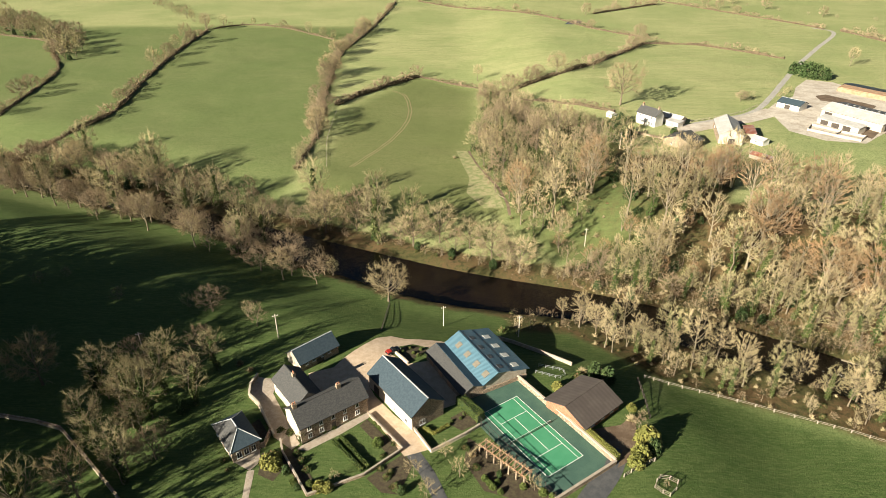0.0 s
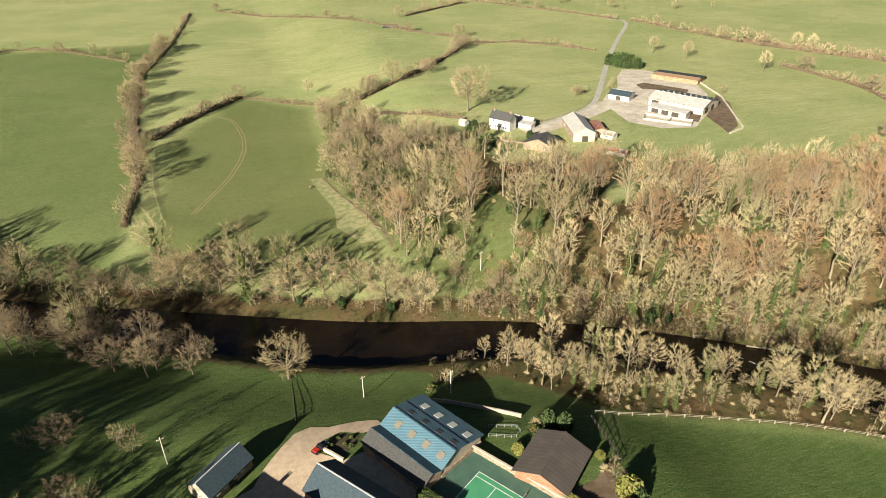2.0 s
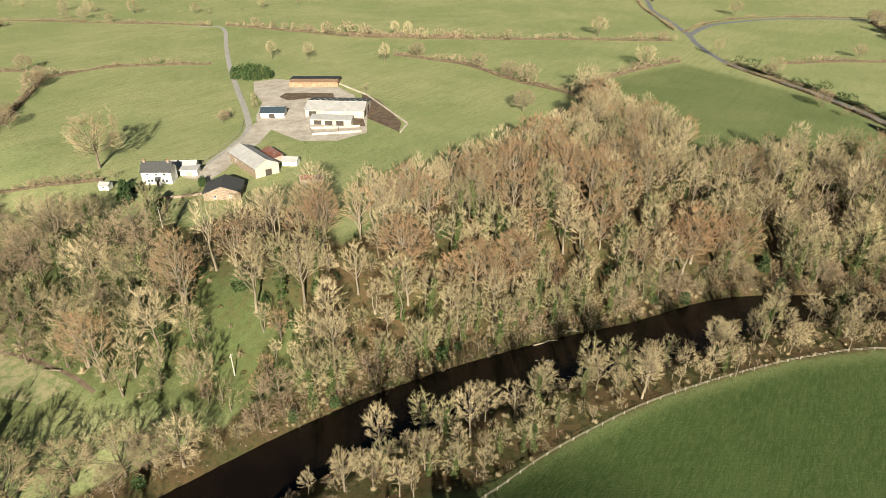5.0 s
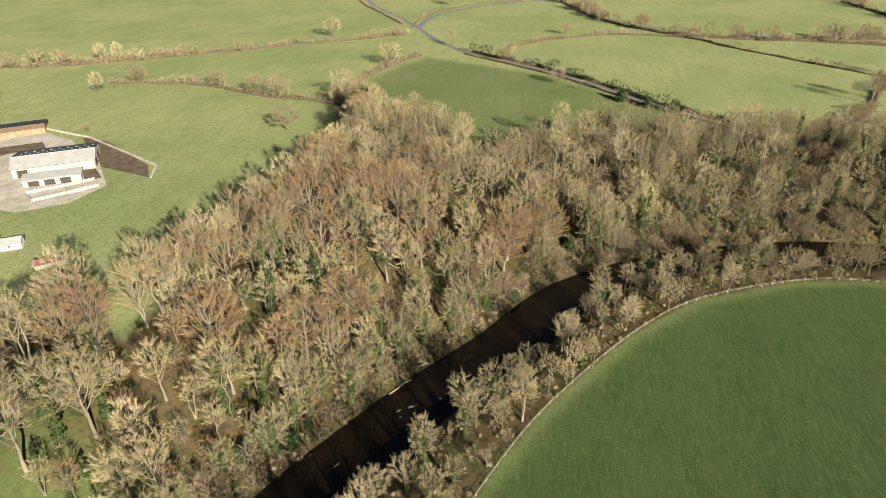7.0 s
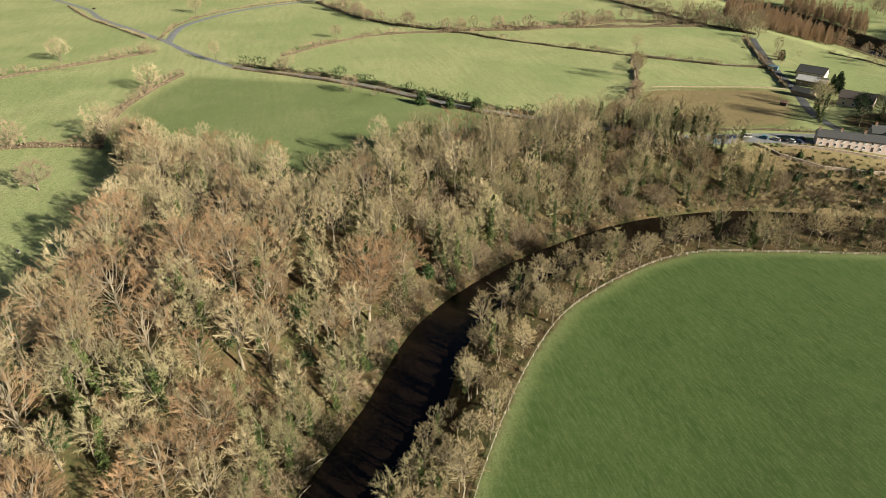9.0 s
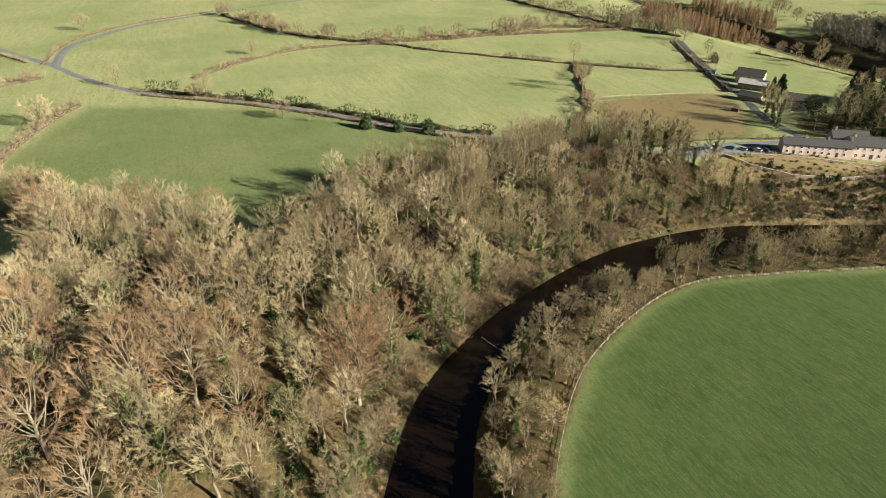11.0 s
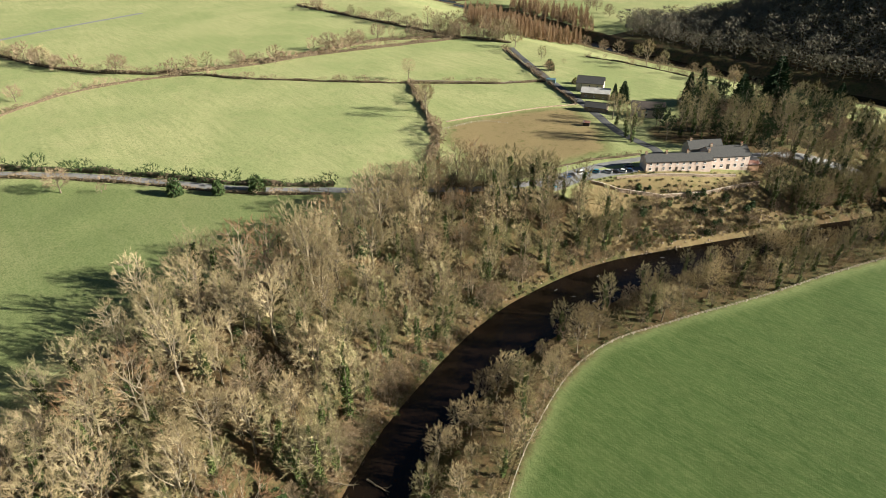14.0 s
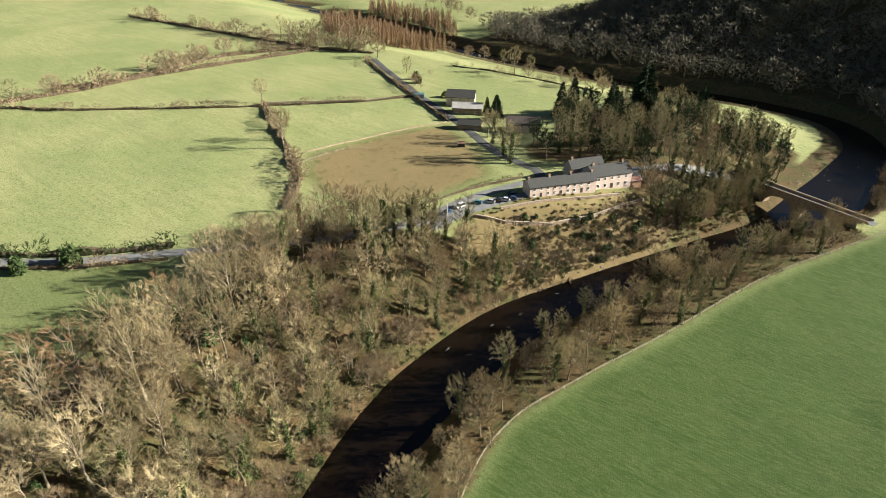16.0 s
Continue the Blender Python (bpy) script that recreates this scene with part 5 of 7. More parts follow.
def window(parent, side, u, z, w, h, length, depth, door=False, mat=None, glass=None):
    """A framed window or a door on one of the four faces."""
    bm = bmesh.new()
    t = 0.09
    if door:
        box(bm, -w / 2, w / 2, -0.07, 0.02, 0, h)
    else:
        for x0, x1, z0, z1 in ((-w / 2, -w / 2 + t, 0, h), (w / 2 - t, w / 2, 0, h), (-w / 2, w / 2, 0, t), (-w / 2, w / 2, h - t, h), (-0.03, 0.03, t, h - t)):
            box(bm, x0, x1, -0.08, 0.02, z0, z1)
        box(bm, -w / 2 - 0.1, w / 2 + 0.1, -0.16, 0.02, -0.12, 0)
    frame_ob = part("door" if door else "window", bm, mat or (WOOD_DARK if door else FRAME_WHITE), parent)
    place = {"f": pose(u, 0, z), "b": pose(u, depth, z, 0, 0, 180), "l": pose(0, u, z, 0, 0, -90), "r": pose(length, u, z, 0, 0, 90)}[side]
    frame_ob.matrix_basis = place
    if not door:
        part("pane", made(box, -w / 2 + t, w / 2 - t, -0.04, -0.01, t, h - t), glass or GLASS, frame_ob)


def building(name, label, category, p0, p1, depth, eave, ridge, wall, roof, over=0.35, chimneys=(), windows=(), gable_l=None, gable_r=None, one_pitch=False, z=None, group="", ridge_at=0.5, roof2=None):
    """A pitched-roof building: p0 to p1 is the foot of its front wall, and it runs back to the left of that line."""
    if depth < 0:
        p0, p1, depth = p1, p0, -depth
    a, b = Vector(p0), Vector(p1)
    length, ang = (b - a).length, math.degrees(math.atan2(b.y - a.y, b.x - a.x))
    n = Vector((-(b - a).y, (b - a).x)).normalized() * depth
    if z is None:
        z = sum(ground_z(*q) for q in (a, b, a + n, b + n)) / 4
    root = thing(name, pose(a.x, a.y, z, 0, 0, ang), label, category, group)
    yr = depth * ridge_at
    shape = [(0, -1.2), (depth, -1.2), (depth, eave if not one_pitch else ridge), (0, eave)] if one_pitch else [(0, -1.2), (depth, -1.2), (depth, eave), (yr, ridge), (0, eave)]
    part("wall", made(prism, shape, 0, length), wall, root)
    for g, x0, x1 in ((gable_l, -0.05, 0.02), (gable_r, length - 0.02, length + 0.05)):
        if g:
            part("gable_face", made(prism, [(y, zz) for y, zz in shape], x0, x1), g, root)
    if one_pitch:
        k = (ridge - eave) / depth
        part("roof", made(slab, -over, length + over, -over, eave - k * over + 0.02, depth + over, ridge + k * over + 0.02), roof, root)
    else:
        k1, k2 = (ridge - eave) / yr, (ridge - eave) / (depth - yr)
        part("roof", made(slab, -over, length + over, -over, eave - k1 * over + 0.02, yr, ridge + 0.02), roof, root)
        part("roof", made(slab, -over, length + over, depth + over, eave - k2 * over + 0.02, yr, ridge + 0.02, -0.16), roof2 or roof, root)
        part("ridge_tiles", made(box, -over, length + over, yr - 0.14, yr + 0.14, ridge + 0.08, ridge + 0.27), LEAD if roof is SLATE_BLUE else roof, root)
        for y in (-over - 0.06, depth + over - 0.06):
            part("gutter", made(box, -over, length + over, y, y + 0.12, eave - (k1 if y < 0 else k2) * over - 0.08, eave - (k1 if y < 0 else k2) * over + 0.03), WOOD_DARK, root)
    for u, size in chimneys:
        stack = part("chimney", made(box, u - size * 0.6, u + size * 0.6, yr - size / 2, yr + size / 2, ridge - 0.9, ridge + 1.2), STONE, root)
        for s in (-0.28, 0.28):
            pot = bmesh.new()
            bmesh.ops.create_cone(pot, segments=8, radius1=0.16, radius2=0.12, depth=0.55, cap_ends=True, matrix=Matrix.Translation((u + s, yr, ridge + 1.45)))
            part("chimney_pot", pot, BRICK, stack)
    for w in windows:
        window(root, *w[:5], length, depth, *w[5:])
    return root


def row(side, us, z, w, h, *more):
    return [(side, u, z, w, h, *more) for u in us]


# the country house and its barns
building("stone_barn", "small stone barn with a blue-grey slate roof and white gable", "barn", (-38.5, 131.0), (-29.6, 139.4), 6.8, 3.4, 6.0, STONE, SLATE_BLUE, gable_l=RENDER,
         windows=row("f", (2.0, 4.2, 7.0, 9.2), 2.2, 0.9, 1.0) + [("f", 6.2, 0, 2.2, 2.3, True)], z=-0.6)
building("farmhouse", "long two-storey stone farmhouse with a mossy grey slate roof", "house", (-33.2, 105.4), (-18.8, 116.1), 8.2, 5.0, 8.0, STONE, SLATE, gable_l=RENDER, chimneys=((0.8, 0.9), (12.4, 0.9)),
         windows=row("f", (2.2, 5.2, 8.4, 11.6, 15.0), 3.2, 1.0, 1.2) + row("f", (2.2, 5.2, 11.6, 15.0), 0.9, 1.1, 1.4) + [("f", 8.4, 0, 1.1, 2.1, True), ("r", 4.0, 3.2, 1.0, 1.2)], z=0)
building("house_wing", "rear wing of the farmhouse with a slate roof and cream render", "house", (-43.8, 123.2), (-36.0, 113.2), 7.2, 4.4, 7.0, RENDER, SLATE, chimneys=((5.2, 0.8),),
         windows=row("f", (2.0, 6.0, 10.0), 2.4, 0.9, 1.1), z=0, roof2=SLATE)
building("slate_barn", "large cream-walled barn with a blue-grey slate roof", "barn", (-19.3, 125.1), (-7.4, 109.5), 9.4, 4.8, 8.0, RENDER, SLATE_BLUE, gable_r=STONE,
         windows=[("f", 3.5, 0, 2.4, 2.8, True), ("f", 12.0, 0.8, 1.0, 1.2), ("r", 3.0, 0.6, 1.6, 1.5), ("f", 17.0, 0.8, 1.0, 1.2)], z=0)
building("workshop_hut", "low wide brick hut with a dark brown felt roof", "hut", (33.9, 108.4), (44.3, 117.0), 12.2, 2.5, 4.9, BRICK, FELT, 0.6, windows=row("f", (3, 7, 10.5), 0.9, 1.2, 1.0), z=0)


def hip_house():
    """A square house under a hipped slate roof with pale ridges."""
    a, b = Vector((-54.4, 108.2)), Vector((-47.8, 99.8))
    length, depth, eave, top = (b - a).length, 6.6, 3.4, 6.1
    root = thing("garden_lodge", pose(a.x, a.y, 0, 0, 0, math.degrees(math.atan2(b.y - a.y, b.x - a.x))), "small lodge with a hipped blue-grey slate roof and pale ridges", "house")
    part("wall", made(box, 0, length, 0, depth, -0.8, eave), STONE, root)
    o, i = 0.45, depth / 2 + 0.2
    corners = [(-o, -o), (length + o, -o), (length + o, depth + o), (-o, depth + o)]
    tops = [(i, depth / 2), (length - i, depth / 2)]
    # one slate: sunlit front slope coloured grey, slopes turned from the sun bluer
    for name, idx, mat in (("roof", (0, 1, "b", "a"), SLATE), ("roof", (1, 2, "b"), SLATE_BLUE), ("roof", (2, 3, "a", "b"), SLATE_BLUE), ("roof", (3, 0, "a"), SLATE_BLUE)):
        bm = bmesh.new()
        up = [bm.verts.new((*corners[k], eave) if k not in ("a", "b") else (*tops[k == "b"], top)) for k in idx]
        lo = [bm.verts.new((v.co.x, v.co.y, v.co.z - 0.16)) for v in up]
        bm.faces.new(up)
        bm.faces.new(lo[::-1])
        for k in range(len(up)):
            j = (k + 1) % len(up)
            bm.faces.new((up[k], lo[k], lo[j], up[j]))
        bmesh.ops.recalc_face_normals(bm, faces=bm.faces[:])
        part(name, bm, mat, root)
    ends = [(Vector((*corners[0], eave)), Vector((*tops[0], top))), (Vector((*corners[3], eave)), Vector((*tops[0], top))), (Vector((*corners[1], eave)), Vector((*tops[1], top))),
            (Vector((*corners[2], eave)), Vector((*tops[1], top))), (Vector((*tops[0], top)), Vector((*tops[1], top)))]
    for p, q in ends:
        v, f = tubes(np.array([p]), np.array([q]), 0.13, 0.13, 6)
        part("ridge_tiles", fast_mesh("ridge_tiles", v, f, LEAD), None, root)
    for u in (1.5, 4.0, 6.8, 9.2):
        window(root, "f", u, 1.0, 1.2, 1.3, length, depth)
    for u in (1.6, 3.3, 5.0):
        window(root, "r", u, 0.6, 1.2, 1.9, length, depth)


hip_house()


def blue_barn():
    """Two joined spans: a slate lean-to and a wide blue sheet roof with rooflights."""
    a, b = Vector((-4.6, 136.6)), Vector((4.9, 119.4))
    length = (b - a).length
    root = thing("blue_roofed_barn", pose(a.x, a.y, -0.4, 0, 0, math.degrees(math.atan2(b.y - a.y, b.x - a.x))), "wide barn with blue sheet roof, rooflights and slate lean-to", "barn")
    part("wall", made(prism, [(0, -3), (6.2, -3), (6.2, 3.4), (3.2, 4.6), (0, 2.9)], 0, length), STONE, root)
    part("wall", made(prism, [(6.2, -3), (20, -3), (20, 3.6), (10.6, 6.0), (6.2, 3.6)], 0.4, length - 0.2), WOOD_GREY, root, "boarded timber wall")
    part("plinth_wall", made(prism, [(6.2, -3), (20.0, -3), (20.0, 1.6), (6.2, 1.6)], length - 0.22, length + 0.1), STONE, root)
    part("roof", made(slab, -0.3, length + 0.3, -0.35, 2.72, 3.2, 4.62), SLATE, root)
    part("roof", made(slab, -0.3, length + 0.3, 6.3, 3.35, 3.2, 4.62, -0.16), SHEET_BLUE, root)
    # south-west slope: sunlight put into the colour as a paler blue
    pale = part("roof", made(slab, -0.4, length + 0.4, 6.0, 3.55, 10.6, 6.02), SHEET_PALE_SUNLIT, root, "blue sheet roof slope coloured paler for the sun on it")
    mid = part("roof", made(slab, -0.4, length + 0.4, 14.6, 5.02, 10.6, 6.02, -0.16), SHEET_BLUE, root)
    low = part("roof", made(slab, -0.4, length + 0.4, 20.6, 3.38, 14.5, 4.92, -0.16), SHEET_BLUE, root)
    part("ridge_cap", made(box, -0.4, length + 0.4, 10.4, 10.8, 6.1, 6.24), SHEET_BLUE, root)
    for i in range(4):
        u = 3.0 + i * 4.6
        for owner, y0, z0, y1, z1, sign, mat in ((pale, 7.4, 4.33, 9.0, 5.19, 1, ROOFLIGHT), (mid, 13.0, 5.43, 11.8, 5.73, -1, SHEET_DARK), (low, 18.2, 3.99, 16.2, 4.5, -1, ROOFLIGHT_PALE)):
            k = 0.19 * sign
            part("rooflight", made(slab, u, u + 1.7, y0, z0 + 0.05, y1, z1 + 0.05, k), mat, owner)
    for u in (3, 8, 13):
        window(root, "f", u, 0, 2.2, 2.4, length, 6, True, TIMBER_RED)


blue_barn()

# made ground round the country house
patch("drive", [(-30, 133), (-27.5, 137.5), (-24.0, 142.0), (-19.5, 147.5), (-15.5, 149.0), (-11.0, 147.6), (-4.0, 148.0), (1.0, 147.0), (3.0, 143.0), (-3.5, 142.6), (-8.7, 144.6), (-13.5, 142.6), (-14.5, 138.5), (-9.6, 134.5), (-4, 136.0), (5, 119.5), (0, 117.0), (-6.5, 121.0),
               (-14, 131.0), (-19.5, 125.5), (-17.5, 121.5), (-12, 114.6), (-7.9, 110.6), (-3.4, 103.6), (-8.9, 101.6), (-18.6, 115.4), (-26, 121), (-34, 121), (-36.5, 130.5)], GRAVEL, 0.1, "pale gravel drive and courtyard", "drive", 2.0)
patch("terrace_path", [(-34.6, 103.4), (-33.2, 105.0), (-18.6, 116.0), (-17.6, 114.6), (-24.4, 108.6), (-31.5, 103.4)], PAVING, 0.09, "stone terrace along the house front", "terrace")
patch("garden_court", [(-49.8, 129), (-50.5, 125.5), (-49.8, 121.5), (-46.8, 118.2), (-40.5, 107.6), (-35.4, 103.6), (-33.8, 105.4), (-37.5, 111.5), (-44.2, 122.6), (-44, 128)], PAVING, 0.08, "paved courtyard behind the house", "courtyard")
patch("lodge_patio", [(-46.9, 101.6), (-43.0, 104.6), (-41.8, 100.1), (-43.5, 97.4), (-47.8, 99.9)], PAVING, 0.1, "stone patio beside the lodge", "patio")
draped("garden_path", [(-43.4, 97.6), (-42.8, 94), (-42.3, 88), (-42, 80)], 1.5, PAVING, 0.1, "narrow paved garden path", "path")
draped("drive", [(-7.2, 102.8), (-3.2, 96.5), (-0.8, 90.6), (2.2, 82)], 3.2, TARMAC, 0.1, "dark tarmac garden drive", "drive")
draped("track", [(41, 104), (38.2, 98), (35, 94), (31.6, 90), (26, 82)], 5.0, TARMAC, 0.1, "dark tarmac drive by the court", "drive")
for bed in ([(-37.6, 101.8), (-29.9, 91.2), (-27.2, 92.4), (-30.6, 97.8), (-33.8, 103.0), (-36.6, 104.2)], [(-18.8, 113.4), (-10.4, 103.8), (-12.4, 101.8), (-16.0, 106.0), (-20.4, 111.2)],
            [(-45.6, 113.6), (-41.9, 108.4), (-44.6, 105.4), (-48.4, 110.0)], [(-17.0, 95.4), (-9.2, 102.4), (-6.8, 99.2), (-9.6, 91.0), (-13.4, 91.6)], [(-42.0, 102.6), (-38.4, 103.2), (-35.6, 99.0), (-37.6, 94.6), (-41.4, 96.4)],
            [(6.0, 107.4), (9.4, 104.4), (19.0, 94.6), (25.4, 90.0), (20.8, 88.0), (9.0, 92.0), (4.8, 100.0)], [(-12.8, 142.0), (-8.8, 143.8), (-4.0, 141.8), (-9.6, 135.4), (-13.8, 139.0)], [(2.0, 114.0), (6.4, 117.2), (9.2, 112.4), (4.6, 109.6), (1.6, 111.6)]):
    patch("flower_bed", bed, SOIL, 0.07, "dark planted garden bed", "flower bed", 1.6)
patch("hut_yard", [(36.0, 110.0), (43.5, 111.5), (47.5, 115), (46.5, 104), (44, 101), (39, 98)], MUD, 0.09, "shaded muddy yard beside the hut", "yard")

# tennis court
COURT_M = pose(19.1, 121.6, 0, 0, 0, math.degrees(math.atan2(102.2 - 121.6, 32.2 - 19.1)))


def tennis_court():
    root = thing("tennis_court", COURT_M, "green acrylic tennis court with white lines", "tennis court")
    part("surround", made(box, -6.6, 29.6, -14.2, 4.2, -0.4, 0.06), COURT_DARK, root, "dark green surround")
    part("playing_surface", made(box, 0, 23.77, -10.97, 0, 0, 0.075), COURT, root)
    w = 0.07
    for x0, x1, y0, y1 in ((0, 23.77, -w, w), (0, 23.77, -10.97 - w, -10.97 + w), (-w, w, -10.97, 0), (23.77 - w, 23.77 + w, -10.97, 0), (0, 23.77, -1.37 - w, -1.37 + w), (0, 23.77, -9.6 - w, -9.6 + w),
                           (5.485 - w, 5.485 + w, -9.6, -1.37), (18.285 - w, 18.285 + w, -9.6, -1.37), (5.485, 18.285, -5.485 - w, -5.485 + w)):
        part("court_line", made(box, x0, x1, y0, y1, 0.05, 0.088), LINE, root)
    return root


tennis_court()


def local_line(m, pts):
    return [tuple((m @ Vector((x, y, 0)))[:2]) for x, y in pts]


def wall_line(points, height, width, mat, label, category="wall", name="stone_wall", cope=None, step=1.6, z=None):
    """A wall that follows the ground, with uneven courses and a coping."""
    rng = random.Random(len(points) + int(points[0][0]))
    line = []
    for (ax, ay), (bx, by) in zip(points[:-1], points[1:]):
        n = max(1, int(math.hypot(bx - ax, by - ay) / step))
        line += [(ax + (bx - ax) * k / n, ay + (by - ay) * k / n) for k in range(n)]
    line.append(points[-1])

    def run(half, z0, z1, wob):
        bm = bmesh.new()
        rings = []
        for i, (x, y) in enumerate(line):
            p, q = line[max(i - 1, 0)], line[min(i + 1, len(line) - 1)]
            d = Vector((q[0] - p[0], q[1] - p[1])).normalized()
            n = Vector((-d.y, d.x)) * half
            g = ground_z(x, y) if z is None else z
            t = g + z1 + rng.uniform(-wob, wob)
            rings.append([bm.verts.new(c) for c in ((x - n.x, y - n.y, g + z0), (x + n.x, y + n.y, g + z0), (x + n.x * 0.85, y + n.y * 0.85, t), (x - n.x * 0.85, y - n.y * 0.85, t))])
        for a, b in zip(rings[:-1], rings[1:]):
            for k in range(4):
                bm.faces.new((a[k], a[(k + 1) % 4], b[(k + 1) % 4], b[k]))
        bm.faces.new(rings[0][::-1])
        bm.faces.new(rings[-1])
        bmesh.ops.recalc_face_normals(bm, faces=bm.faces[:])
        return bm

    root = thing(name, Matrix(), label, category)
    part("wall_body", run(width / 2, -0.5, height, 0.04), mat, root)
    if cope:
        part("coping", run(width / 2 + 0.08, height - 0.02, height + 0.14, 0.02), cope, root)
    return root


wall_line(local_line(COURT_M, [(-6.6, 4.3), (29.6, 4.3)]), 1.5, 0.5, STONE, "pale stone wall along the tennis court", cope=RENDER)
wall_line(local_line(COURT_M, [(29.7, 4.3), (29.7, -14.2)]), 1.3, 0.5, STONE, "stone retaining wall at the court end", cope=PAVING)
wall_line([(-29.3, 90.6), (-17.6, 96.1), (-9.4, 103.6), (-18.6, 114.9)], 0.8, 0.32, STONE, "low sunlit garden wall with pale coping", cope=PAVING)
wall_line([(-29.3, 90.6), (-37.2, 102.6), (-38.6, 106.5)], 0.8, 0.32, STONE, "low garden wall beside the border", cope=PAVING)
wall_line([(-7.6, 110.8), (-2.7, 102.8), (0.3, 104.8), (5.3, 108.1), (9.0, 111.0)], 0.9, 0.34, RENDER, "cream rendered garden wall", cope=PAVING)
wall_line([(-49.8, 129.2), (-50.7, 125.4), (-50.0, 121.4), (-46.8, 118.1), (-40.2, 107.4)], 1.2, 0.45, STONE, "curved stone courtyard wall", cope=RENDER)
wall_line([(-41.5, 109.5), (-41.9, 104.6), (-43.4, 104.0)], 1.5, 0.5, STONE, "stone wall beside the lodge")
wall_line([(16.5, 151.0), (21.0, 148.2), (27.0, 143.4), (36.0, 135.5)], 1.2, 0.4, WOOD_GREY, "weathered timber boundary fence", "fence", "timber_fence")
wall_line([(-112, 114.6), (-100.6, 112.4), (-92.8, 110.1), (-82.6, 101.4), (-70.6, 90.8), (-60, 80)], 1.0, 0.45, RENDER, "pale dry stone field wall", cope=STONE)


def swept(path, r, n=4):
    """One bent bar along a path."""
    d = np.gradient(path, axis=0)
    u, w = frames_of(d)
    ang = np.arange(n) * 2 * np.pi / n + 0.785
    rings = path[:, None] + r * (np.cos(ang)[None, :, None] * u[:, None] + np.sin(ang)[None, :, None] * w[:, None])
    k = len(path)
    quads = [(i * n + j, i * n + (j + 1) % n, (i + 1) * n + (j + 1) % n, (i + 1) * n + j) for i in range(k - 1) for j in range(n)]
    return rings.reshape(-1, 3), np.array(quads)


def post_fence(points, step, height, mat, label, name="post_fence", rails=2, post=0.09):
    """Posts and rails that follow the ground."""
    root = thing(name, Matrix(), label, "fence")
    line = catmull(points, step)[:, :2]
    bm = bmesh.new()
    box(bm, -post, post, -post, post, -0.4, height)
    bm.faces.ensure_lookup_table()
    me = bpy.data.meshes.new("post")
    bm.to_mesh(me)
    bm.free()
    me.materials.append(mat)
    feet = []
    for x, y in line:
        z = ground_z(x, y)
        feet.append((x, y, z))
        part("post", me, None, root).matrix_basis = pose(x, y, z)
    feet = np.array(feet)
    for k in range(rails):
        up = np.array([0, 0, height * (0.92 - 0.42 * k)])
        v, f = swept(feet + up, 0.045)
        part("rail", fast_mesh("rail", v, f, mat), None, root)
    return root


post_fence([(55.7, 132.5), (62.2, 131.2), (80, 127), (98, 119.5), (121, 107), (154, 83), (178, 58), (195, 22), (199, -3), (193, -30), (182, -65), (170, -110), (160, -139), (149, -164), (136, -195)], 4.0, 1.1, WOOD_GREY, "weathered post and rail fence between pasture and river trees")
wall_line([(-9.6, 134.4), (-14.2, 140.2)], 0.9, 0.6, RENDER, "cream rendered yard wall")


def leafy_wall(points, height, width, label, mat, per=120, name="clipped_hedge", seed=1):
    """A clipped evergreen hedge: a dense skin of small leaves over a twiggy core."""
    rng = np.random.default_rng(seed)
    pieces = []
    for (ax, ay), (bx, by) in zip(points[:-1], points[1:]):
        length = math.hypot(bx - ax, by - ay)
        n = int(per * length * (height + width))
        u = rng.uniform(0, length, n)
        face = rng.uniform(0, 2 * height + width, n)
        v = np.where(face < height, -width / 2, np.where(face < 2 * height, width / 2, face - 2 * height - width / 2))
        zz = np.where(face < height, face, np.where(face < 2 * height, face - height, height)) + rng.normal(0, 0.06, n)
        d = np.array([bx - ax, by - ay]) / length
        p = np.array([ax, ay]) + u[:, None] * d + (v + rng.normal(0, 0.07, n))[:, None] * np.array([-d[1], d[0]])
        g = np.array([ground_z(*q) for q in p[:: max(1, n // 20)]]).mean()
        pieces.append(leaves(np.column_stack([p, g + np.maximum(zz, 0.05)]), 0.2, rng))
        core = bmesh.new()
    verts, tris = merge(pieces)
    root = thing(name, Matrix(), label, "hedge")
    part("foliage", fast_mesh("foliage", verts, tris, mat), None, root)
    core = bmesh.new()
    for (ax, ay), (bx, by) in zip(points[:-1], points[1:]):
        length, ang = math.hypot(bx - ax, by - ay), math.atan2(by - ay, bx - ax)
        made_v = box(core, 0, length, -width / 2 + 0.1, width / 2 - 0.1, -0.3, height - 0.1)
        bmesh.ops.transform(core, matrix=Matrix.Translation((ax, ay, ground_z(ax, ay))) @ Matrix.Rotation(ang, 4, "Z"), verts=made_v)
    part("twiggy_core", core, LEAF_DARK if mat is LEAF_HEDGE else mat, root)
    return root


leafy_wall(local_line(COURT_M, [(6.5, 5.4), (29.4, 5.4)]), 1.9, 1.3, "clipped yellow-green hedge beside the tennis court", LEAF_YELLOW, 34, seed=3)
leafy_wall([(4.2, 119.4), (9.4, 112.6)], 2.6, 2.2, "tall clipped green hedge", LEAF_HEDGE, 34, seed=4)
leafy_wall([(-26.0, 106.0), (-18.2, 97.4)], 0.9, 0.7, "low clipped box hedge", LEAF_HEDGE, 50, seed=5)
leafy_wall([(-24.4, 107.3), (-16.9, 98.2)], 0.9, 0.7, "low clipped box hedge", LEAF_HEDGE, 50, seed=6)
leafy_wall([(-4.9, 110.4), (-2.2, 108.4), (1.4, 111.2)], 0.8, 0.6, "low clipped box hedge", LEAF_YELLOW, 50, seed=7)

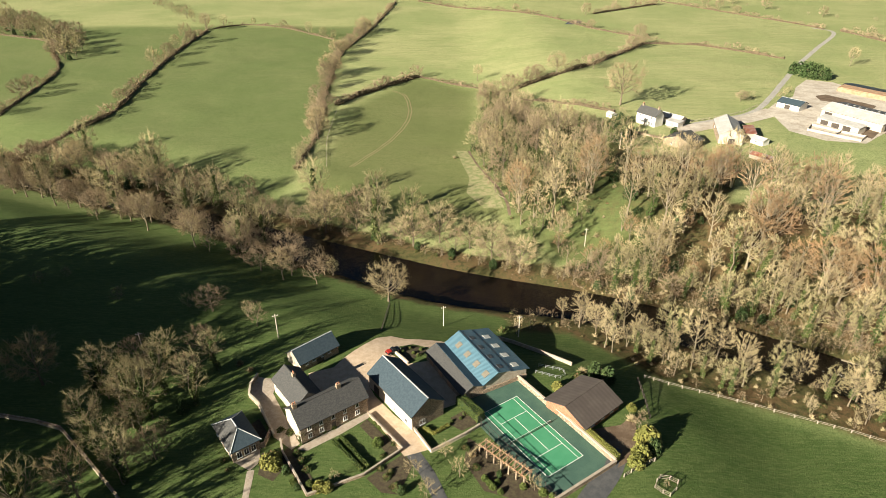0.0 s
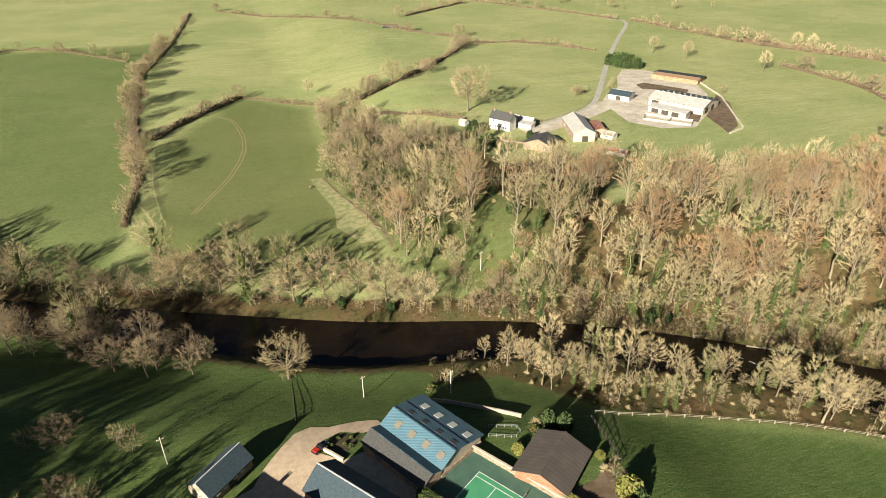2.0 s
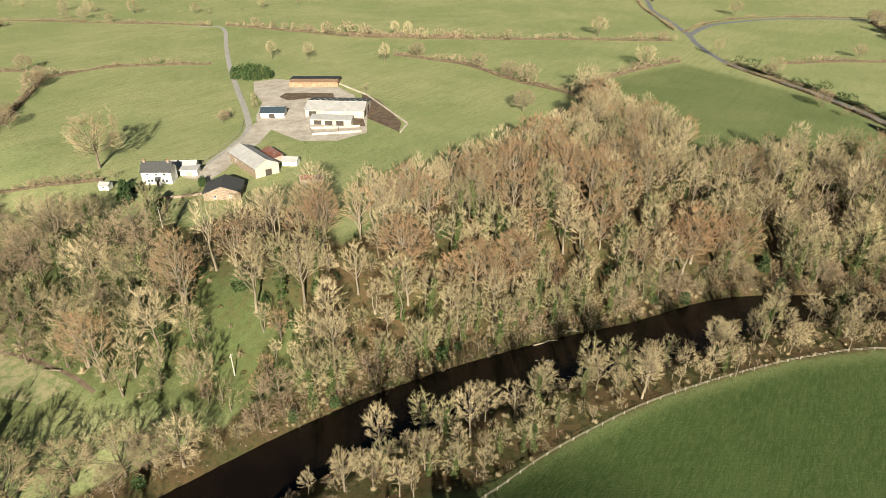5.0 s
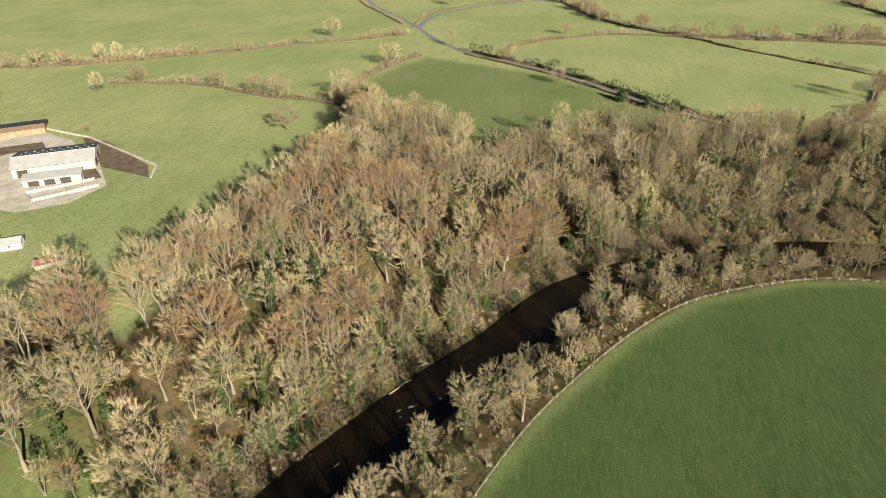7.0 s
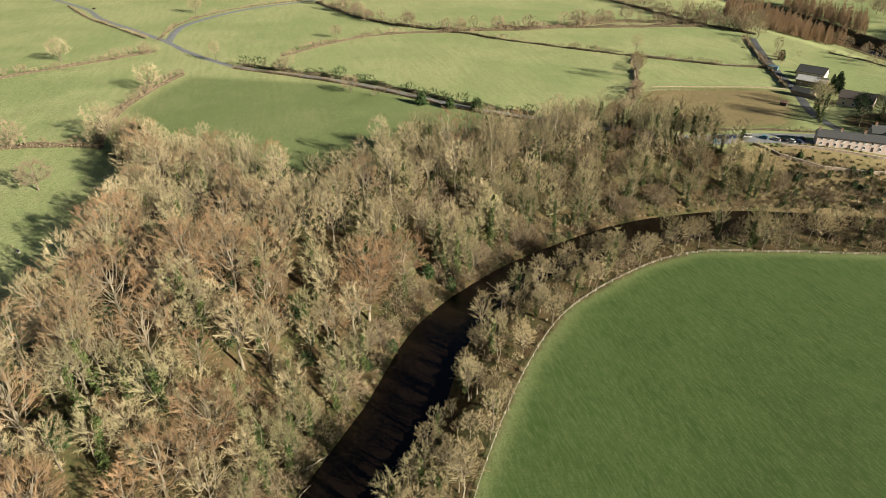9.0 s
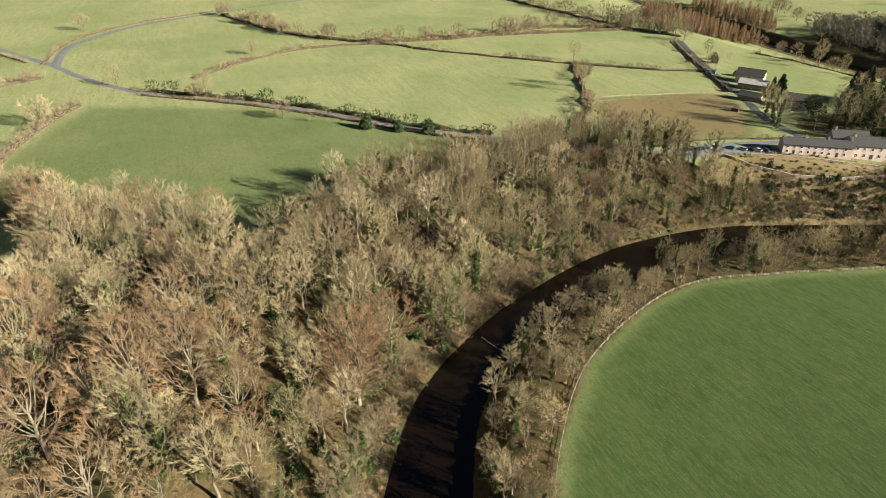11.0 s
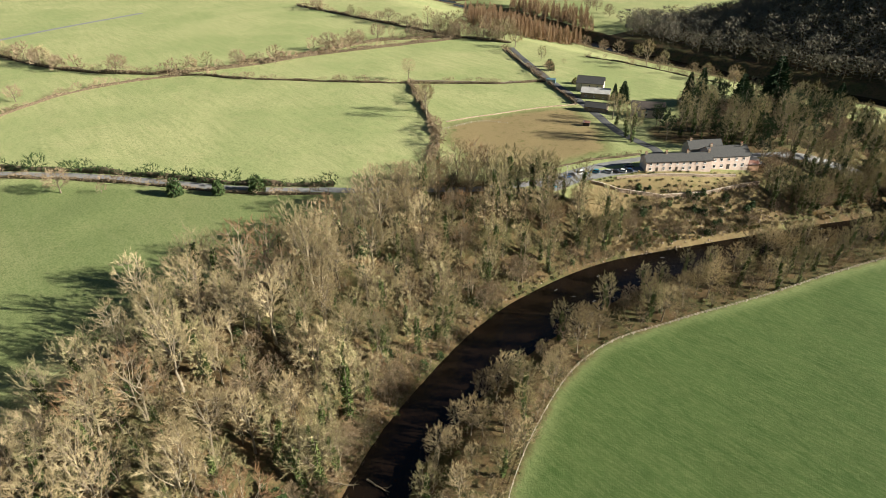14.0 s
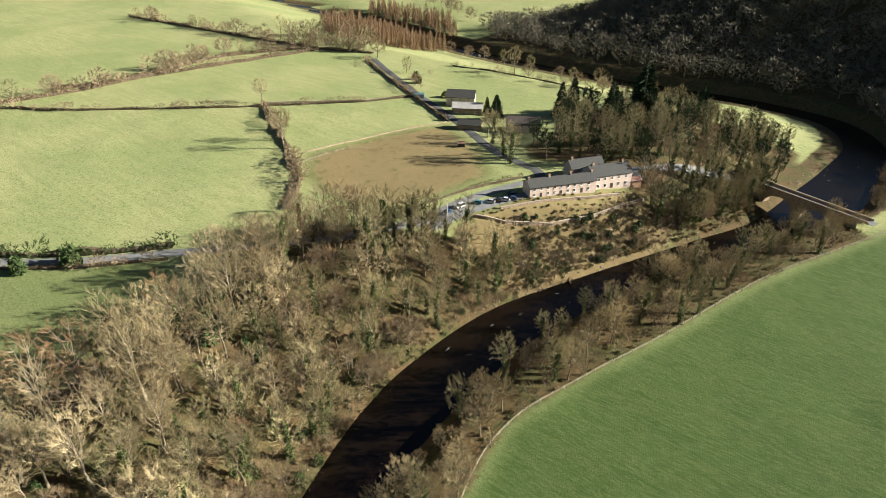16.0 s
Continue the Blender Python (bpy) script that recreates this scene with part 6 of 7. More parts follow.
# the hill farm
FARM = "hill farm buildings"
building("white_farmhouse", "white two-storey farmhouse with a grey slate roof and porch", "house", (104.4, 327.6), (111.5, 317.5), 6.6, 5.8, 8.8, WHITE, SLATE, chimneys=((1.0, 0.8), (11.0, 0.8)),
         windows=row("f", (2.6, 9.6), 3.9, 1.1, 1.2) + row("f", (2.6, 4.0, 8.6, 10.2), 1.0, 1.1, 1.4) + [("f", 6.2, 3.9, 0.9, 1.1)], group=FARM)
building("porch", "small white gabled porch with slate roof", "porch", (106.6, 322.0), (107.7, 320.4), 2.0, 2.2, 3.3, WHITE, SLATE, 0.2, windows=[("f", 1.0, 0, 1.0, 2.0, True)], group=FARM)
building("annex", "low annex with a grey sheet roof", "outbuilding", (117.5, 331.0), (126.0, 321.0), 5.5, 3.0, 4.4, RENDER, SHEET_GREY, windows=row("f", (3, 8), 0.8, 1.2, 1.2), group=FARM)
building("garage", "small white flat-roofed garage", "garage", (119.0, 322.6), (123.4, 316.8), 5.0, 2.6, 3.0, WHITE, SHEET_GREY, one_pitch=True, windows=[("f", 3.6, 0, 2.6, 2.1, True, WOOD_GREY)], group=FARM)
building("stone_barn", "large stone barn with a weathered grey roof", "barn", (142.7, 318.4), (135.7, 293.4), 11.0, 4.6, 7.4, STONE, SHEET_GREY, 0.4, gable_r=RENDER, windows=[("r", 6, 0, 3.0, 3.0, True), ("f", 6, 2.0, 1.0, 1.2)], group=FARM)
building("low_barn", "low stone barn with a dark slate roof and pale gable", "barn", (118.4, 282.6), (127.2, 290.8), 14.5, 3.0, 5.8, STONE, SLATE, windows=[("l", 4, 1.0, 0.9, 1.0), ("l", 10, 1.0, 0.9, 1.0)], group=FARM)
building("lean_to", "rusty brown-roofed timber lean-to shed", "shed", (151.5, 300.0), (155.5, 313.0), -5.0, 2.6, 3.4, WOOD_GREY, SHEET_RUST, one_pitch=True, group=FARM)
building("small_shed", "small white shed with a grey roof", "shed", (152.6, 295.4), (156.0, 289.6), 5.0, 2.4, 3.4, WHITE, SHEET_GREY, windows=[("f", 3, 0.9, 1.0, 0.9)], group=FARM)
building("rusty_shed", "long low shed with a rusty sheet roof", "shed", (142.4, 273.8), (148.4, 266.0), 4.0, 2.0, 2.8, WOOD_GREY, SHEET_RUST, 0.3, group=FARM)
building("garden_shed", "small pale garden shed", "shed", (90.6, 337.4), (92.8, 333.8), 3.4, 2.2, 2.9, WHITE, SHEET_GREY, 0.2, windows=[("f", 2, 0.9, 1.0, 0.9)], group=FARM)
building("cattle_shed", "large cattle shed with grey cement roof and dark rear slope", "barn", (209.6, 337.4), (226.0, 309.4), 23.0, 4.4, 6.8, CONCRETE, SHEET_GREY, 0.5, roof2=SHEET_DARK, ridge_at=0.36, windows=[("f", 4, 0, 4, 3.4, True), ("r", 5, 0, 4, 3.4, True), ("r", 14, 0, 4, 3.4, True)], group=FARM)
building("open_shed", "open-fronted shed with a grey sheet roof", "shed", (201.6, 326.0), (212.6, 306.8), 6.0, 3.0, 3.8, CONCRETE, SHEET_GREY, one_pitch=True, windows=row("f", (4, 10, 16), 0, 4.0, 2.5, True), group=FARM)
building("dutch_barn", "small barn with blue-grey sheet roof", "barn", (193.6, 355.4), (201.4, 345.4), 10.0, 3.2, 5.0, WHITE, SLATE_BLUE, 0.4, windows=[("f", 6, 0, 3, 2.6, True)], group=FARM)
patch("farm_yard", [(186, 350), (180, 312), (191, 297), (209, 293), (222, 304), (232, 312), (258, 345), (268, 371), (257, 411), (243, 418), (226, 398), (214, 377), (196, 362)], CONCRETE, 0.12, "pale concrete farm yard stained with mud", "yard", 4.0)
patch("slurry_yard", [(228, 310), (219, 280), (232, 288), (258, 325), (262, 342)], MUD, 0.1, "muddy enclosure behind the cattle shed", "yard", 4.0)
patch("farm_track", [(160, 336), (172, 342), (186, 352), (186, 338), (166, 326), (150, 320), (134, 312), (122, 308), (118, 320), (134, 324), (148, 331)], CONCRETE, 0.13, "pale concrete track between farm buildings", "track", 3.0)
wall_line([(219, 279), (232, 284), (262, 338), (272, 372)], 0.9, 0.6, CONCRETE, "pale concrete yard wall")
patch("muddy_yard", [(228, 378), (236, 381), (253, 357), (246, 350), (236, 362), (226, 368)], MUD, 0.17, "churned brown mud before the silage clamp", "yard", 3.0)
patch("muddy_yard", [(216, 300), (228, 312), (224, 316), (213, 306)], MUD, 0.17, "brown mud beside the cattle shed", "yard", 2.0)
for pen in ([(190, 313), (200, 303), (208, 296)], [(196, 321), (206, 310), (214, 302)], [(190, 313), (196, 321)], [(199, 304), (206, 310)], [(208, 296), (214, 302)]):
    wall_line(pen, 1.3, 0.3, CONCRETE, "low concrete cattle pen wall", name="pen_wall")
wall_line([(96.5, 313.0), (104.0, 305.0), (112.5, 298.5)], 1.0, 0.5, STONE, "stone garden wall of the farmhouse")


def shed_rooflights():
    shed = [o for o in scene.collection.objects if o.name == "cattle_shed"][0]
    back = [o for o in shed.children if o.name.startswith("roof")][1]
    k = (6.8 - 4.4) / (23.0 * 0.64)
    for i in range(9):
        for j, y in enumerate((11.5, 17.0)):
            u, z = 2.2 + i * 3.4 + j * 1.2, 6.8 - (y - 8.28) * k
            part("rooflight", made(slab, u, u + 0.9, y + 1.6, z - 1.6 * k + 0.04, y, z + 0.04, -0.2), ROOFLIGHT_PALE, back)


shed_rooflights()


def silage_clamp():
    root = thing("silage_clamp", pose(246, 389, ground_z(255, 390), 0, 0, math.degrees(math.atan2(-25.7, 18.4))), "silage clamp under black sheeting with an orange cut face", "silage clamp", FARM)
    bm = made(prism, [(1.5, -0.5), (21, -0.5), (20, 2.2), (11, 3.2), (2.5, 2.6)], 0, 31)
    bmesh.ops.bevel(bm, geom=bm.edges[:], offset=0.4, segments=2, affect="EDGES")
    part("silage", bm, SILAGE, root)
    part("sheet", made(prism, [(9.0, 2.95), (11, 3.3), (20.2, 2.35), (21.3, -0.4), (20.9, -0.4), (19.9, 2.1), (11, 3.1), (9.0, 2.8)], -0.4, 31.4), BLACK_SHEET, root)
    for i in range(9):
        bm = bmesh.new()
        bmesh.ops.create_cone(bm, segments=10, radius1=0.55, radius2=0.4, depth=0.25, cap_ends=True, matrix=Matrix.Translation((2 + i * 3.3, 12.5 + 3 * math.sin(i * 2.1), 3.25 - 0.12 * (1.5 + 3 * math.sin(i * 2.1)))))
        part("tyre", bm, BLACK_SHEET, root)


silage_clamp()
for x, y, scale in ((242, 434, 1.5), (246, 431, 1.7), (249, 427, 1.8), (252, 423, 1.7), (255, 418, 1.5), (245, 425, 1.6), (252, 430, 1.6), (248, 421, 1.5)):
    plant("holly", x, y, scale, group="evergreens above the farm yard")

for key, x, y, scale in (("pine", 96, 311, 0.62), ("ivy_b", 93, 307, 0.6), ("holly", 90, 318, 1.3), ("holly", 94, 302, 1.3), ("oak_b", 177, 366, 0.6), ("willow", 186, 372, 0.8), ("thorn", 181, 369, 1.1), ("holly", 118, 306, 0.8), ("holly", 88, 296, 1.5), ("willow", 100, 296, 0.5), ("thorn", 106, 300, 0.6)):
    plant(key, x, y, scale, group="trees and bushes about the hill farm")

# the riverside inn and terrace
INN = "riverside houses"
building("terrace_cottages", "row of pink stone cottages with slate roof", "house", (237.2, -125.2), (254.2, -100.6), -7.4, 4.8, 7.0, PINK, SLATE, chimneys=((0.6, 0.8), (9.8, 0.8), (19.5, 0.8), (29.3, 0.8)),
         windows=row("f", (2.0, 5.0, 8.0, 11.0, 14.0, 17.0, 20.0, 23.0, 26.5), 3.2, 1.0, 1.2) + row("f", (2.0, 8.0, 11.0, 17.0, 20.0, 26.5), 0.8, 1.1, 1.4) + row("f", (5.0, 14.0, 23.5), 0, 1.0, 2.1, True), group=INN)
building("inn", "pink stone riverside inn with a grey slate roof", "house", (228.6, -141.6), (238.6, -125.6), -10.0, 6.0, 9.0, PINK, SLATE, chimneys=((2.0, 0.9), (16.5, 0.9)),
         windows=row("f", (2.5, 5.5, 9.0, 12.5, 16.0), 3.9, 1.1, 1.4) + row("f", (2.5, 6.0, 12.5, 16.0), 0.8, 1.3, 1.6) + [("f", 9.2, 0, 1.4, 2.2, True)], group=INN)
building("inn_rear_range", "rear range of the inn under a slate roof", "house", (241.5, -141.0), (250.0, -127.5), -7.0, 5.5, 8.2, RENDER, SLATE, chimneys=((1.5, 0.8),), group=INN)
building("inn_porch", "orange timber porch at the end of the inn", "porch", (225.6, -146.0), (228.4, -141.8), -4.0, 2.4, 3.4, TIMBER_RED, SHEET_RUST, 0.3, group=INN)
building("dark_roofed_house", "stone farmhouse with a dark slate roof", "house", (345.5, -187.0), (359.5, -178.5), -9.0, 5.2, 8.4, RENDER, SLATE, gable_l=PINK, windows=row("l", (3, 6), 3.2, 1.1, 1.2) + row("f", (3, 8, 13), 3.0, 1.0, 1.2), group=INN)
building("long_outbuilding", "long stone outbuilding with grey roof", "outbuilding", (333.0, -177.0), (347.0, -168.0), -8.0, 3.6, 5.8, STONE, SHEET_GREY, windows=row("f", (3, 8, 13), 1.0, 1.0, 1.0), group=INN)
building("villa", "pale stone villa with a brown tiled roof", "house", (292.0, -171.0), (306.0, -161.0), -9.0, 4.6, 7.6, PINK, FELT, windows=row("f", (3, 8, 13), 3.0, 1.1, 1.2) + row("f", (3, 8, 13), 0.8, 1.2, 1.4), group=INN)
building("coach_house", "low slate-roofed coach house", "outbuilding", (318.0, -155.0), (329.0, -149.5), -6.0, 2.8, 4.8, STONE, SLATE, group=INN)
building("field_shelter", "small timber field shelter", "shelter", (311.0, -132.4), (314.0, -130.6), 2.2, 1.9, 2.5, WOOD_DARK, SHEET_RUST, 0.2, group=INN)
building("green_container", "small turquoise storage shed", "shed", (380.5, -183.5), (385.5, -180.0), 3.5, 2.4, 2.9, SHEET_PALE_SUNLIT, SHEET_PALE_SUNLIT, 0.1, group=INN)
patch("car_park", [(276, -52), (273, -70), (267, -90), (259, -104), (255, -101), (260, -88), (265, -70), (266, -55)], ASPHALT, 0.2, "grey tarmac car park beside the road", "car park", 3.0)
patch("inn_forecourt", [(259, -104), (251, -116), (244, -128), (236, -140), (226, -152), (232, -156), (244, -142), (254, -128), (263, -114)], TARMAC, 0.16, "dark forecourt beside the inn", "yard", 3.0)
wall_line([(262, -72), (252.4, -80), (241.5, -95.4), (232.5, -114.7), (226.4, -131.3), (222, -142)], 1.3, 0.5, STONE, "stone retaining wall above the river", cope=PAVING)
wall_line([(258.0, -85.0), (249.2, -100.8), (237.0, -120.8), (229.6, -134)], 1.0, 0.4, STONE, "low terrace wall of the inn garden", cope=PAVING)
wall_line([(386, -181), (402, -155), (444, -113)], 0.9, 0.45, PAVING, "pale dry stone field wall")
wall_line([(364, -77), (353, -122), (340, -157)], 0.6, 0.35, STONE, "pale dry stone paddock wall")
wall_line([(344, -158), (390, -182.5), (430, -203.5), (474, -229)], 1.3, 0.5, STONE, "dark stone lane wall")


def bridge():
    """A stone bridge of two arches with parapets."""
    a, b = Vector((196.5, -210.6)), Vector((146, -195.0))
    length, ang = (b - a).length, math.degrees(math.atan2(b.y - a.y, b.x - a.x))
    deck, width = 9.3, 5.4
    root = thing("stone_bridge", pose(a.x, a.y, WATER, 0, 0, ang), "two-arched stone road bridge over the river", "bridge")

    def side(bm, y0, y1):
        z0 = -1.5
        low = [(-9, z0 + 4)]
        for c, r in ((18.2, 7.2), (36.2, 7.2)):
            low.append((c - r, z0))
            low += [(c - r * math.cos(math.pi * k / 12), 0.4 + 6.6 * math.sin(math.pi * k / 12)) for k in range(13)]
            low.append((c + r, z0))
        low.append((length, z0))
        for (x0, za), (x1, zb) in zip(low[:-1], low[1:]):
            if abs(x1 - x0) < 1e-6:
                continue
            v = [bm.verts.new(p) for p in ((x0, y0, za), (x1, y0, zb), (x1, y0, deck), (x0, y0, deck), (x0, y1, za), (x1, y1, zb), (x1, y1, deck), (x0, y1, deck))]
            for f in ((0, 1, 2, 3), (7, 6, 5, 4), (0, 4, 5, 1), (3, 2, 6, 7)):
                bm.faces.new([v[i] for i in f])
        bmesh.ops.remove_doubles(bm, verts=bm.verts[:], dist=1e-4)
        bmesh.ops.recalc_face_normals(bm, faces=bm.faces[:])

    part("arch_wall", made(side, -width / 2, width / 2), STONE, root)
    part("deck", made(box, -9, length + 6, -width / 2 + 0.5, width / 2 - 0.5, deck, deck + 0.15), ASPHALT, root)
    for y in (-width / 2, width / 2 - 0.45):
        wall = part("parapet", made(box, -9, length + 4, y, y + 0.45, deck - 0.1, deck + 1.05), STONE, root)
        part("coping", made(box, -9, length + 4, y - 0.06, y + 0.51, deck + 1.05, deck + 1.2), PAVING, wall)
    bm = bmesh.new()
    bmesh.ops.create_cone(bm, segments=3, radius1=2.2, radius2=1.6, depth=5, cap_ends=True, matrix=Matrix.Translation((27.2, 3.0, 0.6)) @ Matrix.Rotation(radians(90), 4, "Z"))
    part("cutwater", bm, STONE, root)


bridge()

# ---- small things ----
PAINTS = {n: surface("car_paint_" + n, c, [v * 1.1 for v in c], 2, 0.25, 0.1, relief=0, spec=0.6) for n, c in
          {"white": (0.75, 0.75, 0.74), "black": (0.02, 0.02, 0.022), "blue": (0.03, 0.07, 0.16), "silver": (0.45, 0.46, 0.47), "red": (0.38, 0.03, 0.02), "teal": (0.04, 0.22, 0.30)}.items()}
RUBBER = surface("tyre_rubber", (0.016, 0.016, 0.017), (0.026, 0.026, 0.026), 4, 0.9, relief=0)
LAMP = surface("lamp_lens", (0.7, 0.7, 0.66), (0.75, 0.74, 0.7), 4, 0.2, relief=0)
TAIL = surface("tail_lens", (0.35, 0.02, 0.02), (0.4, 0.03, 0.03), 4, 0.25, relief=0)


def car(x, y, turn, paint, label, van=False, pickup=False):
    root = thing("car", pose(x, y, ground_z(x, y) + 0.2, 0, 0, turn), label, "car", "parked cars")
    side = [(-2.15, 0.35), (-2.2, 0.75), (-1.95, 0.95), (1.1, 0.98), (2.0, 0.78), (2.2, 0.55), (2.15, 0.3)]
    bm = bmesh.new()
    a = [bm.verts.new((px, -0.87, pz)) for px, pz in side]
    b = [bm.verts.new((px, 0.87, pz)) for px, pz in side]
    bm.faces.new(a)
    bm.faces.new(b[::-1])
    for i in range(len(side)):
        j = (i + 1) % len(side)
        bm.faces.new((a[j], a[i], b[i], b[j]))
    bmesh.ops.recalc_face_normals(bm, faces=bm.faces[:])
    bmesh.ops.bevel(bm, geom=bm.edges[:], offset=0.07, segments=2, affect="EDGES")
    body = part("body", bm, PAINTS[paint], root)
    lo, hi = ((-2.1, 0.9), (-2.0, 0.45)) if van else ((-0.6, 0.95), (-0.3, 0.45)) if pickup else ((-1.95, 1.1), (-1.25, 0.4))
    top = 1.85 if van else 1.48
    bm = bmesh.new()
    v = [bm.verts.new(c) for c in ((lo[0], -0.8, 0.95), (lo[1], -0.8, 0.95), (lo[1], 0.8, 0.95), (lo[0], 0.8, 0.95), (hi[0], -0.64, top), (hi[1], -0.64, top), (hi[1], 0.64, top), (hi[0], 0.64, top))]
    for f in ((4, 5, 6, 7), (0, 1, 5, 4), (1, 2, 6, 5), (2, 3, 7, 6), (3, 0, 4, 7)):
        bm.faces.new([v[i] for i in f])
    part("glasshouse", bm, GLASS, root)
    part("roof_panel", made(box, hi[0] - 0.03, hi[1] + 0.03, -0.66, 0.66, top - 0.02, top + 0.05), PAINTS[paint], root)
    if pickup:
        part("load", made(box, -2.0, -0.75, -0.7, 0.7, 0.9, 1.25), PAINTS["red"], root)
    for wx in (-1.35, 1.35):
        for wy in (-0.8, 0.8):
            bm = bmesh.new()
            bmesh.ops.create_cone(bm, segments=14, radius1=0.32, radius2=0.32, depth=0.22, cap_ends=True, matrix=Matrix.Translation((wx, wy, 0.3)) @ Matrix.Rotation(radians(90), 4, "X"))
            wheel = part("wheel", bm, RUBBER, root)
            bm = bmesh.new()
            bmesh.ops.create_cone(bm, segments=10, radius1=0.2, radius2=0.2, depth=0.25, cap_ends=True, matrix=Matrix.Translation((wx, wy, 0.3)) @ Matrix.Rotation(radians(90), 4, "X"))
            part("rim", bm, STEEL, wheel)
    for wy in (-0.6, 0.6):
        part("headlight", made(box, 2.06, 2.2, wy - 0.2, wy + 0.2, 0.58, 0.72), LAMP, root)
        part("tail_light", made(box, -2.21, -2.1, wy - 0.18, wy + 0.18, 0.62, 0.8), TAIL, root)
    return root


for x, y, turn, paint, label, van in ((273.0, -61.0, 80, "black", "black hatchback parked beside the road", False), (271.6, -68.0, 78, "blue", "dark blue car parked beside the road", False),
                                      (270.6, -75.0, 78, "white", "white car parked beside the road", True), (267.6, -82.4, 20, "teal", "teal car parked beside the road", False),
                                      (264.2, -86.6, 25, "silver", "silver car parked before the cottages", False), (262.4, -89.4, 25, "black", "black car parked before the cottages", False),
                                      (260.8, -92.2, 25, "white", "white hatchback parked before the cottages", False), (259.2, -95.0, 25, "blue", "dark blue car parked before the cottages", False),
                                      (262.0, -99.0, 60, "black", "dark car parked at the roadside", False), (268.8, -55.6, 75, "teal", "turquoise car at the end of the car park", False),
                                      (241.5, -141.5, 40, "black", "black car behind the inn", False), (752.0, 318.0, 33, "black", "dark car driving on the country road", False)):
    car(x, y, turn, paint, label, van)
car(-14.2, 139.6, 38, "black", "dark pickup with a red load in the drive", pickup=True)


def pole(x, y, height, lean=0.0, arms=True):
    root = thing("utility_pole", pose(x, y, ground_z(x, y), 0, lean, 20), "pale timber utility pole with a crossarm", "pole")
    bm = bmesh.new()
    bmesh.ops.create_cone(bm, segments=8, radius1=0.17, radius2=0.12, depth=height + 0.6, cap_ends=True, matrix=Matrix.Translation((0, 0, height / 2 - 0.3)))
    part("post", bm, POLE_WOOD, root)
    if arms:
        arm = part("crossarm", made(box, -0.8, 0.8, -0.06, 0.06, height - 0.7, height - 0.55), POLE_WOOD, root)
        for u in (-0.7, 0.0, 0.7):
            bm = bmesh.new()
            bmesh.ops.create_cone(bm, segments=8, radius1=0.07, radius2=0.05, depth=0.2, cap_ends=True, matrix=Matrix.Translation((u, 0, height - 0.45)))
            part("insulator", bm, FRAME_WHITE, arm)


for x, y, tall in ((-48.3, 146.3, 8.5), (-84.8, 139.2, 7.5), (0.2, 160, 7.5), (56, 215, 8.0), (270.2, -66.5, 7.0), (23.2, 153.5, 8.0), (86, 288, 8.5)):
    pole(x, y, tall)

post_fence([(-18.0, 174.6), (-18.4, 164), (-18.7, 152.6)], 2.2, 1.2, WOOD_DARK, "dark timber rail fence across the lawn", rails=3)
post_fence([(53.0, 130.1), (52.2, 122), (51.4, 114.0)], 2.0, 1.3, WOOD_DARK, "dark timber rail fence beside the hut", rails=3)
post_fence([(40.3, 95.8), (44.2, 98.2), (48.5, 100.4)], 1.6, 1.2, WOOD_GREY, "pale field gate and rails by the drive", rails=3)
post_fence([(46.4, 93.0), (48.3, 95.6), (51.9, 94.4), (49.0, 90.8), (46.4, 93.0)], 1.8, 1.2, WOOD_GREY, "square timber guard round a young tree", rails=3)
plant("thorn", 49.0, 93.4, 0.35)
post_fence([(26.5, 134.2), (33.0, 131.8), (31.5, 128.6), (25.2, 131.0)], 1.6, 1.1, STEEL, "galvanised metal sheep pen", name="sheep_pen", rails=2, post=0.06)
post_fence([(355, -60), (352.5, -90), (340, -100)], 5.0, 1.0, WOOD_GREY, "weathered timber paddock rail fence")
post_fence([(300, -262), (285, -236), (283, -215)], 4.0, 1.1, WOOD_GREY, "pale timber garden fence")
post_fence([(134, 327), (150, 334), (168, 344), (184, 358)], 3.5, 1.1, WOOD_GREY, "lane-side post fence by the farm")
post_fence([(-60, 300), (-66, 340), (-68, 390)], 5.0, 1.1, WOOD_GREY, "meadow post fence along the hedge")


def court_fence():
    """Dark mesh fence of posts and wires on the garden side of the court."""
    ends = local_line(COURT_M, [(-6.4, -14.0), (29.4, -14.0)])
    post_fence(ends, 3.0, 2.8, WOOD_DARK, "tall dark mesh fence beside the tennis court", name="court_fence", rails=5, post=0.05)


court_fence()


def net():
    root = thing("tennis_net", COURT_M @ pose(11.885, -5.485, 0.08), "dark tennis net with a white band between posts", "tennis net")
    bm = bmesh.new()
    for k in range(9):
        box(bm, -0.006, 0.006, -6.4, 6.4, 0.06 + k * 0.1, 0.075 + k * 0.1)
    for k in range(65):
        box(bm, -0.006, 0.006, -6.4 + k * 0.2, -6.386 + k * 0.2, 0.05, 0.92)
    part("mesh", bm, WOOD_DARK, root)
    part("band", made(box, -0.025, 0.025, -6.4, 6.4, 0.9, 0.97), LINE, root)
    for y in (-6.4, 6.4):
        part("post", made(box, -0.05, 0.05, y - 0.05, y + 0.05, 0, 1.07), WOOD_DARK, root)


net()


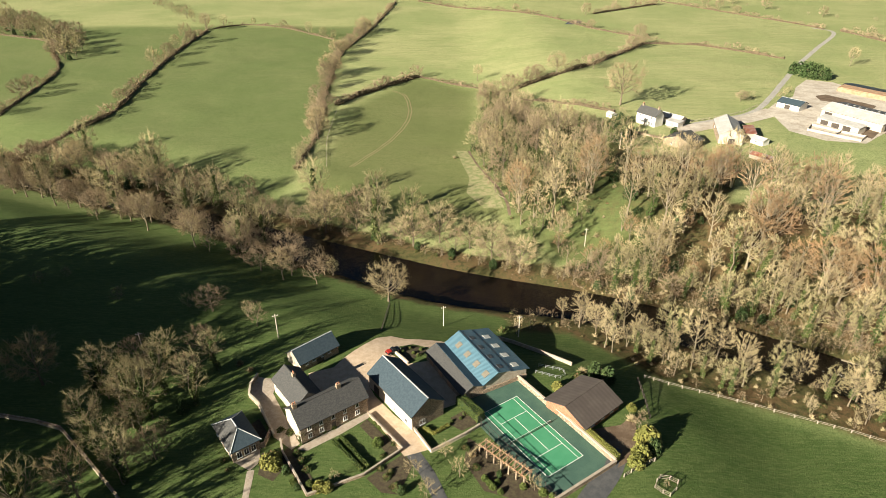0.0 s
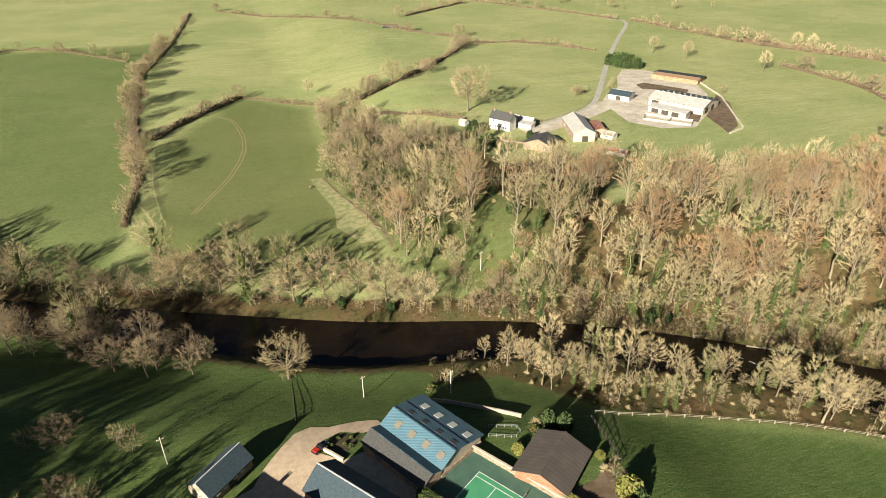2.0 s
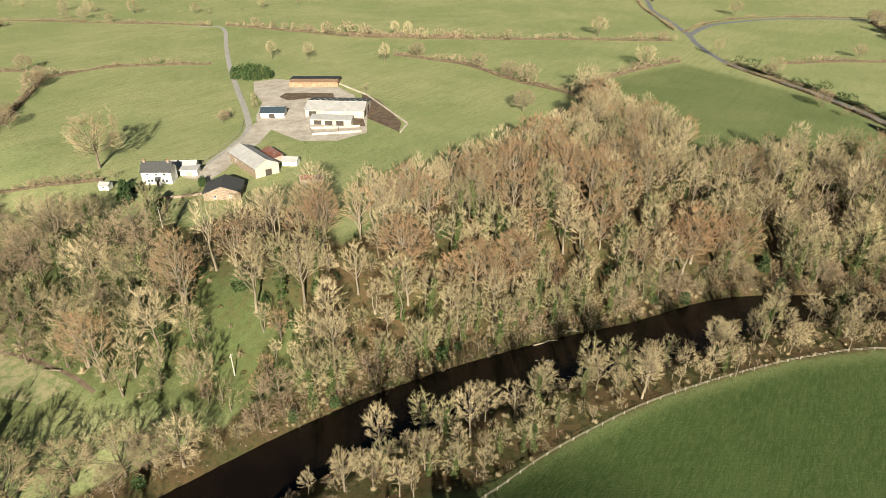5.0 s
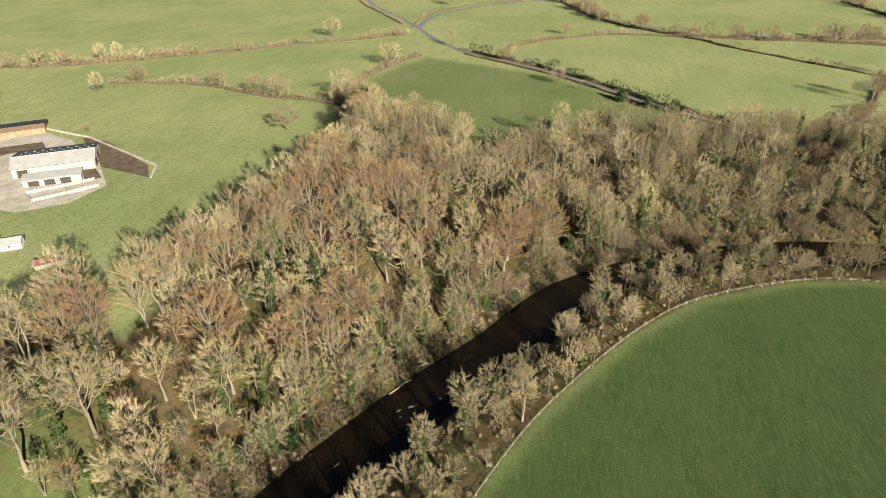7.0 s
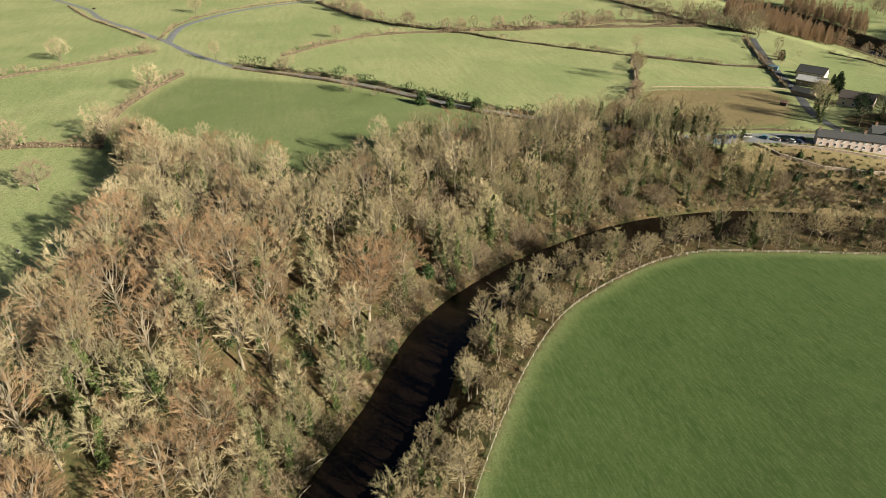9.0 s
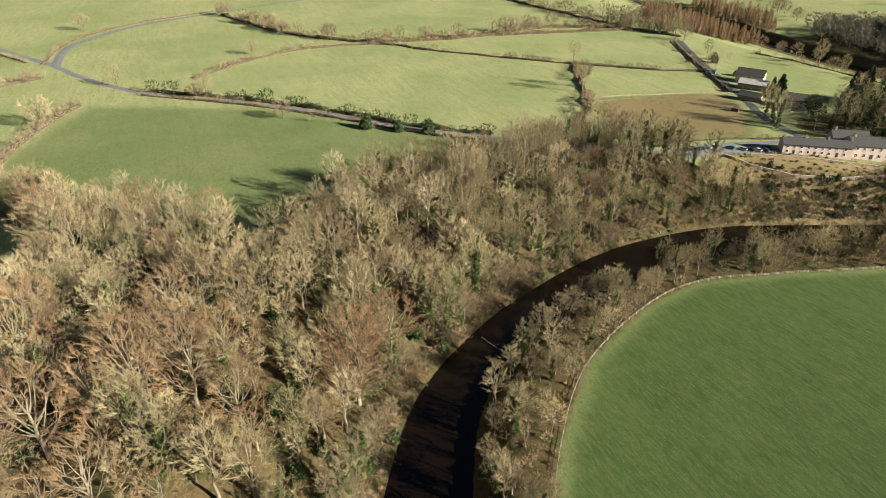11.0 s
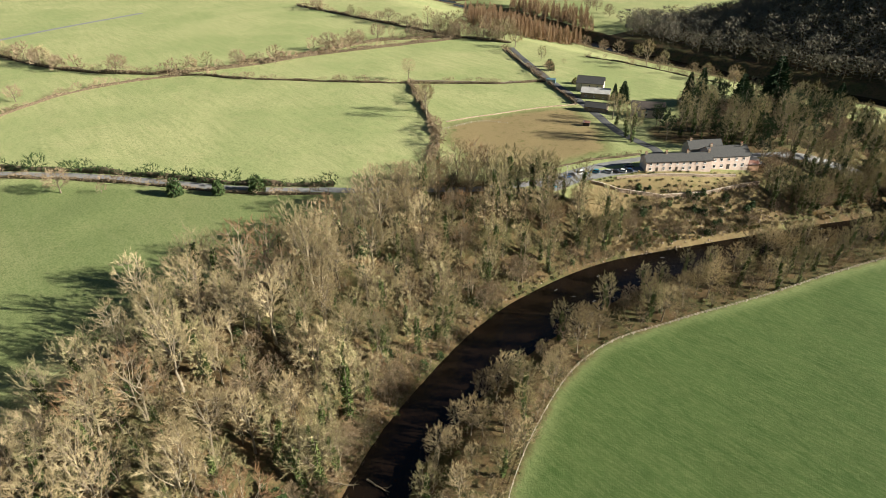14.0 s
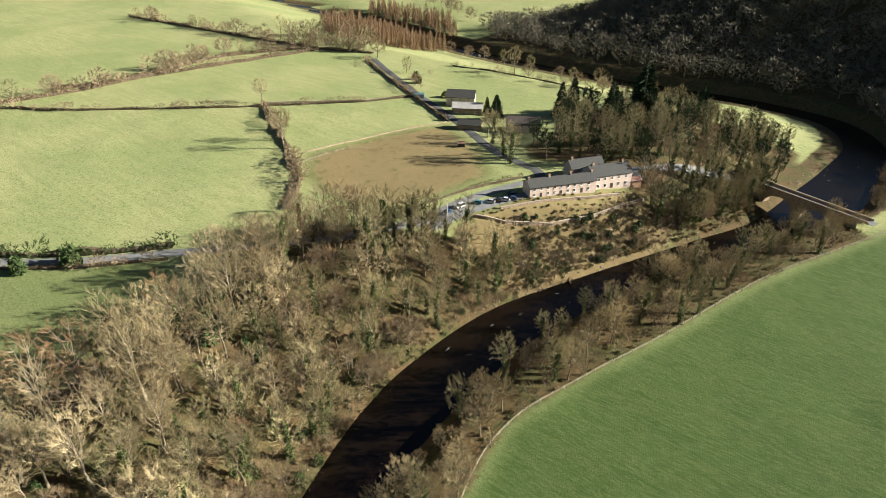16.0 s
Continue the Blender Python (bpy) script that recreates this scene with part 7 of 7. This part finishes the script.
def pergola():
    a, b = Vector((10.4, 104.6)), Vector((19.6, 95.4))
    length = (b - a).length
    root = thing("pergola", pose(a.x, a.y, 0, 0, 0, math.degrees(math.atan2(b.y - a.y, b.x - a.x))), "long weathered timber pergola with bare climbing stems", "pergola")
    for i in range(7):
        for y in (-2.6, -0.4):
            part("post", made(box, i * length / 6 - 0.18, i * length / 6 + 0.18, y - 0.18, y + 0.18, -0.2, 2.5), STONE, root)
    for y in (-2.6, -0.4):
        part("beam", made(box, -0.4, length + 0.4, y - 0.09, y + 0.09, 2.5, 2.7), TIMBER_RED, root)
    for i in range(15):
        part("rafter", made(box, i * length / 14 - 0.07, i * length / 14 + 0.07, -3.1, 0.1, 2.7, 2.86), TIMBER_RED, root)
    rng = np.random.default_rng(5)
    n = 420
    p = np.column_stack([rng.uniform(-0.5, length + 0.5, n), rng.uniform(-3.1, 0.1, n), rng.uniform(2.0, 2.9, n)])
    v, f = spikes(p, p + rng.normal(0, 0.6, (n, 3)) * [1, 1, 0.4], 0.035)
    part("climber", fast_mesh("climber", v, f, TWIG_TAN), None, root)


pergola()

SHRUBS = (("clipped", -29.3, 93.6, 0.9), ("golden", -26.9, 92.6, 0.6), ("golden", -25.2, 92.6, 0.55), ("birch", -24.0, 95.0, 0.42), ("clipped", -26.6, 110.6, 0.8), ("clipped", -28.7, 109.3, 0.75), ("clipped", -15.4, 105.4, 1.45), ("ivy_a", -33.4, 105.0, 0.2),
          ("golden", -39.9, 99.4, 0.75), ("golden", -38.0, 98.6, 0.7), ("golden", -38.4, 100.6, 0.6), ("bramble", -39.7, 102.6, 0.8), ("holly", -35.2, 97.0, 0.42), ("clipped", -33.0, 94.3, 0.9), ("holly", -31.8, 92.6, 0.3), ("birch", -6.6, 95.7, 0.75), ("birch", 3.8, 95.8, 0.8),
          ("bramble", -10.5, 92.9, 1.0), ("holly", -9.0, 91.6, 0.4), ("birch", 0.6, 101.6, 0.62), ("birch", -3.4, 90.0, 0.8), ("clipped", 9.3, 95.2, 0.9), ("clipped", 10.9, 92.9, 0.95), ("clipped", 12.5, 91.6, 0.8), ("clipped", 10.2, 94.0, 0.85), ("clipped", 12.0, 94.2, 0.8),
          ("holly", 12.6, 96.2, 0.3), ("clipped", 17.6, 93.0, 0.9), ("birch", 19.9, 92.2, 0.6), ("clipped", 21.7, 91.4, 1.1), ("clipped", 23.6, 90.4, 0.9), ("scrub", 6.8, 101.6, 0.8), ("bramble", 5.2, 104.2, 0.9), ("bramble", 7.4, 98.4, 0.8), ("scrub", 8.0, 103.4, 0.7),
          ("golden", 48.4, 106.0, 1.2), ("golden", 45.6, 101.6, 0.9), ("golden", 44.0, 99.4, 0.8), ("scrub", 46.4, 112.8, 1.3), ("thorn", 47.6, 110.2, 0.8), ("willow", 49.4, 113.6, 0.5), ("holly", 49.0, 103.4, 0.7), ("holly", 44.0, 128.0, 0.9), ("holly", 41.0, 131.0, 0.8),
          ("scrub", 38.0, 131.5, 1.2), ("scrub", 42.5, 133.6, 1.1), ("golden", 30.0, 124.5, 0.6), ("bramble", 36.5, 129.6, 1.3), ("bramble", 18.6, 157.0, 1.5), ("golden", 47.6, 117.0, 0.5), ("clipped", -8.4, 139.6, 0.6), ("clipped", -6.4, 141.4, 0.6), ("bramble", -9.4, 142.2, 0.6),
          ("bramble", -7.0, 138.6, 0.6), ("clipped", -11.4, 140.2, 0.5), ("clipped", 2.2, 112.6, 0.5), ("clipped", 4.4, 113.6, 0.5), ("bramble", 5.6, 115.2, 0.6), ("clipped", -16.6, 112.0, 0.6), ("clipped", -15.4, 110.6, 0.6), ("bramble", -11.6, 105.4, 0.6), ("bramble", -14.0, 101.6, 0.6),
          ("bramble", -32.2, 100.4, 0.9), ("bramble", -30.8, 97.8, 0.9), ("bramble", -33.8, 102.4, 0.8), ("bramble", -36.6, 108.8, 0.9), ("bramble", -39.2, 109.6, 0.8), ("bramble", -50.2, 100.2, 0.6), ("bramble", -48.6, 97.6, 0.6), ("scrub", -52.4, 131.4, 0.9), ("scrub", -56.0, 134.0, 1.0),
          ("bramble", -12.6, 95.6, 0.8), ("bramble", -14.2, 98.0, 0.7), ("bramble", -11.8, 97.2, 0.7), ("thorn", 82.0, 331.0, 0.9), ("holly", 96.5, 329.0, 0.9), ("holly", 98.5, 324.0, 0.8), ("thorn", 101.0, 343.0, 0.8), ("willow", 217.0, 388.0, 0.7), ("willow", 211.0, 381.0, 0.7), ("thorn", 204.0, 372.0, 1.0))
for key, x, y, scale in SHRUBS:
    plant(key, x, y, scale, group="garden shrubs")


def boulder(seed, size):
    rng = np.random.default_rng(seed)
    bm = bmesh.new()
    bmesh.ops.create_icosphere(bm, subdivisions=1, radius=size)
    for v in bm.verts:
        v.co = Vector((v.co.x * rng.uniform(0.7, 1.35), v.co.y * rng.uniform(0.7, 1.3), v.co.z * rng.uniform(0.4, 0.75)))
    me = bpy.data.meshes.new("rock")
    bm.to_mesh(me)
    bm.free()
    me.materials.append(ROCK)
    return me


ROCKS = [boulder(n, 0.55) for n in range(4)]
rng_r = random.Random(3)


def rocks(lo, hi, side, count, gap, size, group):
    spots = [p for p in range(len(RV) - 1) if lo(RV[p]) and hi(RV[p])]
    for n in range(count):
        i = rng_r.choice(spots)
        a, b = RV[i], RV[i + 1]
        d = (b[:2] - a[:2]) / np.linalg.norm(b[:2] - a[:2])
        p = a[:2] + np.array([-d[1], d[0]]) * side * (a[2] + rng_r.uniform(*gap)) + d * rng_r.uniform(0, 6)
        ob = tagged(new("rock", rng_r.choice(ROCKS)), "pale weathered rock at the water's edge", "rock", group)
        k = rng_r.uniform(*size)
        ob.matrix_basis = pose(p[0], p[1], max(ground_z(*p), WATER - 0.1), rng_r.uniform(-15, 15), 0, rng_r.uniform(0, 360)) @ Matrix.Diagonal((k, k, k, 1))


rocks(lambda p: p[1] < -40, lambda p: p[1] > -185 and p[0] > 100, 1, 90, (-2.5, 1.2), (0.4, 1.2), "rocks along the steep bank")
rocks(lambda p: p[1] < -75, lambda p: p[1] > -135 and p[0] > 100, 1, 190, (0.5, 10), (0.35, 1.3), "scree below the terrace")
rocks(lambda p: 20 < p[0], lambda p: p[1] > -40, 1, 60, (-1.5, 0.6), (0.4, 1.0), "rocks along the wooded bank")
rocks(lambda p: p[1] < -200, lambda p: -300 < p[1] and p[0] < 300, 1, 30, (-2, 3), (0.6, 1.6), "rocks by the bridge")


def fallen(x, y, turn, length, label="pale fallen tree trunk at the water's edge", z=None):
    rng = np.random.default_rng(int(abs(x * 7 + y)))
    pts = np.array([[length * k / 5, rng.normal(0, 0.15), 0.25 + 0.12 * rng.normal()] for k in range(6)])
    r = np.linspace(0.32, 0.1, 6)
    root = thing("fallen_trunk", pose(x, y, max(ground_z(x, y), WATER) if z is None else z, 0, 0, turn), label, "fallen tree", "driftwood")
    part("bole", fast_mesh("bole", *tubes(pts[:-1], pts[1:], r[:-1], r[1:], 6), BARK_PALE, True), None, root)
    for k in rng.integers(2, 6, 6):
        tip = pts[k] + np.array([rng.uniform(0.5, 2.2), rng.normal(0, 1.2), rng.uniform(-0.1, 1.0)])
        part("branch", fast_mesh("branch", *spikes(pts[k:k + 1], tip[None], 0.08), BARK_PALE), None, root)


for x, y, turn, length in ((241, 12, -60, 7), (214, 88, -140, 9), (112, 163, -20, 11), (125, 153, -35, 9), (137, 148, -60, 6), (108, 172, -15, 7), (208, 78, 200, 7), (36, 247, 60, 8), (28, 256, 120, 6), (70, 200, 10, 5), (224, -84, -60, 6)):
    fallen(x, y, turn, length)


def riffles():
    """Broken water: small ragged crests standing just above the river."""
    rng = np.random.default_rng(8)
    vs, fs, k = [], [], 0
    for lo, hi, count in ((-10, -60, 12), (-60, -160, 26), (165, 140, 8), (-200, -330, 8)):
        idx = [i for i in range(len(RV) - 1) if hi <= RV[i][1] <= lo and RV[i][0] > 80 and RV[i][0] < 300]
        for n in range(count):
            i = idx[rng.integers(0, len(idx))]
            a, b = RV[i], RV[i + 1]
            d = (b[:2] - a[:2]) / np.linalg.norm(b[:2] - a[:2])
            nrm = np.array([-d[1], d[0]])
            p = a[:2] + nrm * rng.uniform(-0.8, 0.95) * a[2] + d * rng.uniform(0, 6)
            ln, w = rng.uniform(0.4, 1.5), rng.uniform(0.06, 0.2)
            turn = d if rng.random() < 0.6 else unit(d + nrm * rng.normal(0, 0.8))
            side = np.array([-turn[1], turn[0]])
            ring = [(-1, 0), (-0.4, 1), (0.5, 0.7), (1, 0), (0.3, -0.8), (-0.5, -0.6)]
            vs += [(*(p + turn * ln * u + side * w * v * rng.uniform(0.6, 1.3)), WATER + 0.03) for u, v in ring] + [(*p, WATER + 0.12)]
            fs += [(k + m, k + (m + 1) % 6, k + 6) for m in range(6)]
            k += 7
    tagged(new("river_riffle", fast_mesh("river_riffle", np.array(vs), np.array(fs)[:, ::-1], FOAM)), "white broken crests on the dark river", "riffle", kind="stuff")


riffles()


def trough(x, y, turn):
    root = thing("water_trough", pose(x, y, ground_z(x, y), 0, 0, turn), "pale stone cattle trough in the pasture", "trough")
    part("basin", made(box, -1.1, 1.1, -0.45, 0.45, -0.1, 0.6), CONCRETE, root)
    part("water_surface", made(box, -0.95, 0.95, -0.32, 0.32, 0.5, 0.615), GLASS, root)


trough(234, 235, 30)
plant("scrub", 238, 238, 0.35)
plant("scrub", 6.0, 311, 0.9, label="pale dead-grass clump in the meadow")


# pond, ditch and worn patches in the fields
patch("pond", [(118, 632), (124, 628), (133, 634), (137, 644), (132, 649), (124, 645)], surface("pond_water", (0.020, 0.050, 0.090), (0.030, 0.065, 0.110), 0.5, 0.08, relief=0, spec=0.8), 0.1, "small blue pond in the far field", "pond", 4.0)
patch("dead_grass", DEAD_GRASS, surface("bleached_grass", (0.300, 0.265, 0.145), (0.165, 0.195, 0.075), 0.4, 0.95, grain=1.6, dark=(0.11, 0.14, 0.045), relief=0.08), 0.04, "pale bleached grass beside the ditch", "grass", 3.0)
draped("ditch", [(14, 321), (17, 303), (21, 288), (26, 268), (28.5, 252), (29, 241)], 1.3, MUD, 0.06, "dark narrow ditch along the wood edge", "ditch")
draped("field_track", [(-48, 300), (-30, 340), (-22, 380), (-26, 420), (-36, 436)], 0.7, surface("worn_grass", (0.210, 0.180, 0.085), (0.260, 0.220, 0.110), 0.6, 0.95, grain=4), 0.05, "worn wheel track across the meadow", "track")
draped("field_track", [(-46.2, 300), (-28.2, 340), (-20.2, 380), (-24.2, 420), (-34.2, 436)], 0.7, bpy.data.materials["worn_grass"], 0.05, "worn wheel track across the meadow", "track")
